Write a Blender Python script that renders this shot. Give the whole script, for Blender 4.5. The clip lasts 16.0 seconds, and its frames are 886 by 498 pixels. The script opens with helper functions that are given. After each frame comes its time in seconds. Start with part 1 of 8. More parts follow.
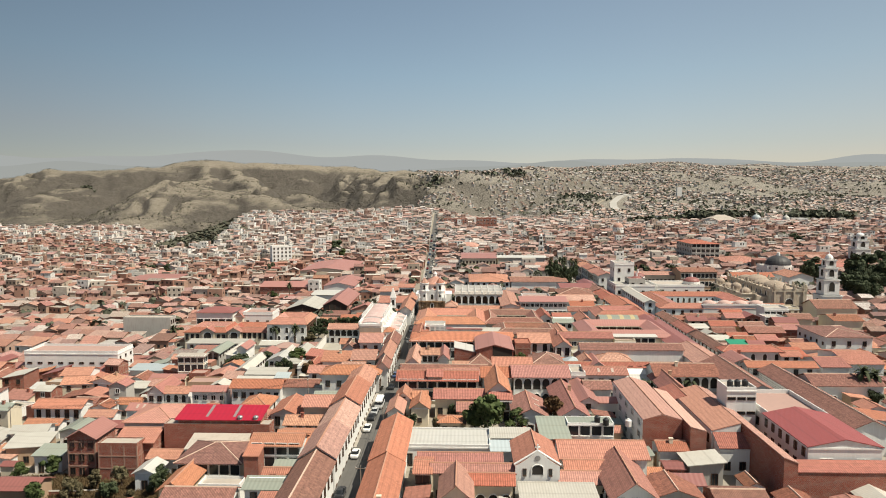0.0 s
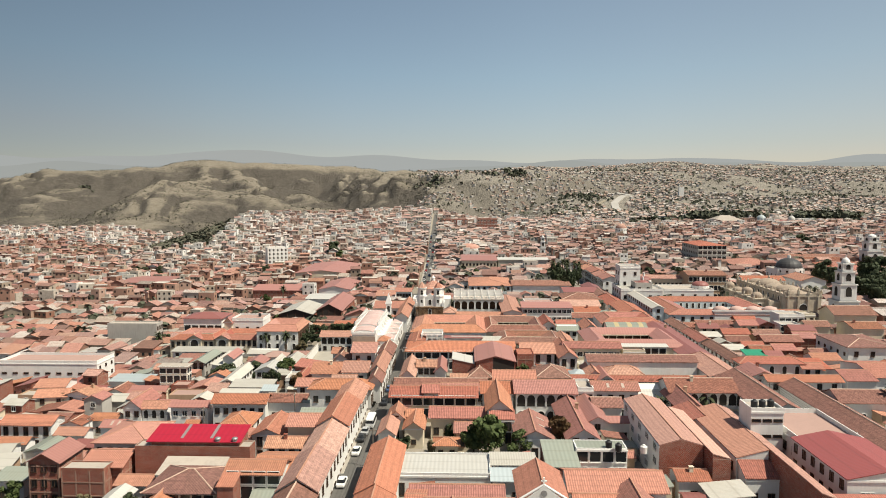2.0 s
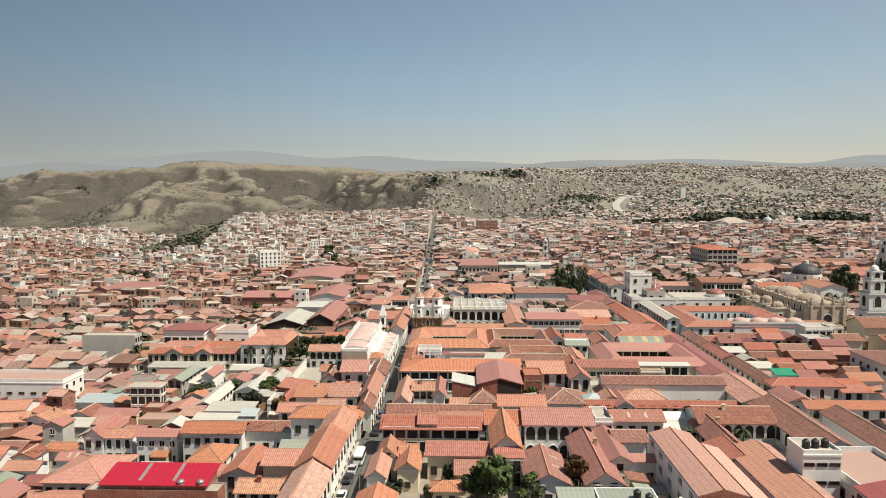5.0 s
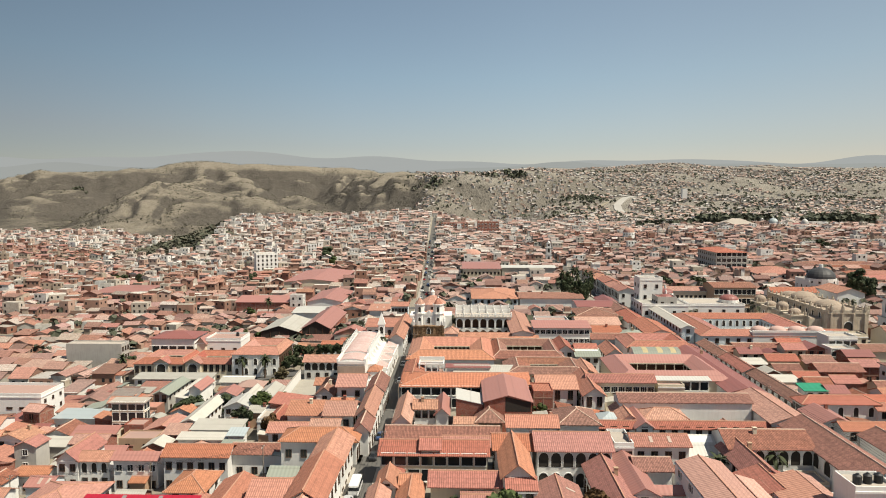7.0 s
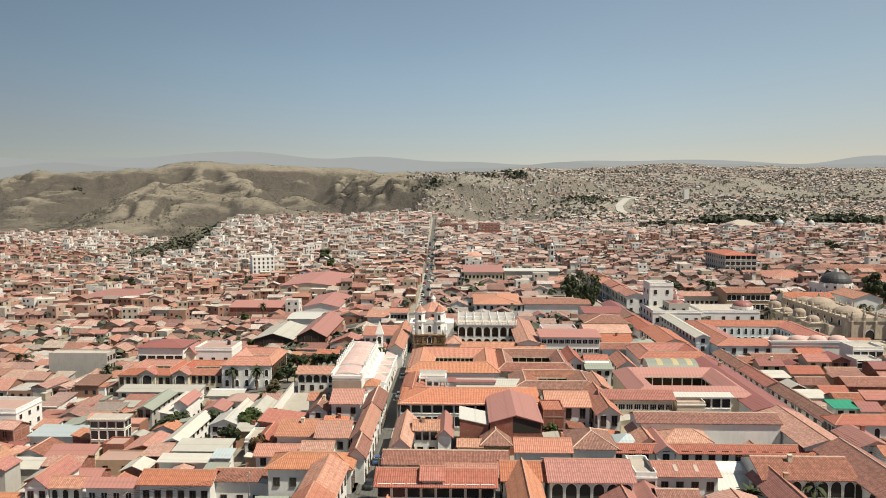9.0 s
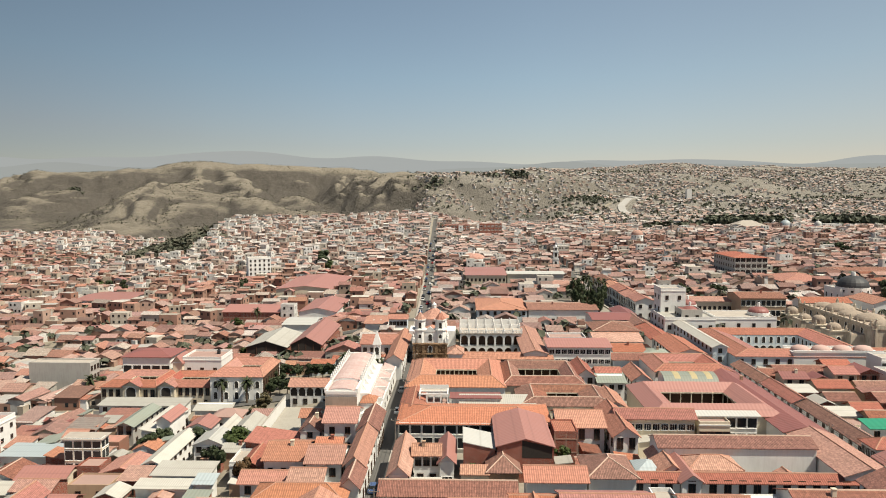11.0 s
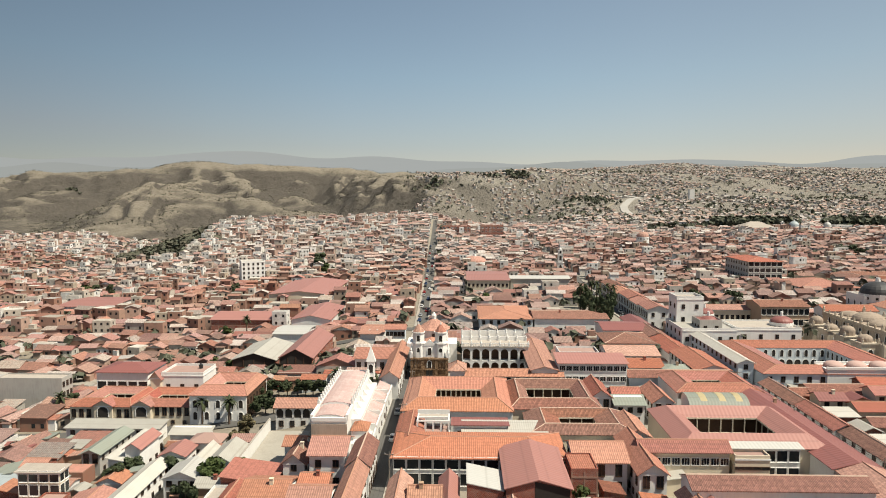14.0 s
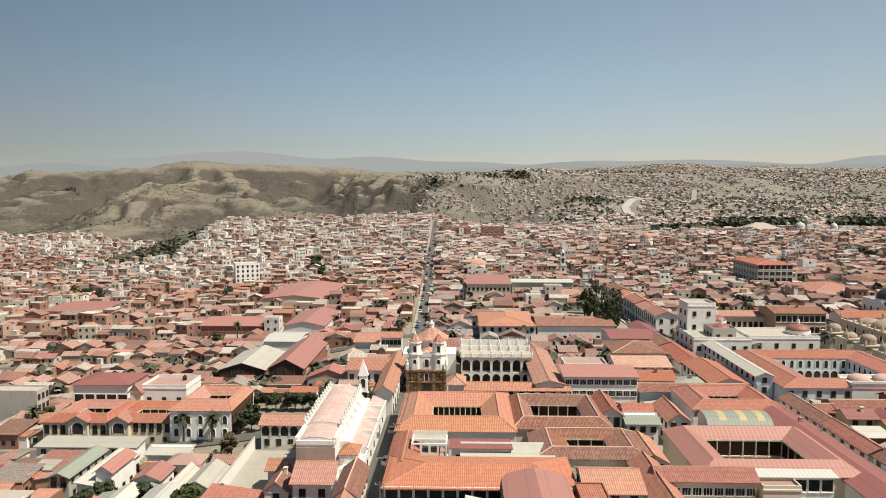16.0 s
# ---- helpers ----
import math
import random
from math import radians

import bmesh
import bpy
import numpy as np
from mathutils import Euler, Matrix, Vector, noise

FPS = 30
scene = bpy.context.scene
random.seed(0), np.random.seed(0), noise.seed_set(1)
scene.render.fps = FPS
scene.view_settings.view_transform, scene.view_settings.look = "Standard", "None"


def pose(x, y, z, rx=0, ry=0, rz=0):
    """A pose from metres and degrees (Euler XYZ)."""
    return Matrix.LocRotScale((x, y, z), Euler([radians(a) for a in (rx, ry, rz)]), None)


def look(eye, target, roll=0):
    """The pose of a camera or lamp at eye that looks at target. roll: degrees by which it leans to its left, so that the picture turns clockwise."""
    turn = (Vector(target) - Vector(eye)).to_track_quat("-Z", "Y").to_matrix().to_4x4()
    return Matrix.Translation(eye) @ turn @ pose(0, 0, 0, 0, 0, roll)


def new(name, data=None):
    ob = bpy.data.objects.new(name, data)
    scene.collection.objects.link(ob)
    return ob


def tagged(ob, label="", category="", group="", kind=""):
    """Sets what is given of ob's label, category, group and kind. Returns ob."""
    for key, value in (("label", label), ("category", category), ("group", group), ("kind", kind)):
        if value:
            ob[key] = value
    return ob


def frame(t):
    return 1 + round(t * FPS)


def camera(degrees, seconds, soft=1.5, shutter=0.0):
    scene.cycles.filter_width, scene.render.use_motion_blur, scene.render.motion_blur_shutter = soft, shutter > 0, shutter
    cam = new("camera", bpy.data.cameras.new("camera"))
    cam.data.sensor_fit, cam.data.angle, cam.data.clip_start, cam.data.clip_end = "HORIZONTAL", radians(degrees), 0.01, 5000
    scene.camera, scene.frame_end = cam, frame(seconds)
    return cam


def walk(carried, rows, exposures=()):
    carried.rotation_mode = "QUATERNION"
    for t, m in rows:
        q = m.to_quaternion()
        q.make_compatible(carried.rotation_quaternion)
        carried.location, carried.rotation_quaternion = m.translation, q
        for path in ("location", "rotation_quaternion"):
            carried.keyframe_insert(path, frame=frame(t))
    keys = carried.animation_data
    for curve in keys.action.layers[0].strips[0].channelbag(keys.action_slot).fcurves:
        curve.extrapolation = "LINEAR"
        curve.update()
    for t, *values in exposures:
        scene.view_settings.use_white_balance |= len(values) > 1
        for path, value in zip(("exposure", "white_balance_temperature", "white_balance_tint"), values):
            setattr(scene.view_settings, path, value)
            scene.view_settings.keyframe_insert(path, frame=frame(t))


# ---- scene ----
cam = camera(64.98, 16.0, soft=1.0)
# seconds, place, tilt from straight down, heading
PATH = [
    (0, 0.05, 0.00, 56.01, 85.26, -0.05),
    (0.5, 0.40, 3.53, 56.07, 85.26, -0.02),
    (1, 0.62, 7.01, 56.13, 85.25, -0.01),
    (1.5, 0.81, 10.51, 56.21, 85.27, -0.00),
    (2, 1.01, 13.94, 56.27, 85.25, -0.01),
    (2.5, 1.27, 17.41, 56.36, 85.26, -0.01),
    (3, 1.42, 20.86, 56.45, 85.27, -0.04),
    (3.5, 1.46, 24.37, 56.54, 85.29, -0.07),
    (4, 1.42, 27.71, 56.61, 85.30, -0.09),
    (6.5, 0.37, 44.96, 57.15, 85.37, -0.11),
    (7, 0.19, 48.17, 57.27, 85.36, -0.14),
    (7.5, 0.01, 51.43, 57.42, 85.37, -0.14),
    (8, -0.12, 54.67, 57.55, 85.37, -0.13),
    (8.5, -0.19, 58.02, 57.68, 85.38, -0.13),
    (9, -0.34, 61.29, 57.77, 85.39, -0.15),
    (11.5, -0.77, 78.14, 58.31, 85.36, -0.12),
    (12, -0.87, 81.20, 58.38, 85.36, -0.12),
    (12.5, -0.93, 84.29, 58.47, 85.37, -0.11),
    (13, -0.98, 87.41, 58.56, 85.37, -0.11),
    (13.5, -0.93, 90.62, 58.64, 85.38, -0.11),
    (14, -0.76, 93.78, 58.69, 85.38, -0.12),
    (14.5, -0.63, 97.02, 58.76, 85.38, -0.12),
    (15, -0.51, 100.28, 58.84, 85.37, -0.11),
    (15.5, -0.32, 103.64, 58.93, 85.38, -0.12),
    (16, -0.09, 107.02, 59.01, 85.40, -0.10),
]
walk(cam, [(t, pose(x, y, z, tilt, 0, turn)) for t, x, y, z, tilt, turn in PATH],
     exposures=[(0, 0.48, 6900, 5), (16, 0.48, 6900, 5)])

# ---- world, sun ----
SUN_ELEV, SUN_AZ = 57.0, 113.0          # degrees; azimuth clockwise from the +y axis
world = bpy.data.worlds.new("sky")
scene.world = world
world.use_nodes = True
wn = world.node_tree.nodes
wl = world.node_tree.links
wn.clear()
sky = wn.new("ShaderNodeTexSky")
sky.sky_type = "NISHITA"
sky.sun_disc = False
sky.sun_elevation, sky.sun_rotation = radians(SUN_ELEV), radians(SUN_AZ)
sky.altitude, sky.air_density, sky.dust_density, sky.ozone_density = 4300, 1.7, 10.0, 1.2
wbg = wn.new("ShaderNodeBackground")
wbg.inputs["Strength"].default_value = 0.0914
wout = wn.new("ShaderNodeOutputWorld")
haze = wn.new("ShaderNodeHueSaturation")
haze.inputs["Saturation"].default_value = 0.70
wl.new(sky.outputs[0], haze.inputs["Color"])
dust = wn.new("ShaderNodeMix")                          # cool tint of the dusty air
dust.data_type, dust.blend_type = "RGBA", "MULTIPLY"
dust.inputs[0].default_value = 1.0
tone = wn.new("ShaderNodeMix")                          # warmer where the dust makes the sky paler
tone.data_type = "RGBA"
tone.inputs[6].default_value = (0.862, 0.965, 1.062, 1)
tone.inputs[7].default_value = (0.905, 0.868, 0.942, 1)
pale = wn.new("ShaderNodeRGBToBW")
span = wn.new("ShaderNodeMapRange")
span.inputs[1].default_value, span.inputs[2].default_value = 4.6, 6.3
wl.new(haze.outputs[0], pale.inputs[0])
wl.new(pale.outputs[0], span.inputs[0])
wl.new(span.outputs[0], tone.inputs[0])
wl.new(tone.outputs[2], dust.inputs[7])
wl.new(haze.outputs[0], dust.inputs[6])
# the dust glows towards the sun's side and thins away from it
way = wn.new("ShaderNodeTexCoord")
aside = wn.new("ShaderNodeVectorMath")
aside.operation = "DOT_PRODUCT"
aside.inputs[1].default_value = (math.sin(radians(SUN_AZ + 8)), math.cos(radians(SUN_AZ + 8)), 0)
toward = wn.new("ShaderNodeMapRange")
toward.inputs[1].default_value, toward.inputs[2].default_value = -0.92, 1.0
glare = wn.new("ShaderNodeValToRGB")
while len(glare.color_ramp.elements) < 8:
    glare.color_ramp.elements.new(0.5)
for el, (p, c) in zip(glare.color_ramp.elements, ((0.0, (0.62, 0.63, 0.63)), (0.089, (0.86, 0.87, 0.86)), (0.156, (1.0, 1.0, 0.99)), (0.28, (1.18, 1.15, 1.11)),
                                                  (0.354, (1.24, 1.18, 1.12)), (0.493, (1.24, 1.15, 1.06)), (0.635, (1.05, 0.96, 0.88)), (1.0, (0.9, 0.86, 0.82)))):
    el.position, el.color = p, (*[v * 0.7 for v in c], 1)
lit = wn.new("ShaderNodeMix")
lit.data_type, lit.blend_type = "RGBA", "MULTIPLY"
lit.inputs[0].default_value = 1.0
wl.new(way.outputs["Generated"], aside.inputs[0])
wl.new(aside.outputs["Value"], toward.inputs[0])
wl.new(toward.outputs[0], glare.inputs[0])
wl.new(dust.outputs[2], lit.inputs[6])
wl.new(glare.outputs[0], lit.inputs[7])
wl.new(lit.outputs[2], wbg.inputs[0])
wl.new(wbg.outputs[0], wout.inputs[0])
sun_data = bpy.data.lights.new("sun", "SUN")
sun_data.energy, sun_data.angle, sun_data.color = 5.0, radians(0.53), (1.0, 0.93, 0.83)
sun = new("sun", sun_data)
_a, _e = radians(SUN_AZ), radians(SUN_ELEV)
sun_way = Vector((math.sin(_a) * math.cos(_e), math.cos(_a) * math.cos(_e), math.sin(_e)))
sun.matrix_world = look(sun_way * 400, (0, 0, 0))

# ---- materials ----
def ramp(nt, fac, stops):
    r = nt.nodes.new("ShaderNodeValToRGB")
    els = r.color_ramp.elements
    while len(els) < len(stops):
        els.new(0.5)
    for el, (p, c) in zip(els, stops):
        el.position, el.color = p, (*c, 1)
    nt.links.new(fac, r.inputs[0])
    return r.outputs[0]


def mixc(nt, fac, a, b, mode="MIX"):
    m = nt.nodes.new("ShaderNodeMix")
    m.data_type, m.blend_type = "RGBA", mode
    for sock, v in ((m.inputs[0], fac), (m.inputs[6], a), (m.inputs[7], b)):
        if isinstance(v, (int, float)):
            sock.default_value = v
        elif isinstance(v, tuple):
            sock.default_value = (*v, 1)
        else:
            nt.links.new(v, sock)
    return m.outputs[2]


def calc(nt, op, a, b=0.0, clamp=False):
    m = nt.nodes.new("ShaderNodeMath")
    m.operation, m.use_clamp = op, clamp
    for sock, v in ((m.inputs[0], a), (m.inputs[1], b)):
        if isinstance(v, (int, float)):
            sock.default_value = v
        else:
            nt.links.new(v, sock)
    return m.outputs[0]


def noisy(nt, scale, detail=4.0, rough=0.6, vec=None):
    n = nt.nodes.new("ShaderNodeTexNoise")
    n.inputs["Scale"].default_value, n.inputs["Detail"].default_value = scale, detail
    n.inputs["Roughness"].default_value = rough
    if vec is not None:
        nt.links.new(vec, n.inputs["Vector"])
    return n.outputs["Fac"]


def begin(name, rough=0.85, metal=0.0, spec=0.3):
    m = bpy.data.materials.new(name)
    m.use_nodes = True
    nt = m.node_tree
    b = nt.nodes["Principled BSDF"]
    b.inputs["Roughness"].default_value, b.inputs["Metallic"].default_value = rough, metal
    b.inputs["Specular IOR Level"].default_value = spec
    pos = nt.nodes.new("ShaderNodeNewGeometry").outputs["Position"]
    return m, nt, b, pos


def bumped(nt, b, height, strength, dist):
    n = nt.nodes.new("ShaderNodeBump")
    n.inputs["Strength"].default_value, n.inputs["Distance"].default_value = strength, dist
    nt.links.new(height, n.inputs["Height"])
    nt.links.new(n.outputs[0], b.inputs["Normal"])


def shade(c, k):
    return tuple(min(1.0, v * k) for v in c)


def chance(nt, island):
    if island:
        return nt.nodes.new("ShaderNodeNewGeometry").outputs["Random Per Island"]
    return nt.nodes.new("ShaderNodeObjectInfo").outputs["Random"]


def down_slope(nt, pos):
    """The coordinate that runs across a roof slope, whichever way the slope faces."""
    geo = nt.nodes.new("ShaderNodeNewGeometry")
    sn = nt.nodes.new("ShaderNodeSeparateXYZ")
    nt.links.new(geo.outputs["True Normal"], sn.inputs[0])
    sp = nt.nodes.new("ShaderNodeSeparateXYZ")
    nt.links.new(pos, sp.inputs[0])
    side = calc(nt, "GREATER_THAN", calc(nt, "ABSOLUTE", sn.outputs[0]), calc(nt, "ABSOLUTE", sn.outputs[1]))
    a = calc(nt, "ADD", sp.outputs[0], calc(nt, "MULTIPLY", sp.outputs[1], -0.03))
    c = calc(nt, "ADD", sp.outputs[1], calc(nt, "MULTIPLY", sp.outputs[0], 0.03))
    flip = calc(nt, "SUBTRACT", 1.0, side)
    across = calc(nt, "ADD", calc(nt, "MULTIPLY", a, flip), calc(nt, "MULTIPLY", c, side))
    along = calc(nt, "ADD", calc(nt, "MULTIPLY", a, side), calc(nt, "MULTIPLY", c, flip))
    return across, along


def wave(nt, coord, pitch):
    return calc(nt, "ADD", calc(nt, "MULTIPLY", calc(nt, "SINE", calc(nt, "MULTIPLY", coord, 2 * math.pi / pitch)), 0.5), 0.5)


def dusty(colours, k, dim=1.0):
    """The same colours greyed by a share k in place of haze, then evenly dimmed."""
    return [tuple(dim * (v + (sum(c) / 3 * 1.08 - v) * k) for v in c) for c in colours]


def tile_mat(name, base, old, wear=0.45, pitch=0.40, spread=0.25, island=False, hues=(), speck=0.17):
    """Clay roof tiles: channels down the slope, courses across it, stained and patched."""
    m, nt, b, pos = begin(name, 0.9, 0.0, 0.2)
    across, along = down_slope(nt, pos)
    ch = wave(nt, across, pitch)
    co = wave(nt, along, 1.15)
    big = noisy(nt, 0.22, 5, 0.65, pos)
    mid = noisy(nt, 1.3, 4, 0.7, pos)
    fine = noisy(nt, 6.0, 3, 0.7, pos)
    wornf = calc(nt, "MULTIPLY", calc(nt, "SUBTRACT", calc(nt, "ADD", calc(nt, "MULTIPLY", big, 0.6), calc(nt, "MULTIPLY", mid, 0.5)), 0.42), 4.0 * wear, True)
    if hues:                                             # one clay for each joined roof
        pick = nt.nodes.new("ShaderNodeValToRGB")
        pick.color_ramp.interpolation = "CONSTANT"
        while len(pick.color_ramp.elements) < len(hues):
            pick.color_ramp.elements.new(0.5)
        for i, (el, hue) in enumerate(zip(pick.color_ramp.elements, hues)):
            el.position, el.color = i / len(hues), (*hue, 1)
        nt.links.new(calc(nt, "FRACT", calc(nt, "MULTIPLY", chance(nt, island), 17.3)), pick.inputs[0])
        c = mixc(nt, calc(nt, "MULTIPLY", wornf, 0.6), pick.outputs[0], old)
    else:
        c = mixc(nt, wornf, base, old)
        c = mixc(nt, calc(nt, "MULTIPLY", calc(nt, "SUBTRACT", fine, 0.35), 1.2 + wear, True), c, shade(base, 1.28))
    blot = noisy(nt, 2.6, 5, 0.75, pos)
    c = mixc(nt, calc(nt, "MULTIPLY", calc(nt, "SUBTRACT", blot, 0.478), 5.2 * wear, True), c, shade(old, 0.62))
    # troughs between the ribs, then course lines, darkened in the colour
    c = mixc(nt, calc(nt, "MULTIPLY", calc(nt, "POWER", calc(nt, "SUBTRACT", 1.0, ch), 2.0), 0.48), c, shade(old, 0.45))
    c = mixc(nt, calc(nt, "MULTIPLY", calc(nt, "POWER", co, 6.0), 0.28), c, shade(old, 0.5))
    cell = nt.nodes.new("ShaderNodeCombineXYZ")          # every tile burnt a little differently
    nt.links.new(calc(nt, "FLOOR", calc(nt, "DIVIDE", across, pitch)), cell.inputs[0])
    nt.links.new(calc(nt, "FLOOR", calc(nt, "DIVIDE", along, 0.55)), cell.inputs[1])
    each = nt.nodes.new("ShaderNodeTexWhiteNoise")
    each.noise_dimensions = "2D"
    nt.links.new(cell.outputs[0], each.inputs["Vector"])
    c = mixc(nt, calc(nt, "MULTIPLY", calc(nt, "GREATER_THAN", each.outputs["Value"], 0.62), speck), c, shade(old, 0.55))
    c = mixc(nt, calc(nt, "MULTIPLY", calc(nt, "LESS_THAN", each.outputs["Value"], 0.2), speck * 0.7), c, shade(base, 1.5))
    hsv = nt.nodes.new("ShaderNodeHueSaturation")
    rnd = chance(nt, island)
    nt.links.new(c, hsv.inputs["Color"])
    nt.links.new(calc(nt, "ADD", 1.0 - spread / 2, calc(nt, "MULTIPLY", rnd, spread)), hsv.inputs["Value"])
    nt.links.new(calc(nt, "ADD", 0.82, calc(nt, "MULTIPLY", calc(nt, "FRACT", calc(nt, "MULTIPLY", rnd, 7.3)), 0.28)), hsv.inputs["Saturation"])
    nt.links.new(calc(nt, "ADD", 0.491, calc(nt, "MULTIPLY", calc(nt, "FRACT", calc(nt, "MULTIPLY", rnd, 3.7)), 0.014)), hsv.inputs["Hue"])
    nt.links.new(hsv.outputs[0], b.inputs["Base Color"])
    bumped(nt, b, calc(nt, "ADD", ch, calc(nt, "MULTIPLY", mid, 1.2)), 0.5, 0.10)
    return m


def sheet_mat(name, base, dirt, pitch=0.9, rough=0.5, metal=0.0, rust=0.3, spread=0.2, island=False):
    """Painted or bare corrugated sheet roofing, with lap lines and dirt."""
    m, nt, b, pos = begin(name, rough, metal, 0.4)
    across, along = down_slope(nt, pos)
    ch = wave(nt, across, pitch)
    lap = calc(nt, "POWER", wave(nt, along, 3.6), 40.0)
    big = noisy(nt, 0.3, 5, 0.65, pos)
    fine = noisy(nt, 3.0, 4, 0.7, pos)
    f = calc(nt, "MULTIPLY", calc(nt, "SUBTRACT", calc(nt, "ADD", calc(nt, "MULTIPLY", big, 0.6), calc(nt, "MULTIPLY", fine, 0.5)), 0.45), 4.0 * rust, True)
    c = mixc(nt, f, base, dirt)
    # corrugation troughs slightly darker in the colour
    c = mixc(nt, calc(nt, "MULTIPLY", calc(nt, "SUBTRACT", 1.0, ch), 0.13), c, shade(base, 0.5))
    c = mixc(nt, calc(nt, "MULTIPLY", lap, 0.35), c, shade(dirt, 0.7))
    hsv = nt.nodes.new("ShaderNodeHueSaturation")
    nt.links.new(c, hsv.inputs["Color"])
    nt.links.new(calc(nt, "ADD", 1.0 - spread / 2, calc(nt, "MULTIPLY", chance(nt, island), spread)), hsv.inputs["Value"])
    nt.links.new(hsv.outputs[0], b.inputs["Base Color"])
    bumped(nt, b, ch, 0.4, 0.06)
    return m


def plaster_mat(name, base, dirt, amount=0.35, island=False, spread=0.12):
    """Painted lime plaster: rain streaks, damp patches, fine grain."""
    m, nt, b, pos = begin(name, 0.9, 0.0, 0.2)
    mp = nt.nodes.new("ShaderNodeMapping")
    mp.inputs["Scale"].default_value = (2.2, 2.2, 0.28)
    nt.links.new(pos, mp.inputs[0])
    streak = noisy(nt, 1.0, 5, 0.65, mp.outputs[0])
    big = noisy(nt, 0.35, 4, 0.6, pos)
    f = calc(nt, "MULTIPLY", calc(nt, "SUBTRACT", calc(nt, "ADD", calc(nt, "MULTIPLY", streak, 0.6), calc(nt, "MULTIPLY", big, 0.5)), 0.5), 4.0 * amount, True)
    c = mixc(nt, f, base, dirt)
    hsv = nt.nodes.new("ShaderNodeHueSaturation")
    nt.links.new(c, hsv.inputs["Color"])
    nt.links.new(calc(nt, "ADD", 1.0 - spread, calc(nt, "MULTIPLY", chance(nt, island), spread)), hsv.inputs["Value"])
    nt.links.new(hsv.outputs[0], b.inputs["Base Color"])
    bumped(nt, b, noisy(nt, 9.0, 3, 0.6, pos), 0.25, 0.03)
    return m


def brick_mat(name, base, mortar):
    m, nt, b, pos = begin(name, 0.92, 0.0, 0.2)
    sp = nt.nodes.new("ShaderNodeSeparateXYZ")
    nt.links.new(pos, sp.inputs[0])
    co = nt.nodes.new("ShaderNodeCombineXYZ")
    nt.links.new(calc(nt, "ADD", sp.outputs[0], sp.outputs[1]), co.inputs[0])
    nt.links.new(sp.outputs[2], co.inputs[1])
    t = nt.nodes.new("ShaderNodeTexBrick")
    nt.links.new(co.outputs[0], t.inputs["Vector"])
    t.inputs["Color1"].default_value = (*base, 1)
    t.inputs["Color2"].default_value = (*shade(base, 0.7), 1)
    t.inputs["Mortar"].default_value = (*mortar, 1)
    t.inputs["Scale"].default_value, t.inputs["Brick Width"].default_value, t.inputs["Row Height"].default_value = 1.0, 0.32, 0.2
    t.inputs["Mortar Size"].default_value = 0.02
    big = noisy(nt, 0.5, 5, 0.65, pos)
    c = mixc(nt, calc(nt, "MULTIPLY", calc(nt, "SUBTRACT", big, 0.45), 2.0, True), t.outputs["Color"], shade(base, 0.6))
    nt.links.new(c, b.inputs["Base Color"])
    bumped(nt, b, t.outputs["Fac"], 0.3, -0.02)
    return m


def plain_mat(name, base, rough=0.7, metal=0.0, vary=0.25, scale=2.0, spec=0.3):
    m, nt, b, pos = begin(name, rough, metal, spec)
    c = mixc(nt, noisy(nt, scale, 5, 0.65, pos), shade(base, 1 - vary), shade(base, 1 + vary))
    nt.links.new(c, b.inputs["Base Color"])
    return m


def pick_mat(name, colours, rough=0.9, dirt=(0.2, 0.16, 0.12), scale=0.6):
    """One of several colours for each joined piece."""
    m, nt, b, pos = begin(name, rough, 0.0, 0.2)
    r = nt.nodes.new("ShaderNodeValToRGB")
    r.color_ramp.interpolation = "CONSTANT"
    els = r.color_ramp.elements
    while len(els) < len(colours):
        els.new(0.5)
    for i, (el, c) in enumerate(zip(els, colours)):
        el.position, el.color = i / len(colours), (*c, 1)
    nt.links.new(nt.nodes.new("ShaderNodeNewGeometry").outputs["Random Per Island"], r.inputs[0])
    big = noisy(nt, scale, 5, 0.7, pos)
    c = mixc(nt, calc(nt, "MULTIPLY", calc(nt, "SUBTRACT", big, 0.42), 1.8, True), r.outputs[0], dirt)
    nt.links.new(c, b.inputs["Base Color"])
    return m


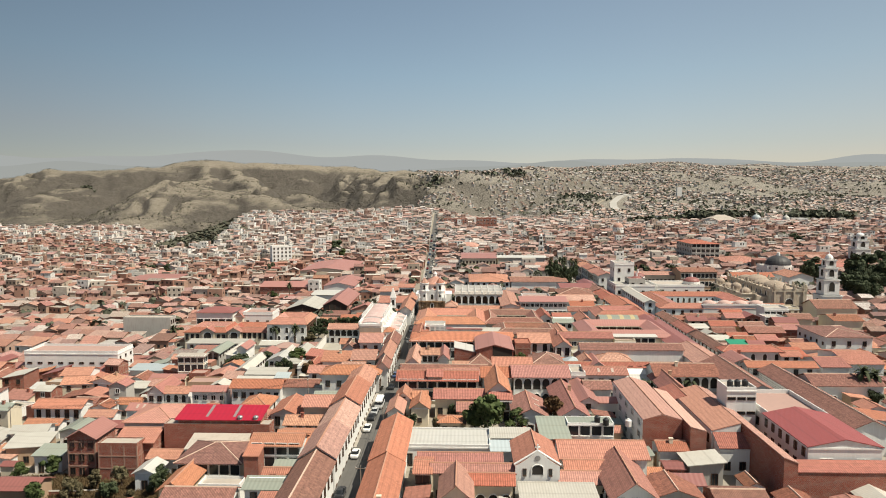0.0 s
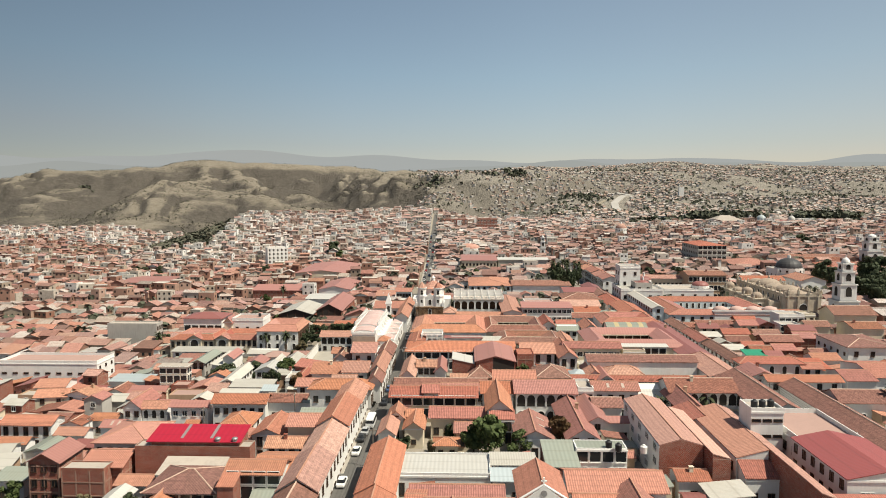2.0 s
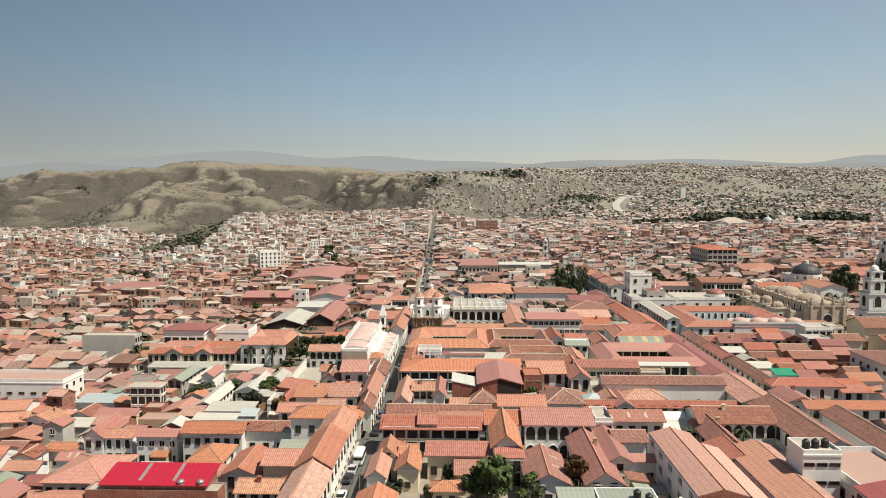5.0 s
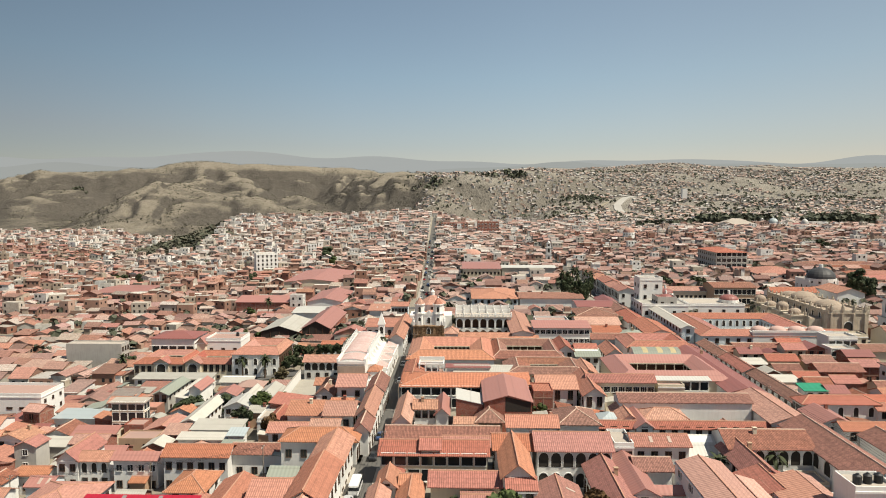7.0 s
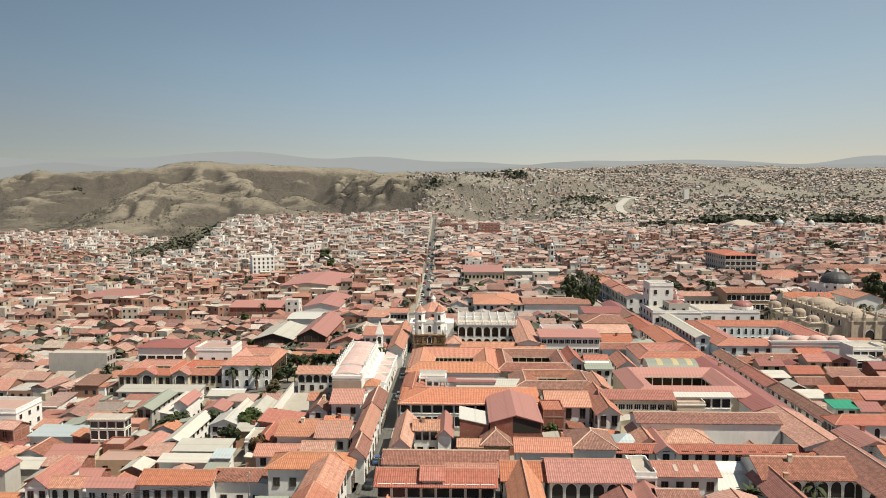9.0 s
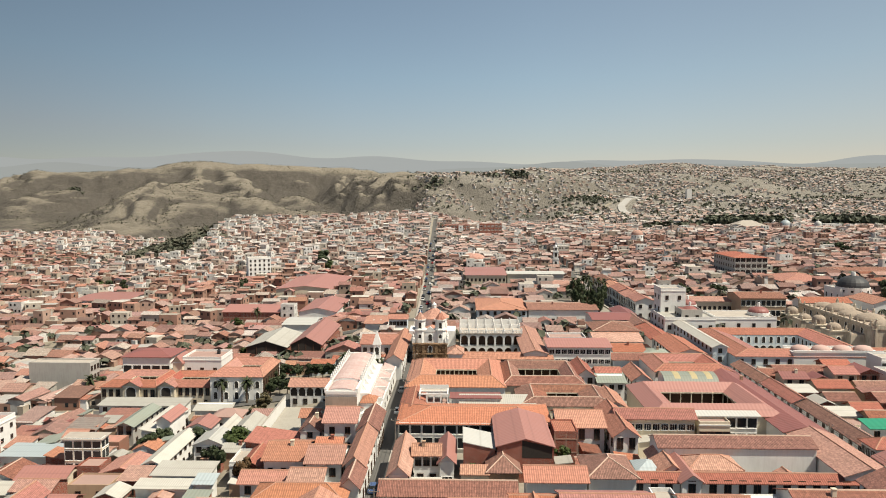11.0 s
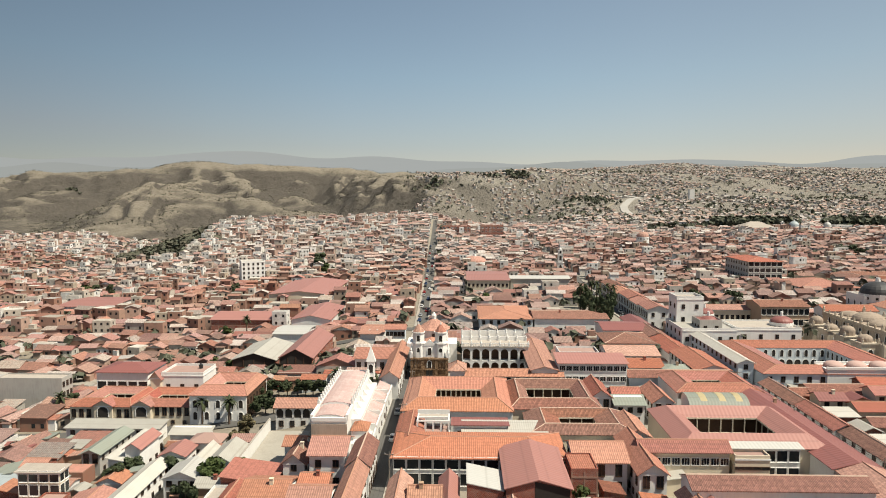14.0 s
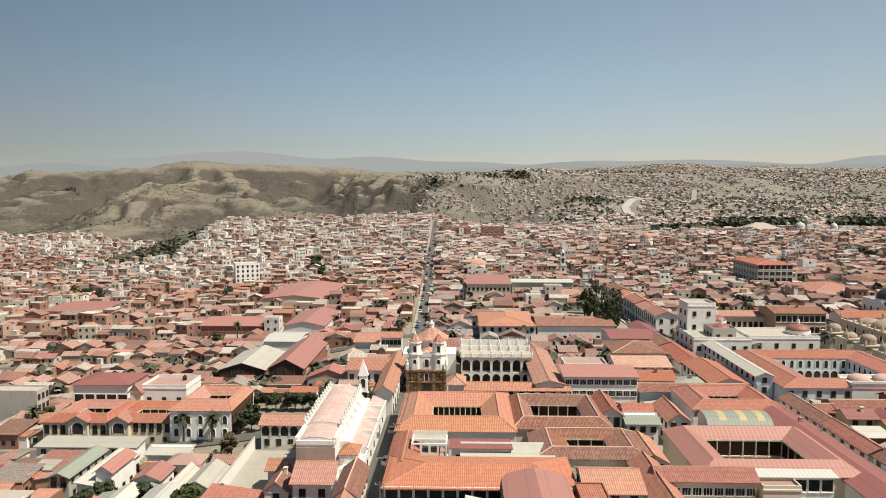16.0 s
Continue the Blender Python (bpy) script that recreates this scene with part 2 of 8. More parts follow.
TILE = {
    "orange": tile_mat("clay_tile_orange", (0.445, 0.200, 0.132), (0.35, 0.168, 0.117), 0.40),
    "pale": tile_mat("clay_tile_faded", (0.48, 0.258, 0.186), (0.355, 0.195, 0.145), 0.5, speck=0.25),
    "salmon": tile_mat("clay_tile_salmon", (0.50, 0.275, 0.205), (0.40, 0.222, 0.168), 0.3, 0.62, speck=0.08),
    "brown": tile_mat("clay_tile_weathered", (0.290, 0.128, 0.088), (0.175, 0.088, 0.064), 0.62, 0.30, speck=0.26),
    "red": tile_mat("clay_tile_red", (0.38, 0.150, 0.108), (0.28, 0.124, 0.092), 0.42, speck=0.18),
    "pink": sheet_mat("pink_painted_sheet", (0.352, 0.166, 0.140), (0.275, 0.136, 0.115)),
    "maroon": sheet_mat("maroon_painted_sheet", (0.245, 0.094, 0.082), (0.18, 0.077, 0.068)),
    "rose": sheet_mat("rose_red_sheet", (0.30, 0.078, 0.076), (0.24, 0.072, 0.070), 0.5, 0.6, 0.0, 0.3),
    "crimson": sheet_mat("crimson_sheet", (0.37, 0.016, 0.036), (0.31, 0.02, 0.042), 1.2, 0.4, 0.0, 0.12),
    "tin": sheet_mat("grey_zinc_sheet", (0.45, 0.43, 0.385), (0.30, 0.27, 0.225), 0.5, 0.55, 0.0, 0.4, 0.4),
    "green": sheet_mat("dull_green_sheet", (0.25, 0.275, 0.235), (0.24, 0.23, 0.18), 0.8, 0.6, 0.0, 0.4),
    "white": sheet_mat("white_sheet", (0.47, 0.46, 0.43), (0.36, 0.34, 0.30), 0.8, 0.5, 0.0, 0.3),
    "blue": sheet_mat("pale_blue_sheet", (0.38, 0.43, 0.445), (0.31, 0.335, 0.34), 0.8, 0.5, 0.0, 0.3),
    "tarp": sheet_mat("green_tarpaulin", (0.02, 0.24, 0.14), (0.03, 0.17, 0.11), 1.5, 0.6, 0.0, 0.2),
    "screed": plaster_mat("roof_screed", (0.42, 0.37, 0.32), (0.27, 0.24, 0.21), 0.6),
    "pinkscreed": plaster_mat("pink_roof_screed", (0.37, 0.245, 0.21), (0.29, 0.20, 0.175), 0.6),
}
WALL = {
    "white": plaster_mat("white_plaster", (0.735, 0.725, 0.70), (0.55, 0.525, 0.49), 0.45),
    "cream": plaster_mat("cream_plaster", (0.66, 0.58, 0.45), (0.48, 0.41, 0.32), 0.35),
    "grey": plaster_mat("grey_render", (0.42, 0.40, 0.37), (0.28, 0.26, 0.24), 0.5),
    "blue": plaster_mat("pale_blue_plaster", (0.58, 0.63, 0.66), (0.46, 0.49, 0.50), 0.3),
    "adobe": plaster_mat("bare_adobe", (0.42, 0.29, 0.20), (0.30, 0.20, 0.14), 0.5),
    "brick": brick_mat("raw_brick", (0.31, 0.085, 0.055), (0.30, 0.26, 0.22)),
    "yellow": plaster_mat("ochre_plaster", (0.62, 0.44, 0.14), (0.45, 0.33, 0.16), 0.3),
}
GLASS, gnt, gb, gpos = begin("dark_window_glass", 0.12, 0.0, 0.5)
gb.inputs["Base Color"].default_value = (0.018, 0.020, 0.022, 1)
# near-black colour for opening panels, standing in for the shade inside
DARK = plain_mat("shaded_interior", (0.035, 0.03, 0.026), 0.9)
FRAME_C = plain_mat("bare_concrete_frame", (0.31, 0.19, 0.145), 0.9, 0, 0.2, 1.0)
WOOD = plain_mat("dark_brown_wood", (0.075, 0.042, 0.026), 0.7, 0, 0.4, 3.0)
FRAME_W = plain_mat("white_window_paint", (0.74, 0.73, 0.70), 0.6, 0, 0.08)
STONE, snt, sb, spos = begin("carved_brown_stone", 0.92, 0.0, 0.2)
sn1, sn2 = noisy(snt, 1.1, 6, 0.75, spos), noisy(snt, 5.0, 4, 0.7, spos)
snt.links.new(ramp(snt, calc(snt, "ADD", calc(snt, "MULTIPLY", sn1, 0.7), calc(snt, "MULTIPLY", sn2, 0.3)), [(0.36, (0.045, 0.028, 0.018)), (0.48, (0.16, 0.095, 0.055)), (0.58, (0.30, 0.20, 0.12)), (0.7, (0.42, 0.32, 0.22))]), sb.inputs["Base Color"])
bumped(snt, sb, sn2, 0.6, 0.15)
RIDGE = plain_mat("ridge_mortar", (0.40, 0.215, 0.15), 0.9, 0, 0.35, 1.5)
PALE_RIDGE = plain_mat("pale_ridge_mortar", (0.50, 0.36, 0.285), 0.9, 0, 0.35, 1.5)
METAL = plain_mat("grey_metal", (0.30, 0.30, 0.30), 0.5, 0.6, 0.15)
BARK = plain_mat("bark", (0.10, 0.07, 0.05), 0.95, 0, 0.4, 4)
OCHRE = plain_mat("yellow_roof_panel", (0.40, 0.33, 0.19), 0.5, 0, 0.2, 1.0)
LIGHT_STRIP = plain_mat("rooflight_plastic", (0.42, 0.34, 0.29), 0.4, 0, 0.2, 1.0)
PLASTIC = plain_mat("black_plastic", (0.02, 0.02, 0.022), 0.5)


def leaf_mat(name, a, c):
    m, nt, b, pos = begin(name, 0.75, 0.0, 0.25)
    rnd = nt.nodes.new("ShaderNodeNewGeometry").outputs["Random Per Island"]
    col = mixc(nt, rnd, a, c)
    nt.links.new(mixc(nt, calc(nt, "MULTIPLY", noisy(nt, 0.8, 3, 0.6, pos), 0.5), col, shade(a, 0.6)), b.inputs["Base Color"])
    return m


LEAF = {
    "green": leaf_mat("green_leaves", (0.045, 0.068, 0.022), (0.10, 0.125, 0.042)),
    "dark": leaf_mat("dark_leaves", (0.032, 0.046, 0.022), (0.070, 0.084, 0.040)),
    "brown": leaf_mat("brown_leaves", (0.085, 0.050, 0.022), (0.130, 0.075, 0.035)),
    "dry": leaf_mat("dry_leaves", (0.11, 0.095, 0.05), (0.17, 0.14, 0.08)),
    "palm": leaf_mat("palm_fronds", (0.030, 0.042, 0.020), (0.070, 0.078, 0.036)),
}

# ---- mesh tools ----
TH = math.atan(-0.03)                  # the town's grid leans a little to the right of +y


class Shape:
    """Vertices and faces gathered piece by piece."""

    def __init__(self):
        self.v, self.f, self.m = [], [], []

    def face(self, pts, mat=0):
        n = len(self.v)
        self.v += [tuple(p) for p in pts]
        self.f.append(tuple(range(n, n + len(pts))))
        self.m.append(mat)

    def solid(self, low, high, mat=0, bottom=True):
        """A solid between two rings of equal count, counter-clockwise seen from above."""
        n, k = len(self.v), len(low)
        self.v += [tuple(p) for p in low] + [tuple(p) for p in high]
        for i in range(k):
            j = (i + 1) % k
            self.f.append((n + i, n + j, n + k + j, n + k + i))
            self.m.append(mat)
        self.f.append(tuple(range(n + k, n + 2 * k)))
        self.m.append(mat)
        if bottom:
            self.f.append(tuple(range(n + k - 1, n - 1, -1)))
            self.m.append(mat)

    def box(self, x0, x1, y0, y1, z0, z1, mat=0):
        r = [(x0, y0), (x1, y0), (x1, y1), (x0, y1)]
        self.solid([(a, c, z0) for a, c in r], [(a, c, z1) for a, c in r], mat)

    def tube(self, x, y, z0, z1, r0, r1, n=10, mat=0, turn=0.0):
        a = [2 * math.pi * i / n + turn for i in range(n)]
        self.solid([(x + r0 * math.cos(t), y + r0 * math.sin(t), z0) for t in a],
                   [(x + r1 * math.cos(t), y + r1 * math.sin(t), z1) for t in a], mat)

    def limb(self, p, q, r0, r1, n=6, mat=0):
        p, q = Vector(p), Vector(q)
        d = (q - p).normalized()
        e = d.orthogonal().normalized()
        g = d.cross(e)
        a = [2 * math.pi * i / n for i in range(n)]
        self.solid([p + (e * math.cos(t) + g * math.sin(t)) * r0 for t in a],
                   [q + (e * math.cos(t) + g * math.sin(t)) * r1 for t in a], mat)

    def dome(self, x, y, z, r, h, n=16, rings=6, mat=0):
        prev = None
        for k in range(rings + 1):
            a = math.pi / 2 * k / rings
            rr, zz = r * math.cos(a), z + h * math.sin(a)
            ring = [(x + rr * math.cos(2 * math.pi * i / n), y + rr * math.sin(2 * math.pi * i / n), zz) for i in range(n)]
            if prev:
                for i in range(n):
                    j = (i + 1) % n
                    self.face([prev[i], prev[j], ring[j], ring[i]] if k < rings else [prev[i], prev[j], (x, y, z + h)], mat)
            prev = ring

    def mesh(self, name, mats):
        me = bpy.data.meshes.new(name)
        me.from_pydata(self.v, [], self.f)
        for m in mats:
            me.materials.append(m)
        if len(mats) > 1:
            me.polygons.foreach_set("material_index", self.m)
        me.update()
        return me


def part(name, shape, material, parent, label="", m=None):
    """One mesh under a thing or a part; shape is a Shape or a mesh that is shared."""
    mats = material if isinstance(material, (list, tuple)) else [material]
    ob = new(name, shape.mesh(name, mats) if isinstance(shape, Shape) else shape)
    ob.parent = parent
    if m is not None:
        ob.matrix_basis = m
    if label:
        tagged(ob, label)
    return ob


def thing(name, x, y, z, turn, label, category, group="", kind=""):
    ob = new(name)
    ob.matrix_basis = Matrix.Translation((x, y, z)) @ Matrix.Rotation(turn, 4, "Z")
    ob.empty_display_size = 0.5
    return tagged(ob, label, category, group, kind)


# ---- ground: one sheet from under the town to the hills ----
def ss(a, b, t):
    t = np.clip((t - a) / (b - a), 0, 1)
    return t * t * (3 - 2 * t)


def lattice(X, Y, seed):
    """Smooth noise from -1 to 1 on a unit grid."""
    X, Y = np.asarray(X, float), np.asarray(Y, float)
    i, j = np.floor(X), np.floor(Y)
    u, v = X - i, Y - j
    u, v = u * u * (3 - 2 * u), v * v * (3 - 2 * v)

    def corner(a, c):
        k = np.sin(a * 127.1 + c * 311.7 + seed * 74.7) * 43758.5453
        return 2 * (k - np.floor(k)) - 1
    low = corner(i, j) * (1 - u) + corner(i + 1, j) * u
    high = corner(i, j + 1) * (1 - u) + corner(i + 1, j + 1) * u
    return low * (1 - v) + high * v


def smax(a, c, k):
    """The greater of two heights, with a rounded join k metres deep."""
    h = np.clip(k - np.abs(a - c), 0, None) / k
    return np.maximum(a, c) + h * h * k / 4


VALLEY = -45.0


def crest(X, Y, pts, wide, power=2.0):
    """A hill over the valley floor whose crest runs through (x, y, height) points."""
    out = np.full(np.broadcast(X, Y).shape, VALLEY)
    for (px, py, ph), (qx, qy, qh) in zip(pts, pts[1:]):
        dx, dy = qx - px, qy - py
        t = np.clip(((X - px) * dx + (Y - py) * dy) / (dx * dx + dy * dy), 0, 1)
        dist = np.hypot(X - px - t * dx, Y - py - t * dy)
        out = np.maximum(out, VALLEY + (ph + (qh - ph) * t - VALLEY) * np.exp(-(dist / wide) ** power))
    return out


def land(X, Y):
    X, Y = np.asarray(X, float), np.asarray(Y, float)
    fall = -14 * (1 - np.exp(-np.maximum(0, -X - 19) / 45))
    spur = 33 * ss(560, 980, Y) * ss(-365, -245, X + 0.12 * (Y - 900)) * ss(60, -60, X) \
        + 14 * ss(600, 1000, Y) * ss(-60, 60, X) * (1 - 0.75 * ss(120, 260, X))
    west = 13 * ss(520, 900, Y) * ss(-300, -450, X + 0.1 * (Y - 800))
    east = 5 * ss(120, 220, X) * ss(330, 480, Y) + 7 * ss(190, 320, X) * ss(560, 780, Y)
    z = fall + spur + west + east
    gone = ss(1000, 1220, Y) * ss(250, 60, X)            # the valley behind the spur
    z = z * (1 - gone) + VALLEY * gone
    z = z + 9 * ss(1000, 1500, Y) * ss(60, 250, X)
    wx, wy = X + 60 * lattice(X / 240, Y / 240, 31), Y + 60 * lattice(X / 240, Y / 240, 57)
    h = crest(wx, wy, [(-2900, 2700, 150), (-2000, 2680, 120), (-1590, 2620, 128), (-1413, 2650, 152), (-1128, 2800, 156)], 420, 2.2)
    for pts, wide, power in (
            ([(-1128, 2800, 156), (-1010, 2950, 190), (-905, 2950, 181), (-716, 2950, 176), (-433, 2980, 164), (-205, 3050, 150), (300, 3200, 150)], 470, 2.2),
            ([(-1010, 2950, 186), (-800, 2300, 112), (-670, 1820, 84), (-630, 1670, 72), (-622, 1480, 26), (-616, 1230, -14)], 190, 1.9),
            ([(-660, 1780, 80), (-560, 1690, 66), (-470, 1690, 57), (-385, 1730, 36), (-255, 1760, 2)], 170, 2.4),
            ([(-905, 2950, 176), (-690, 2420, 118), (-570, 2130, 84), (-445, 2040, 50), (-300, 1930, 8)], 190, 1.9),
            ([(-1480, 2640, 148), (-1290, 2330, 70), (-1130, 2060, -8)], 180, 1.8),
            ([(-433, 2980, 160), (-345, 2500, 100), (-290, 2250, 50)], 190, 1.9),
            ([(-205, 3050, 148), (-150, 2250, 122), (-70, 1900, 116), (50, 1850, 118), (180, 1950, 122), (420, 2100, 95)], 260, 2.6),
            ([(-70, 1880, 112), (-30, 1620, 60), (-10, 1470, 8)], 120, 2.2),
            ([(-150, 2200, 112), (-225, 1900, 40), (-250, 1760, 0)], 110, 1.9)):
        h = smax(h, crest(wx, wy, pts, wide, power), 14.0)
    far = ss(1080, 1240, Y)
    rise = 165 * ss(1250, 3900, Y) * ss(-250, 500, X) + 26 * np.exp(-((X - 700) / 420) ** 2 - ((Y - 2350) / 330) ** 2)
    gully = np.zeros_like(X + Y)
    for size, amp, seed in ((330, 20, 3), (150, 24, 9), (70, 22, 14), (34, 11, 21)):
        gully = gully + amp * (1 - np.abs(lattice(wx / size, wy / (1.6 * size), seed))) ** 2
    body = np.clip((h - VALLEY) / 120, 0.0, 1.0) * (0.3 + 0.7 * ss(60, -250, X)) * (1 - 0.85 * ss(120, 170, h))
    hill_z = VALLEY + (h - VALLEY) * far
    z = np.maximum(smax(z, hill_z, 10.0) - 2.5 * far, z + rise) - (gully - 12) * far * body
    z = z + (15 * lattice(X / 330, Y / 330, 77) * ss(100, 400, X) + 14 * lattice(X / 190, Y / 190, 41) * ss(520, 900, X)) * ss(1300, 1700, Y)
    return z - 0.25


def ground_z(x, y):
    return float(land(x, y)) + 0.25


def street_x(y):
    return -21.1 + 0.03 * y if y < 390 else -9.4


def grid_sheet(fx, ys, cols):
    sh = Shape()
    yy = np.array(ys)
    tt = np.linspace(-1, 1, cols)
    Y = np.repeat(yy[:, None], cols, 1)
    X = tt[None, :] * np.array([fx(y) for y in ys])[:, None]
    Z = land(X, Y)
    sh.v = [tuple(p) for p in np.stack([X, Y, Z], -1).reshape(-1, 3)]
    for i in range(len(ys) - 1):
        a = i * cols
        for j in range(cols - 1):
            sh.f.append((a + j, a + j + 1, a + cols + j + 1, a + cols + j))
    sh.m = [0] * len(sh.f)
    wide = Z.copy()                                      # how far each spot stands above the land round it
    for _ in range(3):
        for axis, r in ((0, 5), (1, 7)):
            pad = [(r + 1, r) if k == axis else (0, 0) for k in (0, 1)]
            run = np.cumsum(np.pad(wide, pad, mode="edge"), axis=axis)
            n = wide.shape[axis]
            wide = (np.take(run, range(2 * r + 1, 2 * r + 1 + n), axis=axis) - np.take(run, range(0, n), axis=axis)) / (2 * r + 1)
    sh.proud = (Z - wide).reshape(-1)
    return sh


EARTH, ent, eb, epos = begin("dry_earth_and_grass", 0.97, 0.0, 0.1)
esep = ent.nodes.new("ShaderNodeSeparateXYZ")
ent.links.new(epos, esep.inputs[0])
egeo = ent.nodes.new("ShaderNodeNewGeometry")
esn = ent.nodes.new("ShaderNodeSeparateXYZ")
ent.links.new(egeo.outputs["Normal"], esn.inputs[0])
n1, n2, n3, n4 = noisy(ent, 0.005, 6, 0.6, epos), noisy(ent, 0.03, 6, 0.75, epos), noisy(ent, 0.35, 4, 0.7, epos), noisy(ent, 0.11, 5, 0.8, epos)
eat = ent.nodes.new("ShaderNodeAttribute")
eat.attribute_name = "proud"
dry = mixc(ent, n1, (0.226, 0.199, 0.162), (0.298, 0.258, 0.203))
dry = mixc(ent, calc(ent, "MULTIPLY", calc(ent, "SUBTRACT", n4, 0.47), 4.0, True), dry, (0.135, 0.117, 0.090))
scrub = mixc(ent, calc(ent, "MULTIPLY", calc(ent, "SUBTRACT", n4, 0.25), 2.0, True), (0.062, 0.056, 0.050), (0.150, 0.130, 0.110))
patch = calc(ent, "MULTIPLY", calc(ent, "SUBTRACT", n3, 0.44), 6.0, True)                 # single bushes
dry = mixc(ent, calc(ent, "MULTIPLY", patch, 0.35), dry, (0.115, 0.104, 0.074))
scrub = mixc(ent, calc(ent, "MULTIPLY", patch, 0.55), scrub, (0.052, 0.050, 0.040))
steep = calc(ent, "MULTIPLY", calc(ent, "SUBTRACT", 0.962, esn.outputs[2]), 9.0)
# colour darkened in hollows, where shade would fall, besides the gully scrub
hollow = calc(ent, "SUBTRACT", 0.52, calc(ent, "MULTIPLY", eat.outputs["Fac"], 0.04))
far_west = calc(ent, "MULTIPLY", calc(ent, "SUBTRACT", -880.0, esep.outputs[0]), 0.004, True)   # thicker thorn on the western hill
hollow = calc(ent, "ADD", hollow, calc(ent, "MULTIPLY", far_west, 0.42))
scrub_shade = calc(ent, "ADD", calc(ent, "ADD", hollow, steep), calc(ent, "MULTIPLY", calc(ent, "SUBTRACT", n2, 0.5), 2.6))
scrub_shade = calc(ent, "ADD", scrub_shade, calc(ent, "MULTIPLY", calc(ent, "SUBTRACT", n1, 0.5), 1.4), True)
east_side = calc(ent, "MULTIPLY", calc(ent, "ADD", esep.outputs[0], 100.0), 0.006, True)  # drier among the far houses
scrub_shade = calc(ent, "MULTIPLY", scrub_shade, calc(ent, "SUBTRACT", 1.0, calc(ent, "MULTIPLY", east_side, 0.42)))
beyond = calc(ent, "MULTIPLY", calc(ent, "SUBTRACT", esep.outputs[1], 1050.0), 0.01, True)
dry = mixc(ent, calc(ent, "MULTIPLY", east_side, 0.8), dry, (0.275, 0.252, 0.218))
ecol = mixc(ent, calc(ent, "MULTIPLY", scrub_shade, beyond), dry, scrub)
ent.links.new(ecol, eb.inputs["Base Color"])
bumped(ent, eb, calc(ent, "MULTIPLY", calc(ent, "ADD", calc(ent, "MULTIPLY", n4, 0.6), calc(ent, "MULTIPLY", n2, 1.0)), calc(ent, "ADD", 0.03, beyond)), 1.0, 8.0)

ys = list(np.arange(-150, 700, 12.0)) + list(np.arange(700, 2600, 14.0)) + list(np.arange(2600, 4300, 28.0)) + [4400, 4600, 4800]
sheet = grid_sheet(lambda y: 620 + 0.86 * max(0, y - 150), ys, 420)
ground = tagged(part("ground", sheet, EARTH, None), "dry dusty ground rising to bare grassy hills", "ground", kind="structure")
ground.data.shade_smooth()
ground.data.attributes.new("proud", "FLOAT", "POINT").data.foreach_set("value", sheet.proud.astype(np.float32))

# ---- distance: ranges given a pale glow in place of dust haze ----
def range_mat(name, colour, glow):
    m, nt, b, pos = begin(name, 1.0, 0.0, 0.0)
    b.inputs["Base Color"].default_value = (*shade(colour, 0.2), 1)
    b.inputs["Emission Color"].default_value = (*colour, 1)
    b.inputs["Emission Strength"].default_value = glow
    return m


def far_range(y, base, amp, seed, mat, x0=-3600, x1=3600):
    sh = Shape()
    n = 160
    rr = np.random.RandomState(seed)
    ph = rr.rand(6) * 6.28
    top = []
    for i in range(n + 1):
        x = x0 + (x1 - x0) * i / n
        h = sum(math.sin(x / (900 / (k + 1) ** 1.2) + ph[k]) / (k + 1) for k in range(6))
        top.append((x, base + amp * h))
    for i in range(n):
        (xa, za), (xb, zb) = top[i], top[i + 1]
        sh.face([(xa, y, -50), (xb, y, -50), (xb, y + 40, zb), (xa, y + 40, za)])
    return tagged(part("backdrop", sh, mat, None), "pale hazy mountain range on the skyline", "mountains", kind="structure")


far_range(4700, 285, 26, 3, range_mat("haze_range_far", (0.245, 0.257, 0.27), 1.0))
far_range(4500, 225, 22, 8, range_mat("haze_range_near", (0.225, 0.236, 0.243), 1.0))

# ---- streets ----
ASPH, ant, ab, apos = begin("worn_asphalt", 0.93, 0.0, 0.2)
a1, a2 = noisy(ant, 0.25, 5, 0.7, apos), noisy(ant, 4.0, 4, 0.7, apos)
ant.links.new(mixc(ant, calc(ant, "MULTIPLY", a2, 0.5), mixc(ant, a1, (0.075, 0.073, 0.07), (0.145, 0.138, 0.128)), (0.10, 0.096, 0.092)), ab.inputs["Base Color"])
bumped(ant, ab, a2, 0.2, 0.03)
PAVE = plaster_mat("pavement_slabs", (0.36, 0.33, 0.29), (0.24, 0.22, 0.19), 0.6)


def strip(name, pts, half, lift, mat, label, category, thick=0.0):
    """A road or pavement laid over the ground along a line of (x, y)."""
    sh = Shape()
    rows = []
    for i, (x, y) in enumerate(pts):
        a = Vector(pts[max(0, i - 1)])
        c = Vector(pts[min(len(pts) - 1, i + 1)])
        d = (c - a).normalized()
        nx, ny = d.y, -d.x
        z = ground_z(x, y) + lift
        rows.append([(x - nx * half, y - ny * half, z), (x + nx * half, y + ny * half, z)])
    for a, c in zip(rows, rows[1:]):
        sh.face([a[0], a[1], c[1], c[0]])
        if thick:
            for s in (0, 1):
                p, q = a[s], c[s]
                quad = [p, q, (q[0], q[1], q[2] - thick), (p[0], p[1], p[2] - thick)]
                sh.face(quad if s else quad[::-1])
    return tagged(part(name, sh, mat, None), label, category, kind="structure")


def line(x0, y0, x1, y1, step=10.0):
    n = max(1, int(math.hypot(x1 - x0, y1 - y0) / step))
    return [(x0 + (x1 - x0) * i / n, y0 + (y1 - y0) * i / n) for i in range(n + 1)]


def east_x(y):
    return 86.3 if y < 480 else min(94.0, 86.3 + 0.06 * (y - 480))


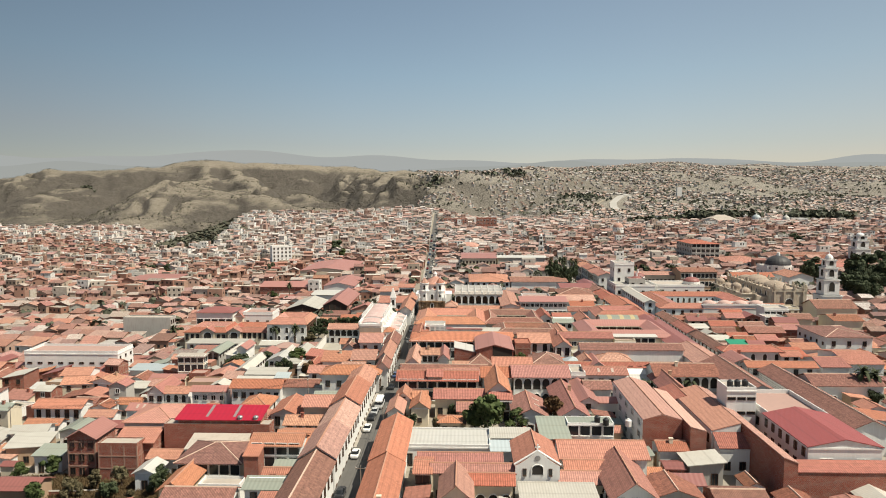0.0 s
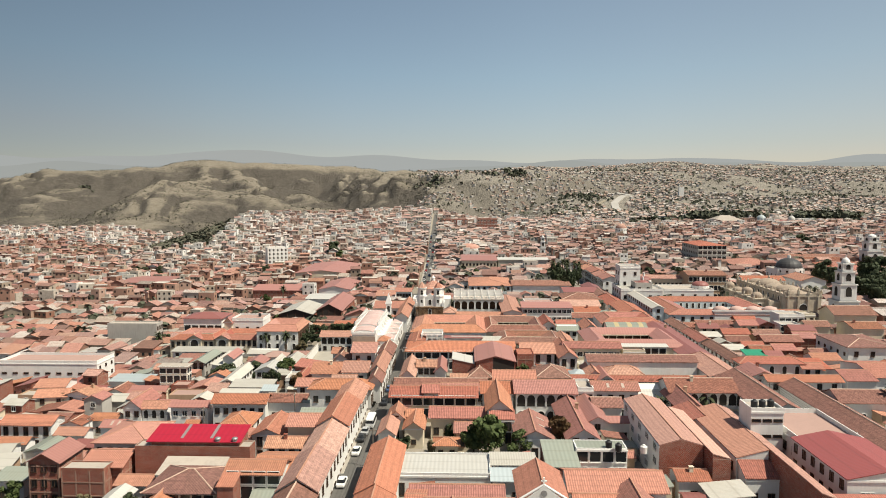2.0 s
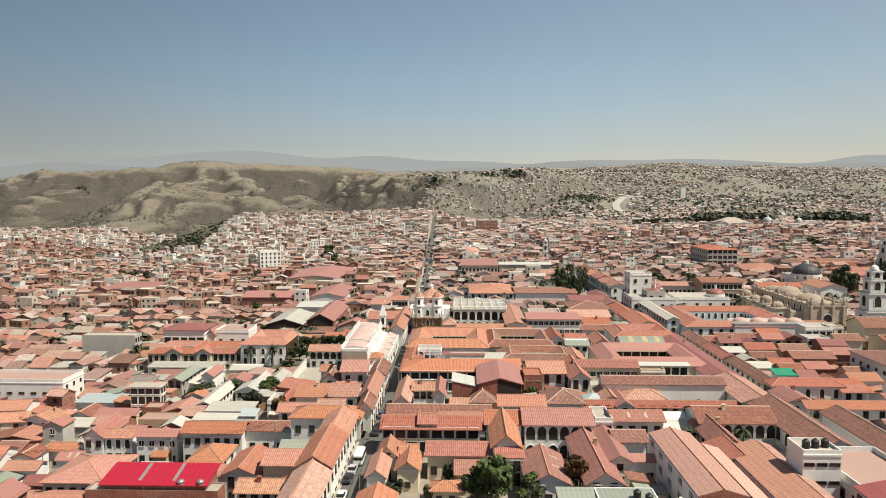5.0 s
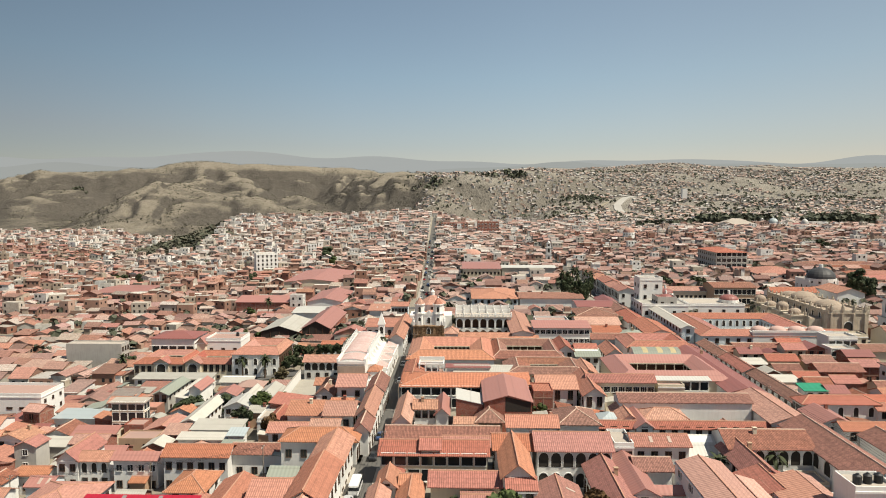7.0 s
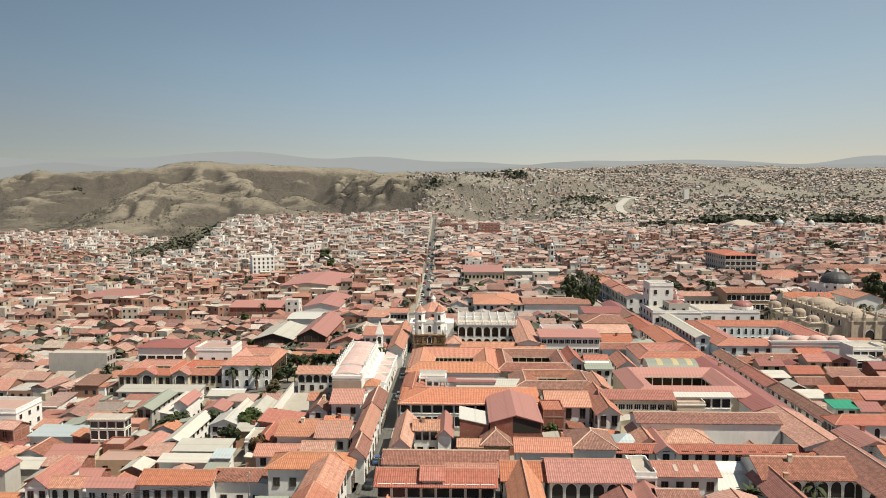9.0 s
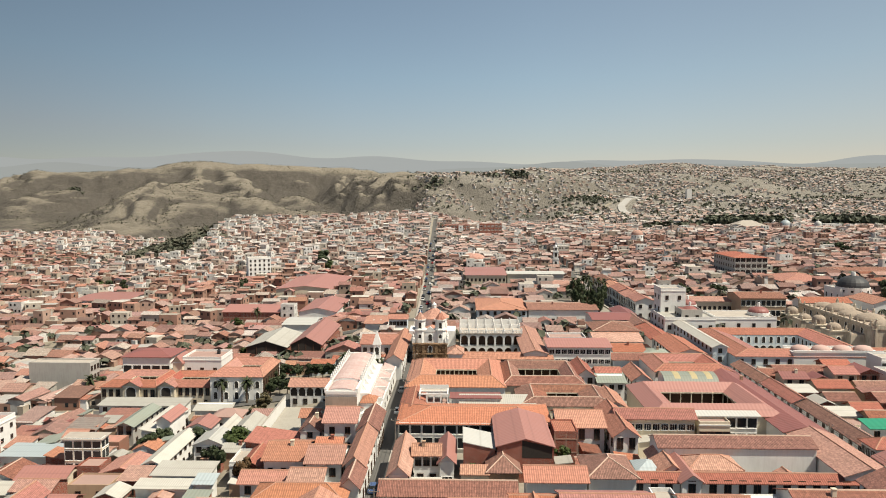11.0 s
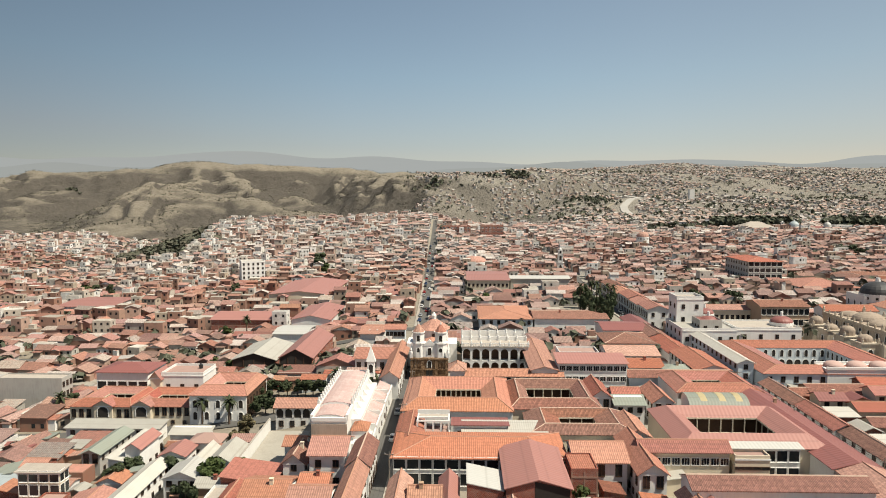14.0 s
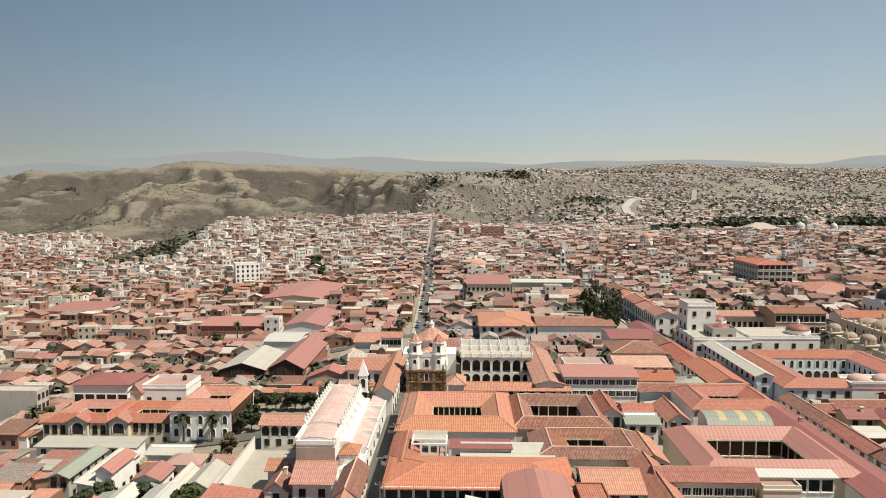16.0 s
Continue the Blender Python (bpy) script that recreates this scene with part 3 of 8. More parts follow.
CROSS = [(-260, 190, 260, 197), (-260, 290, 300, 298), (-300, 388, 320, 396)]
main_line = [(street_x(y), y) for y in range(-40, 960, 10)]
east_line = [(east_x(y), y) for y in range(-40, 900, 10)]
strip("road", main_line, 3.5, 0.02, ASPH, "worn grey asphalt street between low houses", "road")
strip("road", east_line, 3.0, 0.02, ASPH, "worn grey asphalt street between low houses", "road")
for c in CROSS:
    strip("road", line(*c), 3.3, 0.035, ASPH, "worn grey asphalt cross street", "road")
for a, c in ((-40, 189), (198, 289), (299, 386), (396, 560)):
    for side in (-1, 1):
        strip("pavement", [(street_x(y) + side * 2.85, y) for y in range(a, c, 10)] + [(street_x(c) + side * 2.85, c)], 0.65, 0.17, PAVE,
              "narrow raised stone pavement along the street", "pavement", 0.16)
        strip("pavement", [(east_x(y) + side * 2.6, y) for y in range(a, c, 10)] + [(east_x(c) + side * 2.6, c)], 0.5, 0.17, PAVE,
              "narrow raised stone pavement along the street", "pavement", 0.16)

FAR_ROAD = plain_mat("pale_concrete_road", (0.36, 0.34, 0.31), 0.9, 0, 0.2, 0.05)
DIRT_ROAD = plain_mat("dirt_track", (0.27, 0.235, 0.18), 0.95, 0, 0.2, 0.05)
far_line = [p for seg in ((322, 1280, 345, 1400), (345, 1400, 372, 1520), (372, 1520, 420, 1640), (420, 1640, 475, 1760), (475, 1760, 470, 1900)) for p in line(*seg, 8.0)]
strip("road", far_line, 7.5, 1.4, FAR_ROAD, "pale concrete road climbing through the far town", "road", 2.5)
strip("road", line(250, 1350, 330, 1500, 8) + line(330, 1500, 360, 1560, 8), 3.0, 1.0, DIRT_ROAD, "pale dirt track on the far slope", "road", 2.0)
strip("road", line(-1010, 2060, -880, 2180, 8) + line(-880, 2180, -830, 2300, 8), 3.0, 1.0, DIRT_ROAD, "pale dirt track across the dry hill", "road", 2.0)

# ---- houses ----
def weld(s):
    """Joins equal corners, so that a part is one piece."""
    seen, idx, v = {}, [], []
    for p in s.v:
        k = tuple(round(c, 4) for c in p)
        if k not in seen:
            seen[k] = len(v)
            v.append(p)
        idx.append(seen[k])
    s.v = v
    s.f = [tuple(idx[i] for i in f) for f in s.f]
    return s


def window_mesh(w, h, frame_mat, panes=2, sill=0.1):
    """A framed window standing proud of a wall that faces -y, its foot centre at the origin."""
    s = Shape()
    f, p, q = 0.10, -0.09, -0.03
    xs = [-w / 2 - f]
    for i in range(panes):
        a = -w / 2 + w * i / panes
        c = -w / 2 + w * (i + 1) / panes
        xs += [a + (0.03 if i else 0), c - (0.03 if i < panes - 1 else 0)]
    xs.append(w / 2 + f)
    zs = [-f - sill * 0.5, 0, h, h + f]
    for i in range(len(xs) - 1):
        for k in range(3):
            x0, x1, z0, z1 = xs[i], xs[i + 1], zs[k], zs[k + 1]
            if k == 1 and i % 2 == 1:
                s.face([(x0, q, z0), (x1, q, z0), (x1, q, z1), (x0, q, z1)], 1)
                for (ax, az), (bx, bz) in (((x0, z0), (x1, z0)), ((x1, z0), (x1, z1)), ((x1, z1), (x0, z1)), ((x0, z1), (x0, z0))):
                    s.face([(ax, p, az), (bx, p, bz), (bx, q, bz), (ax, q, az)])
            else:
                s.face([(x0, p, z0), (x1, p, z0), (x1, p, z1), (x0, p, z1)])
    for i in range(len(xs) - 1):
        s.face([(xs[i], p, zs[3]), (xs[i + 1], p, zs[3]), (xs[i + 1], 0.05, zs[3]), (xs[i], 0.05, zs[3])])
        s.face([(xs[i], 0.05, zs[0]), (xs[i + 1], 0.05, zs[0]), (xs[i + 1], p - sill, zs[0]), (xs[i], p - sill, zs[0])])
        s.face([(xs[i], p - sill, zs[0]), (xs[i + 1], p - sill, zs[0]), (xs[i + 1], p, zs[0]), (xs[i], p, zs[0])])
    for k in range(3):
        s.face([(xs[0], 0.05, zs[k]), (xs[0], p, zs[k]), (xs[0], p, zs[k + 1]), (xs[0], 0.05, zs[k + 1])])
        s.face([(xs[-1], p, zs[k]), (xs[-1], 0.05, zs[k]), (xs[-1], 0.05, zs[k + 1]), (xs[-1], p, zs[k + 1])])
    return weld(s).mesh("window", [frame_mat, GLASS])


def arch_mesh(w, h, frame_mat, n=8):
    """A round-headed opening, its shade a near-black panel, with a raised surround, in a wall that faces -y."""
    s = Shape()
    r = w / 2
    o = r + 0.16
    arc_i = [(r, 0)] + [(r * math.cos(math.pi * i / n), h - r + r * math.sin(math.pi * i / n)) for i in range(n + 1)] + [(-r, 0)]
    arc_o = [(o, 0)] + [(o * math.cos(math.pi * i / n), h - r + o * math.sin(math.pi * i / n)) for i in range(n + 1)] + [(-o, 0)]
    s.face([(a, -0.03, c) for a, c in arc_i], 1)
    for i in range(len(arc_i) - 1):
        (ax, az), (bx, bz), (cx, cz), (dx, dz) = arc_i[i], arc_o[i], arc_o[i + 1], arc_i[i + 1]
        s.face([(ax, -0.14, az), (bx, -0.14, bz), (cx, -0.14, cz), (dx, -0.14, dz)])
        s.face([(bx, -0.14, bz), (bx, 0.05, bz), (cx, 0.05, cz), (cx, -0.14, cz)])
        s.face([(ax, -0.14, az), (dx, -0.14, dz), (dx, -0.03, dz), (ax, -0.03, az)])
    return weld(s).mesh("arch", [frame_mat, DARK])


WIN = {
    "w": window_mesh(1.1, 1.5, WOOD),
    "p": window_mesh(1.2, 1.4, FRAME_W),
    "d": window_mesh(1.15, 2.3, WOOD),
    "s": window_mesh(0.9, 0.9, WOOD, 1),
    "l": window_mesh(2.2, 1.4, FRAME_W, 3),
    "b": window_mesh(1.2, 2.2, WOOD, 2, 0.75),
    "a": arch_mesh(2.3, 2.9, WALL["white"]),
    "n": window_mesh(1.6, 0.5, WOOD, 1, 0.02),
    # wide bay; where galleries stand open, its dark glass fills in their shade
    "g": window_mesh(2.6, 2.35, FRAME_W, 1, 0.12),
    "r": arch_mesh(1.2, 2.3, FRAME_W),
}
FOOT = []


def slab(s, quad, thick=0.16):
    """A roof slope: four or three corners, counter-clockwise from outside."""
    s.solid([(x, y, z - thick) for x, y, z in quad], quad)


def ridge_cap(s, p, q, r=0.17):
    p, q = Vector(p), Vector(q)
    s.limb(p - Vector((0, 0, 0.02)), q - Vector((0, 0, 0.02)), r, r, 5)


def facade(parent, w, d, base, eave, spec):
    """spec: {'f': 'w8 d5', ...}: rows of openings from the top down on the front, right, left or back wall."""
    for side, rows in spec.items():
        span = w if side in "fb" else d
        rows = rows.split()
        for k, row in enumerate(rows):
            kind, n = row[0], int(row[1:])
            storey = (eave - base) / len(rows)
            foot = eave - storey * (k + 1) + (0.35 if kind in "dabr" else 0.95)
            if len(rows) == k + 1:
                foot = base + (0.05 if kind in "da" else 0.9)
            if kind in "dabr":
                foot = min(foot, eave - storey * k - 3.05) if kind == "a" else foot
            for i in range(n):
                p = -span / 2 + span * (i + 0.5) / n
                if side == "f":
                    m = pose(p, -d / 2 - 0.01, foot)
                elif side == "b":
                    m = pose(-p, d / 2 + 0.01, foot, 0, 0, 180)
                elif side == "r":
                    m = pose(w / 2 + 0.01, p, foot, 0, 0, 90)
                else:
                    m = pose(-w / 2 - 0.01, p, foot, 0, 0, -90)
                if kind == "a":
                    most = 1.35 if n == 1 else 1.0
                    m = m @ Matrix.Diagonal((min(most, span / n * 0.80 / 2.3), 1, min(most, storey * 0.80 / 2.9), 1))
                elif kind in "lg":
                    m = m @ Matrix.Diagonal((span / n * 0.90 / 2.8 if kind == "g" else min(1.0, span / n * 0.86 / 2.4), 1, 1, 1))
                part("arch" if kind in "ar" else "window", WIN[kind], None, parent, m=m)


def roof_shape(kind, w, d, e, rise, o):
    """Slopes over a w by d plan with eaves at height e; o is the overhang. Also the ridge lines and the gable ends."""
    s, r, g = Shape(), Shape(), Shape()
    W, D = w / 2 + o, d / 2 + o
    if kind == "gx":
        k = rise * D / (d / 2) - rise
        z0, z1 = e - k + 0.12, e + rise + 0.12
        slab(s, [(-W, -D, z0), (W, -D, z0), (W, 0, z1), (-W, 0, z1)])
        slab(s, [(W, D, z0), (-W, D, z0), (-W, 0, z1), (W, 0, z1)])
        ridge_cap(r, (-W, 0, z1), (W, 0, z1))
        for x in (-w / 2, w / 2 - 0.2):
            g.solid([(x, -d / 2, e), (x + 0.2, -d / 2, e), (x + 0.2, d / 2, e), (x, d / 2, e)],
                    [(x, -0.01, e + rise), (x + 0.2, -0.01, e + rise), (x + 0.2, 0.01, e + rise), (x, 0.01, e + rise)])
    elif kind == "gy":
        k = rise * W / (w / 2) - rise
        z0, z1 = e - k + 0.12, e + rise + 0.12
        slab(s, [(-W, D, z0), (-W, -D, z0), (0, -D, z1), (0, D, z1)])
        slab(s, [(W, -D, z0), (W, D, z0), (0, D, z1), (0, -D, z1)])
        ridge_cap(r, (0, -D, z1), (0, D, z1))
        for y in (-d / 2, d / 2 - 0.2):
            g.solid([(-w / 2, y, e), (w / 2, y, e), (w / 2, y + 0.2, e), (-w / 2, y + 0.2, e)],
                    [(-0.01, y, e + rise), (0.01, y, e + rise), (0.01, y + 0.2, e + rise), (-0.01, y + 0.2, e + rise)])
    elif kind == "h":
        z0, z1 = e - 0.05, e + rise + 0.12
        if w >= d:
            a, c = (-W + D, 0, z1), (W - D, 0, z1)
            if w - d < 0.3:
                a = c = (0, 0, z1)
            slab(s, [(-W, -D, z0), (W, -D, z0), c, a] if a != c else [(-W, -D, z0), (W, -D, z0), c])
            slab(s, [(W, D, z0), (-W, D, z0), a, c] if a != c else [(W, D, z0), (-W, D, z0), a])
            slab(s, [(-W, D, z0), (-W, -D, z0), a])
            slab(s, [(W, -D, z0), (W, D, z0), c])
            ends = ((a, -1), (c, 1))
            for p, sx in ends:
                for sy in (-1, 1):
                    ridge_cap(r, (sx * W, sy * D, z0 + 0.05), p, 0.14)
        else:
            a, c = (0, -D + W, z1), (0, D - W, z1)
            slab(s, [(-W, D, z0), (-W, -D, z0), a, c])
            slab(s, [(W, -D, z0), (W, D, z0), c, a])
            slab(s, [(-W, -D, z0), (W, -D, z0), a])
            slab(s, [(W, D, z0), (-W, D, z0), c])
            for p, sy in ((a, -1), (c, 1)):
                for sx in (-1, 1):
                    ridge_cap(r, (sx * W, sy * D, z0 + 0.05), p, 0.14)
        if a != c:
            ridge_cap(r, a, c)
    elif kind in ("sf", "sb", "sl", "sr"):           # one slope, low at the front, back, left or right
        hi = e + rise
        z = {"sf": (e, e, hi, hi), "sb": (hi, hi, e, e), "sl": (e, hi, hi, e), "sr": (hi, e, e, hi)}[kind]
        slab(s, [(-W, -D, z[0] + 0.12), (W, -D, z[1] + 0.12), (W, D, z[2] + 0.12), (-W, D, z[3] + 0.12)])
        c = [(-w / 2, -d / 2), (w / 2, -d / 2), (w / 2, d / 2), (-w / 2, d / 2)]
        g.solid([(a, b, e - 0.02) for a, b in c], [(a, b, max(zz, e - 0.01)) for (a, b), zz in zip(c, z)])
    elif kind == "v":                                 # barrel vault along x
        n = 9
        for i in range(n):
            t0, t1 = math.pi * i / n, math.pi * (i + 1) / n
            slab(s, [(-W, -D * math.cos(t0), e + rise * math.sin(t0)), (W, -D * math.cos(t0), e + rise * math.sin(t0)),
                     (W, -D * math.cos(t1), e + rise * math.sin(t1)), (-W, -D * math.cos(t1), e + rise * math.sin(t1))], 0.05)
            for x in (-w / 2, w / 2):
                g.face([(x, -D * math.cos(t0), e), (x, -D * math.cos(t1), e), (x, -D * math.cos(t1), e + rise * math.sin(t1)), (x, -D * math.cos(t0), e + rise * math.sin(t0))])
    elif kind == "f":
        s.box(-w / 2 + 0.2, w / 2 - 0.2, -d / 2 + 0.2, d / 2 - 0.2, e - 0.2, e + 0.05)
        p = max(rise, 0.15)
        g.box(-w / 2, w / 2, -d / 2, -d / 2 + 0.2, e, e + p)
        g.box(-w / 2, w / 2, d / 2 - 0.2, d / 2, e, e + p)
        g.box(-w / 2, -w / 2 + 0.2, -d / 2 + 0.2, d / 2 - 0.2, e, e + p)
        g.box(w / 2 - 0.2, w / 2, -d / 2 + 0.2, d / 2 - 0.2, e, e + p)
    return s, r, g


TANK = {}
for _n, _c in (("black", (0.025, 0.025, 0.027)), ("white", (0.62, 0.61, 0.58))):
    _s = Shape()
    _s.tube(0, 0, 0.0, 1.25, 0.62, 0.66, 12)
    _s.tube(0, 0, 1.25, 1.5, 0.66, 0.28, 12)
    _s.tube(0, 0, 1.5, 1.62, 0.28, 0.26, 12)
    TANK[_n] = _s.mesh("water_tank", [plain_mat("tank_" + _n, _c, 0.45, 0, 0.15)])


def water_tank(x, y, z, colour="black"):
    ob = new("water_tank", TANK[colour])
    ob.matrix_basis = Matrix.Translation((x, y, z))
    return tagged(ob, colour + " plastic water tank on a flat roof", "water tank", "roof tanks")


WORDS = {"orange": "orange clay-tiled", "pale": "faded clay-tiled", "salmon": "salmon ribbed-tile", "brown": "weathered brown clay-tiled", "red": "red clay-tiled",
         "pink": "pink sheet-metal", "maroon": "maroon sheet-metal", "rose": "rose-red sheet-metal", "crimson": "bright crimson sheet-metal", "tin": "grey zinc-sheet",
         "green": "dull green sheet-metal", "white": "white sheet-metal", "blue": "pale blue sheet", "tarp": "green tarpaulin", "screed": "grey screeded", "pinkscreed": "pink screeded"}
RIDGED = ("orange", "pale", "salmon", "brown", "red")


def house(x, y, w, d, e, roof="gx", rise=1.6, wall="white", tile="orange", over=0.6, turn=0.0, base=None, open_=None, label="", name="house", group="", category="house", skin=None, clutter=0.13):
    """A building with its middle at x, y, eaves at absolute height e. open_ gives its openings."""
    g0 = min(ground_z(x + sx * w / 2, y + sy * d / 2) for sx in (-1, 1) for sy in (-1, 1)) if base is None else base
    h = e - g0
    storeys = "single-storey" if h < 5 else "two-storey" if h < 9 else "tall"
    flat = "flat " if roof == "f" else "vaulted " if roof == "v" else ""
    lab = label or "%s %s house with %s%s roof" % (storeys, {"white": "whitewashed", "cream": "cream plastered", "grey": "grey rendered", "blue": "pale blue", "adobe": "bare adobe", "brick": "raw brick", "yellow": "ochre yellow"}[wall], flat, WORDS[tile])
    ob = thing(name, x, y, g0, TH + radians(turn), lab, category, group)
    # plain near walls get made-up windows and doors to darken them under the eaves
    if not open_ and skin is None and name == "house" and wall != "brick" and h > 2.6 and y < 330:
        look_in = random.Random(int(x * 13 + y * 29))
        rows = max(1, round(h / 3.3))
        open_ = {"f": " ".join(look_in.choice("wdwds") + str(max(1, round(w / look_in.uniform(2.3, 3.6)))) for _ in range(rows))}
        side = "r" if x < 0 else "l"
        if d > 7:
            open_[side] = " ".join(look_in.choice("wds") + str(max(1, round(d / look_in.uniform(2.6, 4.2)))) for _ in range(rows))
    walls = Shape()
    walls.box(-w / 2, w / 2, -d / 2, d / 2, -0.6, h)
    s, r, g = roof_shape(roof, w, d, h, rise, over if roof != "f" else 0)
    if g.v:
        n = len(walls.v)
        walls.v += g.v
        walls.f += [tuple(i + n for i in f) for f in g.f]
        walls.m += g.m
    part("wall", walls, WALL[wall], ob)
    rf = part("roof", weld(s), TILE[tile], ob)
    if r.v and tile in RIDGED:
        part("ridge", r, PALE_RIDGE if tile == "brown" else RIDGE, rf)
    if open_:
        facade(ob, w, d, 0.0, h, open_)
    if wall == "brick" and h > 5 and roof in ("f", "gy", "gx", "h", "sf") and skin is None:
        for a, n in (("f", max(2, round(w / 3.6))), ("r" if x < 0 else "l", max(2, round(d / 3.6)))):
            span = w if a == "f" else d
            for i in range(n + 1):
                u = -span / 2 + 0.14 + (span - 0.28) * i / n
                k = Shape()
                k.box(u - 0.14, u + 0.14, -0.05, 0.02, 0, h - 0.3)
                part("frame_post", k, FRAME_C, ob, m=Matrix.Translation((0, -d / 2, 0)) if a == "f" else pose(w / 2 if a == "r" else -w / 2, 0, 0, 0, 0, 90 if a == "r" else -90))
            for z in [j * 2.9 for j in range(1, int(h / 2.9) + 1)]:
                k = Shape()
                k.box(-span / 2, span / 2, -0.07, 0.02, z - 0.14, z + 0.14)
                part("frame_beam", k, FRAME_C, ob, m=Matrix.Translation((0, -d / 2, 0)) if a == "f" else pose(w / 2 if a == "r" else -w / 2, 0, 0, 0, 0, 90 if a == "r" else -90))
    if open_ and wall in ("white", "cream", "blue") and roof != "v":
        for side in open_:
            k = Shape()
            if side in "fb":
                y0 = -d / 2 - 0.16 if side == "f" else d / 2 + 0.005
                k.box(-w / 2 - 0.1, w / 2 + 0.1, y0, y0 + 0.155, h - 0.48, h - 0.16)
            else:
                x0 = -w / 2 - 0.16 if side == "l" else w / 2 + 0.005
                k.box(x0, x0 + 0.155, -d / 2 - 0.1, d / 2 + 0.1, h - 0.48, h - 0.16)
            part("cornice", k, WALL["white"], ob)
    if skin == "half":                                # right half of the gable: a dark panel for the shaded opening, the rest walled
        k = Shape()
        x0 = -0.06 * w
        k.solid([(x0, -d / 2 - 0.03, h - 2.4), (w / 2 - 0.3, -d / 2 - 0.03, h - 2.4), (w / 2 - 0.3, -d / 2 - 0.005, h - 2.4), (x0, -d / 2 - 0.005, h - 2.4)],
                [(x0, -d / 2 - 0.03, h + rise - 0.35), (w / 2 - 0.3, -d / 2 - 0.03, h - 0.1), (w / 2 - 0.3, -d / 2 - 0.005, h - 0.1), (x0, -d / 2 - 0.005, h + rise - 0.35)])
        part("open_front", k, DARK, ob, "dark panel for the shaded open front under the gable")
    elif skin == "open":                                # a gable open to the front, its shade a dark panel, on posts
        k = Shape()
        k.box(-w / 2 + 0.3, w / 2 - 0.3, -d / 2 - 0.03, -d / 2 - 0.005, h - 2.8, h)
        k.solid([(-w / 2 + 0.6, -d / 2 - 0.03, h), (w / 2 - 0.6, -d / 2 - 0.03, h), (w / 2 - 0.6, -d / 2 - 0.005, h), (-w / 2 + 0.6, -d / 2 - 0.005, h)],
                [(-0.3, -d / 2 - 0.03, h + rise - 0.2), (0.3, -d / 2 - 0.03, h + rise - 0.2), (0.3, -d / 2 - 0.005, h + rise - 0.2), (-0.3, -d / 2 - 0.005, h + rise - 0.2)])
        part("open_front", k, DARK, ob, "dark panel for the shaded open front under the gable")
        for i in range(5):
            p = Shape()
            px = -w / 2 + 0.15 + (w - 0.3) * i / 4
            p.box(px - 0.13, px + 0.13, -d / 2 - 0.2, -d / 2 - 0.03, h - 2.8, h)
            part("post", p, WOOD, ob)
    elif skin:                                        # another facing on the front gable
        k = Shape()
        k.box(-w / 2 - 0.02, w / 2 + 0.02, -d / 2 - 0.06, -d / 2 - 0.005, -0.3, h - 0.05)
        if roof == "gy":
            k.solid([(-w / 2, -d / 2 - 0.06, h - 0.05), (w / 2, -d / 2 - 0.06, h - 0.05), (w / 2, -d / 2 - 0.005, h - 0.05), (-w / 2, -d / 2 - 0.005, h - 0.05)],
                    [(-0.05, -d / 2 - 0.06, h + rise - 0.1), (0.05, -d / 2 - 0.06, h + rise - 0.1), (0.05, -d / 2 - 0.005, h + rise - 0.1), (-0.05, -d / 2 - 0.005, h + rise - 0.1)])
        part("front_face", k, WALL[skin], ob, {"brick": "bare brick front", "adobe": "bare adobe front"}.get(skin, ""))
    FOOT.append((x, y, w / 2, d / 2))
    rr = random.Random(int(x * 37 + y * 11))
    if roof in ("gx", "gy") and tile in ("orange", "red", "pale", "pink", "maroon", "green") and clutter and rr.random() < 0.05 and min(w, d) > 5:
        run, span = (d / 2, w) if roof == "gx" else (w / 2, d)
        sl = math.atan2(rise, run)
        pan = Shape()
        pan.box(-0.32, 0.32, -0.9, 0.9, 0, 0.05)
        pan = pan.mesh("rooflight", [LIGHT_STRIP])
        first, n = rr.uniform(-0.35, 0.0), rr.randint(2, 4)
        for i in range(n):
            u = span * (first + 0.34 * i / max(1, n - 1))
            at = Matrix.Translation((u, -run * 0.55, h + rise * 0.45 + 0.15)) @ Matrix.Rotation(sl, 4, "X")
            part("rooflight", pan, None, rf, m=at if roof == "gx" else Matrix.Rotation(math.pi / 2 * rr.choice([1]), 4, "Z") @ at)
    if rr.random() < clutter and w > 4.5 and d > 4.5:
        if roof == "f":
            water_tank(x + rr.uniform(-0.25, 0.25) * w, y + rr.uniform(-0.1, 0.3) * d, e + 0.05, rr.choice(["black", "black", "white"]))
        elif roof in ("gx", "gy", "h"):
            c = Shape()
            if roof == "gy" or (roof == "h" and d > w):
                cx, cy = 0.15 * w, rr.uniform(-0.25, 0.3) * d
            else:
                cx, cy = rr.uniform(-0.3, 0.3) * w, -0.12 * d
            c.box(cx - 0.35, cx + 0.35, cy - 0.3, cy + 0.3, h + rise * 0.4, h + rise + 0.75)
            c.box(cx - 0.43, cx + 0.43, cy - 0.38, cy + 0.38, h + rise + 0.75, h + rise + 0.87)
            part("chimney", c, WALL[rr.choice(["adobe", "cream", "brick"])], ob)
    return ob


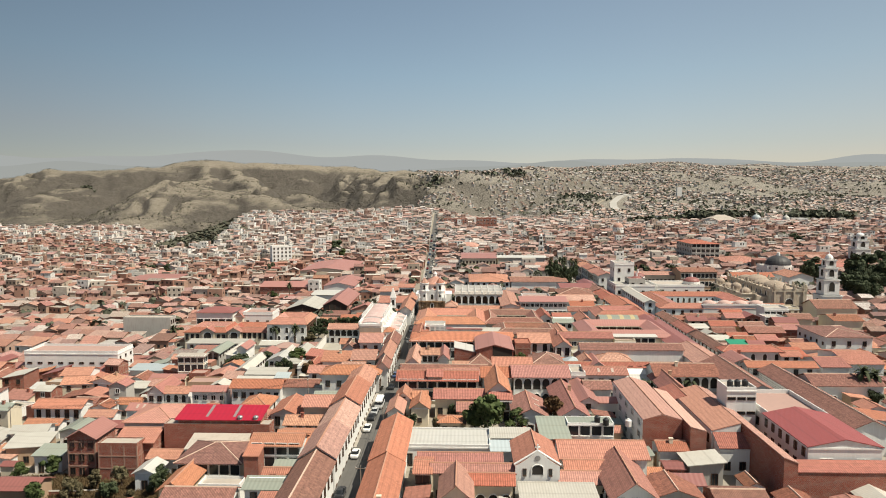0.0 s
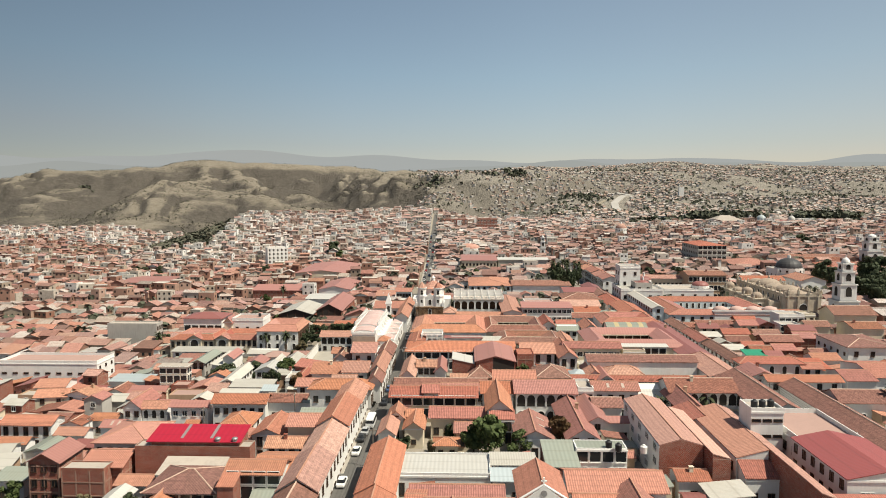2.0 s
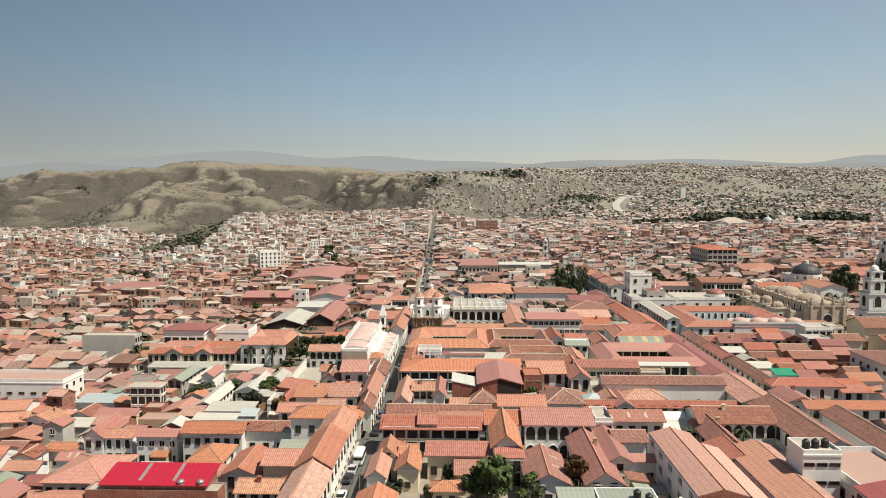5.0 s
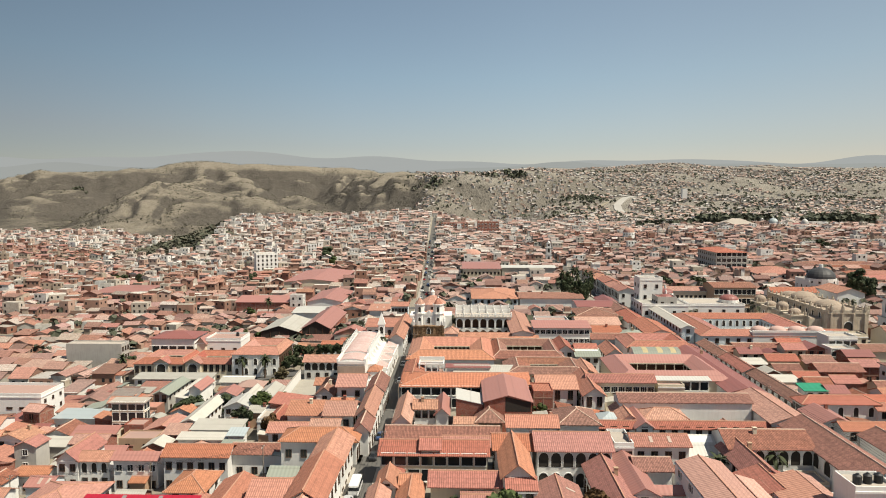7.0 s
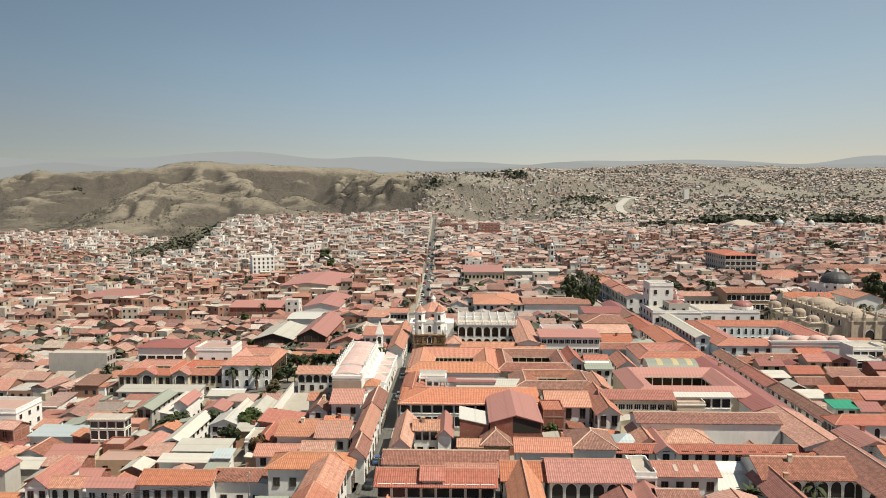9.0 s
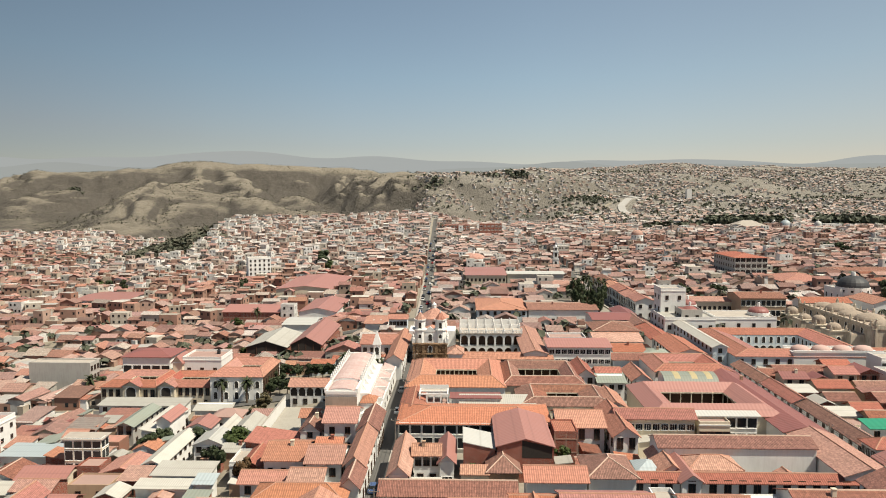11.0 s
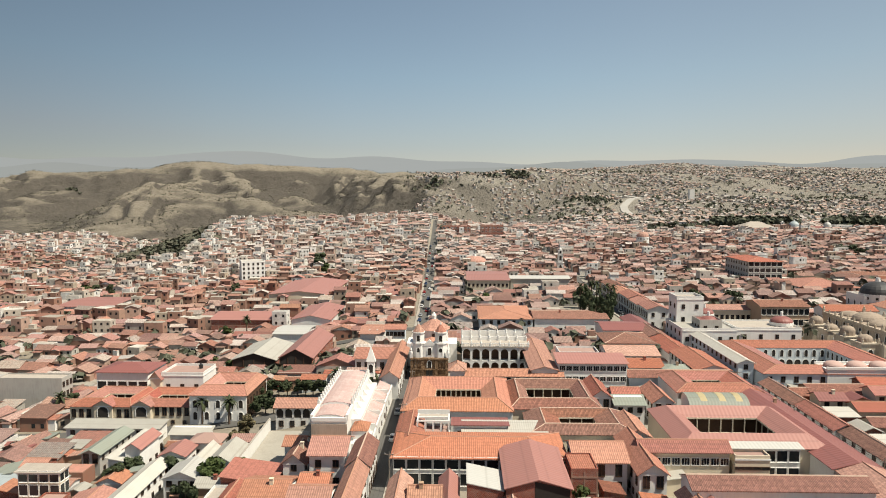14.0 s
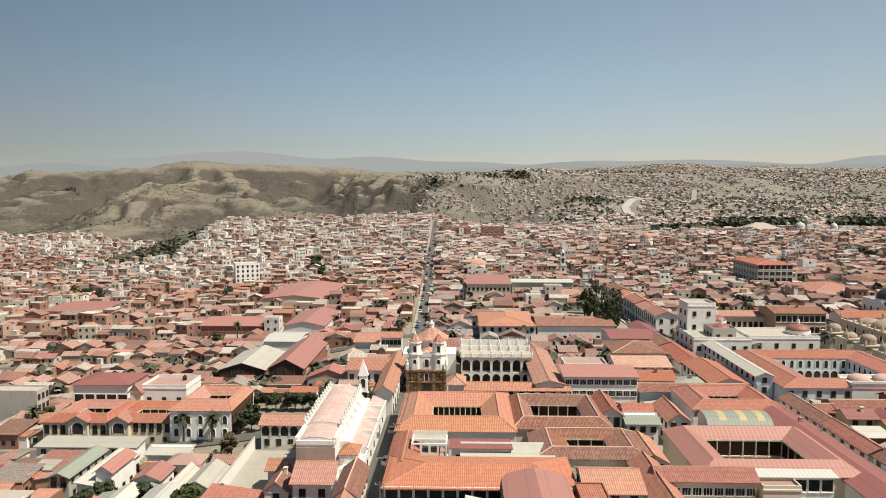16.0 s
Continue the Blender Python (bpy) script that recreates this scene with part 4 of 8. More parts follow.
def quadrangle(x, y, w, d, e, cw, cd, cx=0.0, cy=0.0, rise=1.9, wall="white", tile="orange", over=0.4, base=None, label="", open_=None, arches=0, levels=1, inner="cream", cloister=0):
    """Four wings round a court: roofs fall outwards and inwards from a ridge; posts stand round the court."""
    g0 = ground_z(x, y) if base is None else base
    h = e - g0
    ob = thing("courtyard_house", x, y, g0, TH, label or "house round an open court with %s roof" % WORDS[tile], "house")
    W, D = w / 2, d / 2
    x0, x1, y0, y1 = cx - cw / 2, cx + cw / 2, cy - cd / 2, cy + cd / 2
    t = 0.35
    gal = 2.3 if arches else 0.0                    # gallery depth behind the posts
    for a in ((-W, W, -D, -D + t), (-W, W, D - t, D), (-W, -W + t, -D + t, D - t), (W - t, W, -D + t, D - t),
              (x0 - t - gal, x1 + t + gal, y0 - t - gal, y0 - gal), (x0 - t - gal, x1 + t + gal, y1 + gal, y1 + t + gal),
              (x0 - t - gal, x0 - gal, y0 - gal, y1 + gal), (x1 + gal, x1 + t + gal, y0 - gal, y1 + gal)):
        wl_ = Shape()
        wl_.box(*a, -0.6, h)
        # gallery walls take the dark wood colour to imitate their deep shade
        part("wall", wl_, WOOD if arches and abs(a[0]) < W - 0.1 and abs(a[1]) < D - 0.1 and abs(a[3]) < D - 0.1 and abs(a[1] - a[0]) < 2 * W - 0.9 else WALL[wall], ob)
    O = over
    outer = [(-W - O, -D - O), (W + O, -D - O), (W + O, D + O), (-W - O, D + O)]
    inn = [(x0 + O * 0.3, y0 + O * 0.3), (x1 - O * 0.3, y0 + O * 0.3), (x1 - O * 0.3, y1 - O * 0.3), (x0 + O * 0.3, y1 - O * 0.3)]
    mid = [((a + c) / 2, (b + f) / 2) for (a, b), (c, f) in zip(outer, inn)]
    for i in range(4):
        j = (i + 1) % 4
        s, q, r, v = Shape(), Shape(), Shape(), Shape()
        slab(s, [(*outer[i], h - 0.05), (*outer[j], h - 0.05), (*mid[j], h + rise), (*mid[i], h + rise)])
        slab(q, [(*inn[j], h), (*inn[i], h), (*mid[i], h + rise), (*mid[j], h + rise)])
        rf = part("roof", s, TILE[tile], ob)
        part("court_roof", q, TILE[tile], ob)
        if tile in RIDGED:
            ridge_cap(r, (*mid[i], h + rise), (*mid[j], h + rise))
            ridge_cap(v, (*outer[i], h), (*mid[i], h + rise), 0.13)
            part("ridge", r, PALE_RIDGE if tile == "brown" else RIDGE, rf)
            part("ridge", v, PALE_RIDGE if tile == "brown" else RIDGE, rf)
    if arches:
        post = Shape()
        for lv in range(levels):
            z0 = h * lv / levels
            post.tube(0, 0, z0, z0 + h / levels - 0.35, 0.16, 0.13, 8)
            post.box(-0.24, 0.24, -0.24, 0.24, z0 + h / levels - 0.35, z0 + h / levels - 0.1)
        pm = post.mesh("post", [WALL[inner]])
        for lv in range(levels):
            zt = h * (lv + 1) / levels
            for a in ((x0 - 0.15, x1 + 0.15, y0 - 0.15, y0 + 0.15), (x0 - 0.15, x1 + 0.15, y1 - 0.15, y1 + 0.15), (x0 - 0.15, x0 + 0.15, y0, y1), (x1 - 0.15, x1 + 0.15, y0, y1)):
                beam = Shape()
                beam.box(*a, zt - 0.35, zt - 0.02)
                part("beam", beam, WALL[inner], ob)
        ny = max(2, round(arches * cd / cw))
        for i in range(arches + 1):
            for yy in (y0, y1):
                part("post", pm, None, ob, m=pose(x0 + cw * i / arches, yy, 0))
        for i in range(1, ny):
            for xx in (x0, x1):
                part("post", pm, None, ob, m=pose(xx, y0 + cd * i / ny, 0))
    if cloister:                                      # white arcaded walls round the court
        for nn, span, rot, off in ((cloister, cw, 0, cd / 2), (cloister, cd, 90, cw / 2), (cloister, cd, -90, cw / 2), (cloister, cw, 180, cd / 2)):
            for lv, kd in ((0, "a"), (1, "r")):
                for i in range(nn):
                    m = Matrix.Translation((cx, cy, 0.15 + lv * h * 0.55)) @ Matrix.Rotation(radians(rot), 4, "Z") @ pose(-span / 2 + span * (i + 0.5) / nn, off, 0) @ pose(0, -0.01, 0)
                    part("arch", WIN[kd], None, ob, m=m @ Matrix.Diagonal((min(1.0, span / nn * 0.8 / 2.3), 1, 1, 1)))
    fl = Shape()
    fl.box(x0 - gal, x1 + gal, y0 - gal, y1 + gal, -0.3, 0.06)
    part("court_floor", fl, PAVE, ob)
    if open_:
        facade(ob, w, d, 0.0, h, open_)
    FOOT.append((x, y, W, D))
    return ob

# ---- trees, palms, cars ----
def crown_mesh(seed, leaf, n=2700):
    """A crown of many small leaf clumps in a ball of radius 1 round the origin, uneven and with gaps."""
    rr = random.Random(seed)
    s = Shape()
    blobs = []
    for _ in range(13):
        a, z = rr.uniform(0, 6.28), rr.uniform(-0.5, 0.75)
        d = rr.uniform(0.2, 0.72) * math.sqrt(max(0.1, 1 - z * z))
        blobs.append((Vector((d * math.cos(a), d * math.sin(a), z)), rr.uniform(0.24, 0.42)))
    for i in range(n):
        c, r = blobs[i % len(blobs)]
        d = Vector((rr.gauss(0, 1), rr.gauss(0, 1), rr.gauss(0.15, 1))).normalized()
        p = c + d * r * rr.uniform(0.7, 1.12)
        u = (d.orthogonal().normalized() + Vector((rr.uniform(-.6, .6), rr.uniform(-.6, .6), rr.uniform(-.6, .6)))).normalized()
        v = d.cross(u).normalized()
        k = rr.uniform(0.05, 0.105)
        b = d * k * 0.5
        s.face([p - u * k, p + v * k * 0.8 - b, p + u * k, p - v * k * 0.8 + b])
    return s.mesh("crown", [leaf])


def trunk_mesh(seed):
    rr = random.Random(seed)
    s = Shape()
    s.limb((0, 0, -0.3), (0.05, 0.02, 0.55), 0.085, 0.06, 7)
    for i in range(5):
        a = 6.28 * i / 5 + rr.uniform(-0.4, 0.4)
        s.limb((0.04, 0.02, 0.42 + 0.03 * i), (0.4 * math.cos(a), 0.4 * math.sin(a), rr.uniform(0.8, 1.25)), 0.04, 0.012, 5)
    return s.mesh("trunk", [BARK])


CROWN = {k: [crown_mesh(40 + i + 7 * j, LEAF[k]) for i in range(3)] for j, k in enumerate(("green", "dark", "brown", "dry"))}
TRUNK = [trunk_mesh(i) for i in range(3)]
TREES = {"n": 0}
TREE_WORDS = {"green": "leafy green tree", "dark": "dense dark-green tree", "brown": "brownish-leaved tree", "dry": "half-bare dry shrub"}


def tree(x, y, r, h, leaf="green"):
    """A tree h high whose crown is about 2 r wide."""
    TREES["n"] += 1
    i = TREES["n"]
    ob = thing("tree", x, y, ground_z(x, y), 2.4 * i, TREE_WORDS[leaf] + " standing among the houses", "tree")
    kz = max(h - r * 0.8, h * 0.5)
    part("trunk", TRUNK[i % 3], None, ob, m=Matrix.Diagonal((r, r, kz, 1)))
    tall = max(0.85 * r, min(0.62 * kz, 1.5 * r))                      # the crown hangs well down the trunk
    part("crown", CROWN[leaf][i % 3], None, ob, m=Matrix.Translation((0, 0, h - tall)) @ Matrix.Diagonal((r * (0.95 + 0.1 * (i % 2)), r, tall, 1)))
    return ob


def frond_mesh():
    s = Shape()
    n = 7
    pts = [(2.6 * t, 0.75 * math.sin(2.4 * t) * 1.1 - 1.5 * t * t) for t in [i / n for i in range(n + 1)]]
    for i in range(n):
        (x0, z0), (x1, z1) = pts[i], pts[i + 1]
        w0, w1 = 0.42 * math.sin(math.pi * (i + 0.6) / (n + 1)), 0.42 * math.sin(math.pi * (i + 1.5) / (n + 1.4))
        for sd in (-1, 1):
            q = [(x0, 0, z0), (x1, 0, z1), (x1 + 0.15, sd * w1, z1 - 0.22), (x0 + 0.15, sd * w0, z0 - 0.22)]
            s.face(q if sd > 0 else q[::-1])
    return weld(s).mesh("frond", [LEAF["palm"]])


FROND = frond_mesh()


def palm(x, y, h):
    TREES["n"] += 1
    ob = thing("palm_tree", x, y, ground_z(x, y), 1.1 * TREES["n"], "tall palm tree with arching fronds on a bare trunk", "palm tree")
    s = Shape()
    s.limb((0, 0, -0.3), (0.15, 0.1, h - 1.6), 0.34, 0.24, 9)
    part("trunk", s, BARK, ob)
    rr = random.Random(int(x * 10))
    for i in range(22):
        tilt = (-62, -28, 8, 34)[i % 4] + rr.uniform(-8, 8)
        part("frond", FROND, None, ob, m=pose(0.15, 0.1, h - 1.6, 0, tilt, 360 * i / 22 + rr.uniform(-8, 8)))
    return ob


PAINT = {k: plain_mat("car_paint_" + k, c, 0.3, 0.0, 0.05, 1.0, 0.5) for k, c in
         (("white", (0.75, 0.75, 0.74)), ("silver", (0.42, 0.43, 0.44)), ("dark", (0.03, 0.032, 0.036)), ("red", (0.35, 0.03, 0.03)), ("blue", (0.05, 0.09, 0.2)))}
RUBBER = plain_mat("tyre_rubber", (0.02, 0.02, 0.02), 0.9)


def loft(s, rings):
    """Joins rings of equal count into a closed skin."""
    for a, c in zip(rings, rings[1:]):
        for i in range(len(a)):
            j = (i + 1) % len(a)
            s.face([a[i], a[j], c[j], c[i]])
    s.face(rings[-1])
    s.face(rings[0][::-1])


def plan_ring(w, y0, y1, z, r=0.25):
    return [(-w + r, y0, z), (w - r, y0, z), (w, y0 + r, z), (w, y1 - r, z), (w - r, y1, z), (-w + r, y1, z), (-w, y1 - r, z), (-w, y0 + r, z)]


def car_meshes():
    b, c = Shape(), Shape()
    loft(b, [plan_ring(0.80, -2.0, 2.0, 0.25), plan_ring(0.86, -2.1, 2.1, 0.5), plan_ring(0.84, -2.08, 2.08, 0.8), plan_ring(0.78, -1.95, 2.0, 0.95)])
    loft(c, [plan_ring(0.76, -1.5, 1.1, 0.94), plan_ring(0.62, -1.0, 0.5, 1.42), plan_ring(0.58, -0.95, 0.45, 1.46)])
    t = Shape()
    a = [2 * math.pi * i / 12 for i in range(12)]
    t.solid([(-0.1, 0.31 * math.cos(k), 0.31 * math.sin(k)) for k in a], [(0.1, 0.31 * math.cos(k), 0.31 * math.sin(k)) for k in a])
    rf = Shape()
    loft(rf, [plan_ring(0.60, -0.98, 0.48, 1.45), plan_ring(0.54, -0.9, 0.4, 1.50)])
    return weld(b), weld(c), weld(t), weld(rf)


_b, _c, _t, _r = car_meshes()
CAR_GLASS, TYRE = _c.mesh("cabin_glass", [GLASS]), _t.mesh("wheel", [RUBBER])
CAR_BODY = {k: _b.mesh("body", [m]) for k, m in PAINT.items()}
CAR_ROOF = {k: _r.mesh("car_roof", [m]) for k, m in PAINT.items()}
COLOUR = {"white": "white", "silver": "silver-grey", "dark": "black", "red": "dark red", "blue": "dark blue"}


def car(x, y, colour):
    ob = thing("car", x, y, ground_z(x, y) + 0.03, TH, COLOUR[colour] + " hatchback parked by the kerb of the street", "car", "cars in the street")
    part("body", CAR_BODY[colour], None, ob)
    part("cabin", CAR_GLASS, None, ob, "dark tinted glass")
    part("roof", CAR_ROOF[colour], None, ob)
    for sx in (-1, 1):
        for yy in (-1.25, 1.25):
            part("wheel", TYRE, None, ob, m=pose(0.74 * sx, yy, 0.31))
    return ob


def minibus(x, y):
    ob = thing("minibus", x, y, ground_z(x, y) + 0.03, TH, "white minibus with dark windows on the street", "minibus")
    s, g = Shape(), Shape()
    loft(s, [plan_ring(0.95, -2.9, 2.9, 0.35), plan_ring(1.02, -3.0, 3.0, 0.7), plan_ring(1.02, -3.0, 2.95, 1.35), plan_ring(0.92, -2.9, 2.7, 2.35), plan_ring(0.8, -2.75, 2.5, 2.48)])
    part("body", weld(s), PAINT["white"], ob)
    loft(g, [plan_ring(1.04, -3.02, 2.97, 1.40), plan_ring(0.97, -2.96, 2.82, 2.05)])
    part("window_band", weld(g), GLASS, ob, "dark glass band")
    for sx in (-1, 1):
        for yy in (-1.9, 1.9):
            part("wheel", TYRE, None, ob, m=pose(0.9 * sx, yy, 0.36) @ Matrix.Diagonal((1.1, 1.15, 1.15, 1)))
    return ob

# ---- the near blocks ----
# block east of the street, near part
house(-10.2, 139, 6.0, 22, 5.5, "gy", 1.6, "white", "orange", open_={"l": "w6"})
house(-10.9, 110, 6.0, 34, 5.3, "gy", 1.6, "white", "orange", open_={"l": "w8"})
house(0.8, 143.7, 18.5, 10.2, 4.0, "f", 0.4, "white", "white", open_={"f": "d5"})
house(14.6, 144.9, 7.9, 4.4, 4.3, "sf", 0.5, "white", "tin", open_={"f": "g3"}, clutter=0)
house(14.2, 138.1, 7.9, 4.3, 4.0, "sf", 0.4, "white", "blue")
house(23.4, 143.4, 6.2, 10.6, 5.6, "sf", 1.3, "brick", "green", over=0.15, clutter=0)
house(31.6, 146.2, 9.8, 4.6, 6.9, "f", 0.15, "white", "green", open_={"f": "g4 g4"})
house(-11.0, 164.4, 3.3, 9.8, 4.5, "gy", 1.2, "white", "orange")
house(-9.6, 172.2, 3.3, 6.5, 5.0, "gy", 1.4, "white", "orange")
house(-5.5, 171.8, 3.0, 3.8, 5.0, "gx", 0.9, "white", "orange")
house(-5.3, 167.0, 4.0, 8.3, 4.5, "gy", 1.4, "cream", "orange", open_={"f": "s1"})
house(1.8, 158.7, 4.8, 3.9, 3.0, "h", 0.8, "cream", "orange")
house(4.6, 172.2, 12.5, 6.9, 5.0, "gx", 1.3, "cream", "red", open_={"f": "w5"})
house(6.5, 164.6, 5.0, 6.8, 4.2, "gx", 1.0, "cream", "red", open_={"f": "w2"})
house(14.1, 176.5, 5.3, 16.8, 7.0, "gy", 2.2, "white", "orange", open_={"f": "d2 d2"})
house(14.3, 166.9, 5.4, 2.4, 5.4, "sf", 1.5, "white", "red", over=0.2, open_={"f": "d2 d2"}, clutter=0)
house(26.2, 184.5, 14.4, 10.4, 7.5, "gx", 1.8, "white", "red", open_={"f": "a6 a6"})
house(14.5, 185.5, 7.3, 8.6, 7.0, "gx", 1.6, "white", "orange")
house(-1.2, 183.9, 20.9, 7.0, 6.3, "gx", 1.6, "cream", "red", open_={"f": "g8 g8"}, clutter=0)
house(-1.9, 183.2, 3.4, 4.9, 7.4, "gx", 1.2, "cream", "red")
house(5.2, 184.7, 8.6, 4.4, 7.3, "gx", 1.1, "cream", "red")
house(20.6, 163.2, 7.4, 14.0, 4.5, "gy", 1.8, "white", "red")
house(30.7, 168.4, 6.3, 26.7, 5.0, "gy", 2.0, "white", "red")
house(35.5, 173.1, 4.5, 18.1, 5.5, "gy", 1.2, "white", "pink")
house(40.2, 167.2, 5.4, 3.1, 5.0, "gx", 0.7, "white", "pink", open_={"f": "w2"})
house(43.8, 185.1, 10.8, 6.5, 7.5, "gx", 1.2, "white", "red", open_={"f": "w4 w4"})
house(36.3, 185.5, 3.8, 8.1, 7.5, "f", 0.7, "white", "screed", open_={"f": "d2 d2"})
house(53.2, 186.1, 5.4, 5.3, 4.0, "sf", 3.0, "white", "white")
house(39.9, 176.5, 6.3, 6.3, 6.0, "gx", 1.2, "white", "brown", open_={"f": "d2"})
house(46.5, 156.5, 8.2, 29.4, 8.4, "gy", 1.2, "white", "salmon", over=0.04, open_={"l": "l5 l5 l5"}, skin="brick", clutter=0)
house(52.25, 151.0, 3.2, 28.0, 7.65, "sr", 0.9, "brick", "salmon", over=0.05, skin="brick", open_={"f": "l1"}, clutter=0)
house(62.5, 142.5, 2.5, 46, 8.0, "sr", 1.0, "brick", "pale", over=0.1, clutter=0)
house(58.25, 152.0, 5.8, 28.0, 7.4, "sl", 1.6, "white", "salmon", over=0.08, open_={"l": "w7 w7"}, clutter=0)
house(58.2, 135.9, 6.0, 3.6, 5.2, "sf", 1.9, "white", "red", over=0.25, open_={"f": "w2"}, clutter=0)
house(74.2, 133.6, 13.4, 19.2, 9.3, "gy", 1.4, "white", "rose", over=0.25, open_={"f": "l2 l2", "l": "w6 w6 w6"}, clutter=0)
house(75.6, 121.4, 24.4, 3.6, 6.2, "sf", 0.8, "brick", "red", over=0.15, skin=False, clutter=0)
house(65.6, 152.0, 6.4, 6.0, 12.75, "f", 0.6, "white", "screed", open_={"f": "n3 n3 n3 n3"}, clutter=0)
house(75.8, 152.8, 12.4, 18.0, 8.2, "f", 1.0, "white", "pinkscreed", open_={"l": "w5 w5"}, clutter=0)
house(64.9, 185.3, 16.2, 10.0, 7.5, "gx", 2.0, "white", "brown", open_={"f": "a7 a7"})
house(77.4, 179.0, 9.0, 30, 7.5, "gy", 2.2, "white", "brown", open_={"l": "a7 a7"})
house(58.6, 176.3, 5.6, 16.5, 6.5, "gy", 2.0, "white", "red", open_={"l": "w3 w3"})
house(57.6, 165.5, 8.7, 9.4, 6.5, "gy", 1.6, "white", "red")
house(17.2, 126.5, 7.2, 11.3, 7.5, "gy", 2.0, "white", "orange", name="chapel", category="chapel", label="small white chapel front with gable and orange tiled roof")
house(30.4, 130.7, 15.8, 9.2, 6.5, "gx", 1.6, "white", "orange", open_={"f": "w3"})
house(28.1, 125.1, 10.4, 3.6, 5.5, "gx", 0.9, "white", "orange")
house(25.6, 122.0, 8.6, 4.7, 4.5, "gx", 1.1, "cream", "orange", open_={"f": "d4"})
house(20.0, 116.4, 12.4, 5.0, 4.0, "sf", 0.6, "white", "tin", clutter=0)
house(32.2, 119.0, 7.3, 15.7, 5.5, "gy", 2.6, "white", "red")
house(5.6, 122.6, 14.4, 3.2, 6.0, "gx", 0.8, "cream", "red")
house(3.4, 128.6, 15.2, 3.9, 5.5, "gx", 1.0, "cream", "red")
house(-3.4, 124.1, 2.5, 7.1, 6.0, "gx", 0.8, "white", "orange", open_={"f": "w2 w2"})
house(7.9, 120.1, 9.0, 3.7, 5.0, "gx", 1.0, "cream", "red", open_={"f": "a4"})
house(2.4, 116.0, 5.1, 9.7, 5.5, "gy", 2.2, "cream", "orange")
house(42.4, 121.2, 7.6, 4.0, 4.5, "gx", 1.0, "white", "maroon")
house(50.4, 131.3, 6.3, 5.7, 4.0, "sl", 0.8, "grey", "tin")
house(39.7, 117.0, 8.6, 7.4, 4.5, "gy", 1.5, "grey", "brown")
# block east of the street, beyond the first crossing
house(0.5, 197.3, 24.1, 6.1, 4.8, "gx", 1.4, "white", "brown")
house(-3.6, 211.6, 5.0, 4.6, 6.5, "gx", 1.2, "white", "pale", open_={"f": "w3 w2"})
house(-8.5, 209.7, 3.5, 18.0, 6.0, "gy", 1.6, "white", "pale")
house(0.5, 214.5, 2.8, 12.7, 5.5, "gy", 1.3, "white", "pink", open_={"f": "l1"})
house(11.6, 211.0, 5.8, 8.9, 4.0, "h", 2.1, "adobe", "brown")
house(16.5, 221.0, 11.4, 19.6, 7.3, "gy", 1.6, "brick", "pink", over=0.35, skin="half", clutter=0)
house(7.1, 217.0, 6.4, 9.0, 6.3, "sr", 1.4, "brick", "white", over=0.15, clutter=0)
house(6.9, 234.4, 34.2, 14.4, 6.6, "h", 1.6, "white", "orange", open_={"f": "g13 g13", "l": "w5 w5"}, clutter=0)
house(26.0, 223.5, 5.0, 8.0, 7.2, "f", 0.3, "brick", "red")
house(30.6, 231.1, 10.0, 11.3, 6.5, "gx", 2.0, "white", "orange")
house(39.1, 229.7, 5.1, 19.8, 6.5, "gy", 1.8, "white", "orange")
house(47.9, 231.1, 17.3, 5.6, 7.5, "gx", 1.3, "cream", "red", open_={"f": "l9 l9"})
house(64.4, 231.9, 14.4, 3.2, 7.3, "sf", 0.6, "white", "white", open_={"f": "g6 g6"}, clutter=0)
house(60.6, 228.6, 6.8, 3.4, 6.6, "f", 0.5, "cream", "pinkscreed", open_={"f": "n4 n4"}, clutter=0)
quadrangle(63.5, 244, 30, 25, 7.0, 16.3, 12, 0, 0.5, 1.9, "cream", "pink", arches=6, levels=2, label="two-storey arcaded courtyard building with pink metal roof")
house(79.2, 250, 9.0, 56, 6.5, "gy", 1.2, "white", "maroon", open_={"r": "w12 d12"})
house(78.6, 210, 9.0, 22, 6.3, "gy", 1.5, "white", "pale", open_={"r": "w5 d5"})
house(67.3, 264, 13.5, 8.0, 6.0, "v", 2.7, "white", "green", label="shed with a barrel roof of green and yellow panels", name="shed", category="shed")
quadrangle(72, 280, 22, 18, 7.0, 8, 6, 0, 0, 1.7, "white", "red", arches=4)
house(46.7, 266.5, 7.2, 3.6, 5.5, "sf", 1.5, "white", "green")
house(55.6, 272.3, 5.0, 12.7, 6.0, "gy", 1.8, "white", "pale")
house(47.0, 271.9, 6.5, 6.5, 6.5, "gx", 1.6, "white", "red")
house(40.2, 274.8, 5.1, 14.2, 6.8, "gy", 1.8, "white", "red")
quadrangle(27.5, 271, 22, 24, 6.4, 12, 10.5, 0, 0.5, 1.7, "cream", "brown", arches=5)
quadrangle(3.4, 271.5, 26.6, 29, 6.6, 12, 8.6, 0.2, -0.5, 1.9, "white", "orange", arches=9, levels=2, label="long two-storey courtyard house with bright orange tiled roof", open_={"l": "w8 d8"})
house(-2.6, 246.6, 7.6, 7.6, 5.2, "f", 0.5, "white", "pinkscreed", open_={"f": "g4 g4"}, clutter=0)


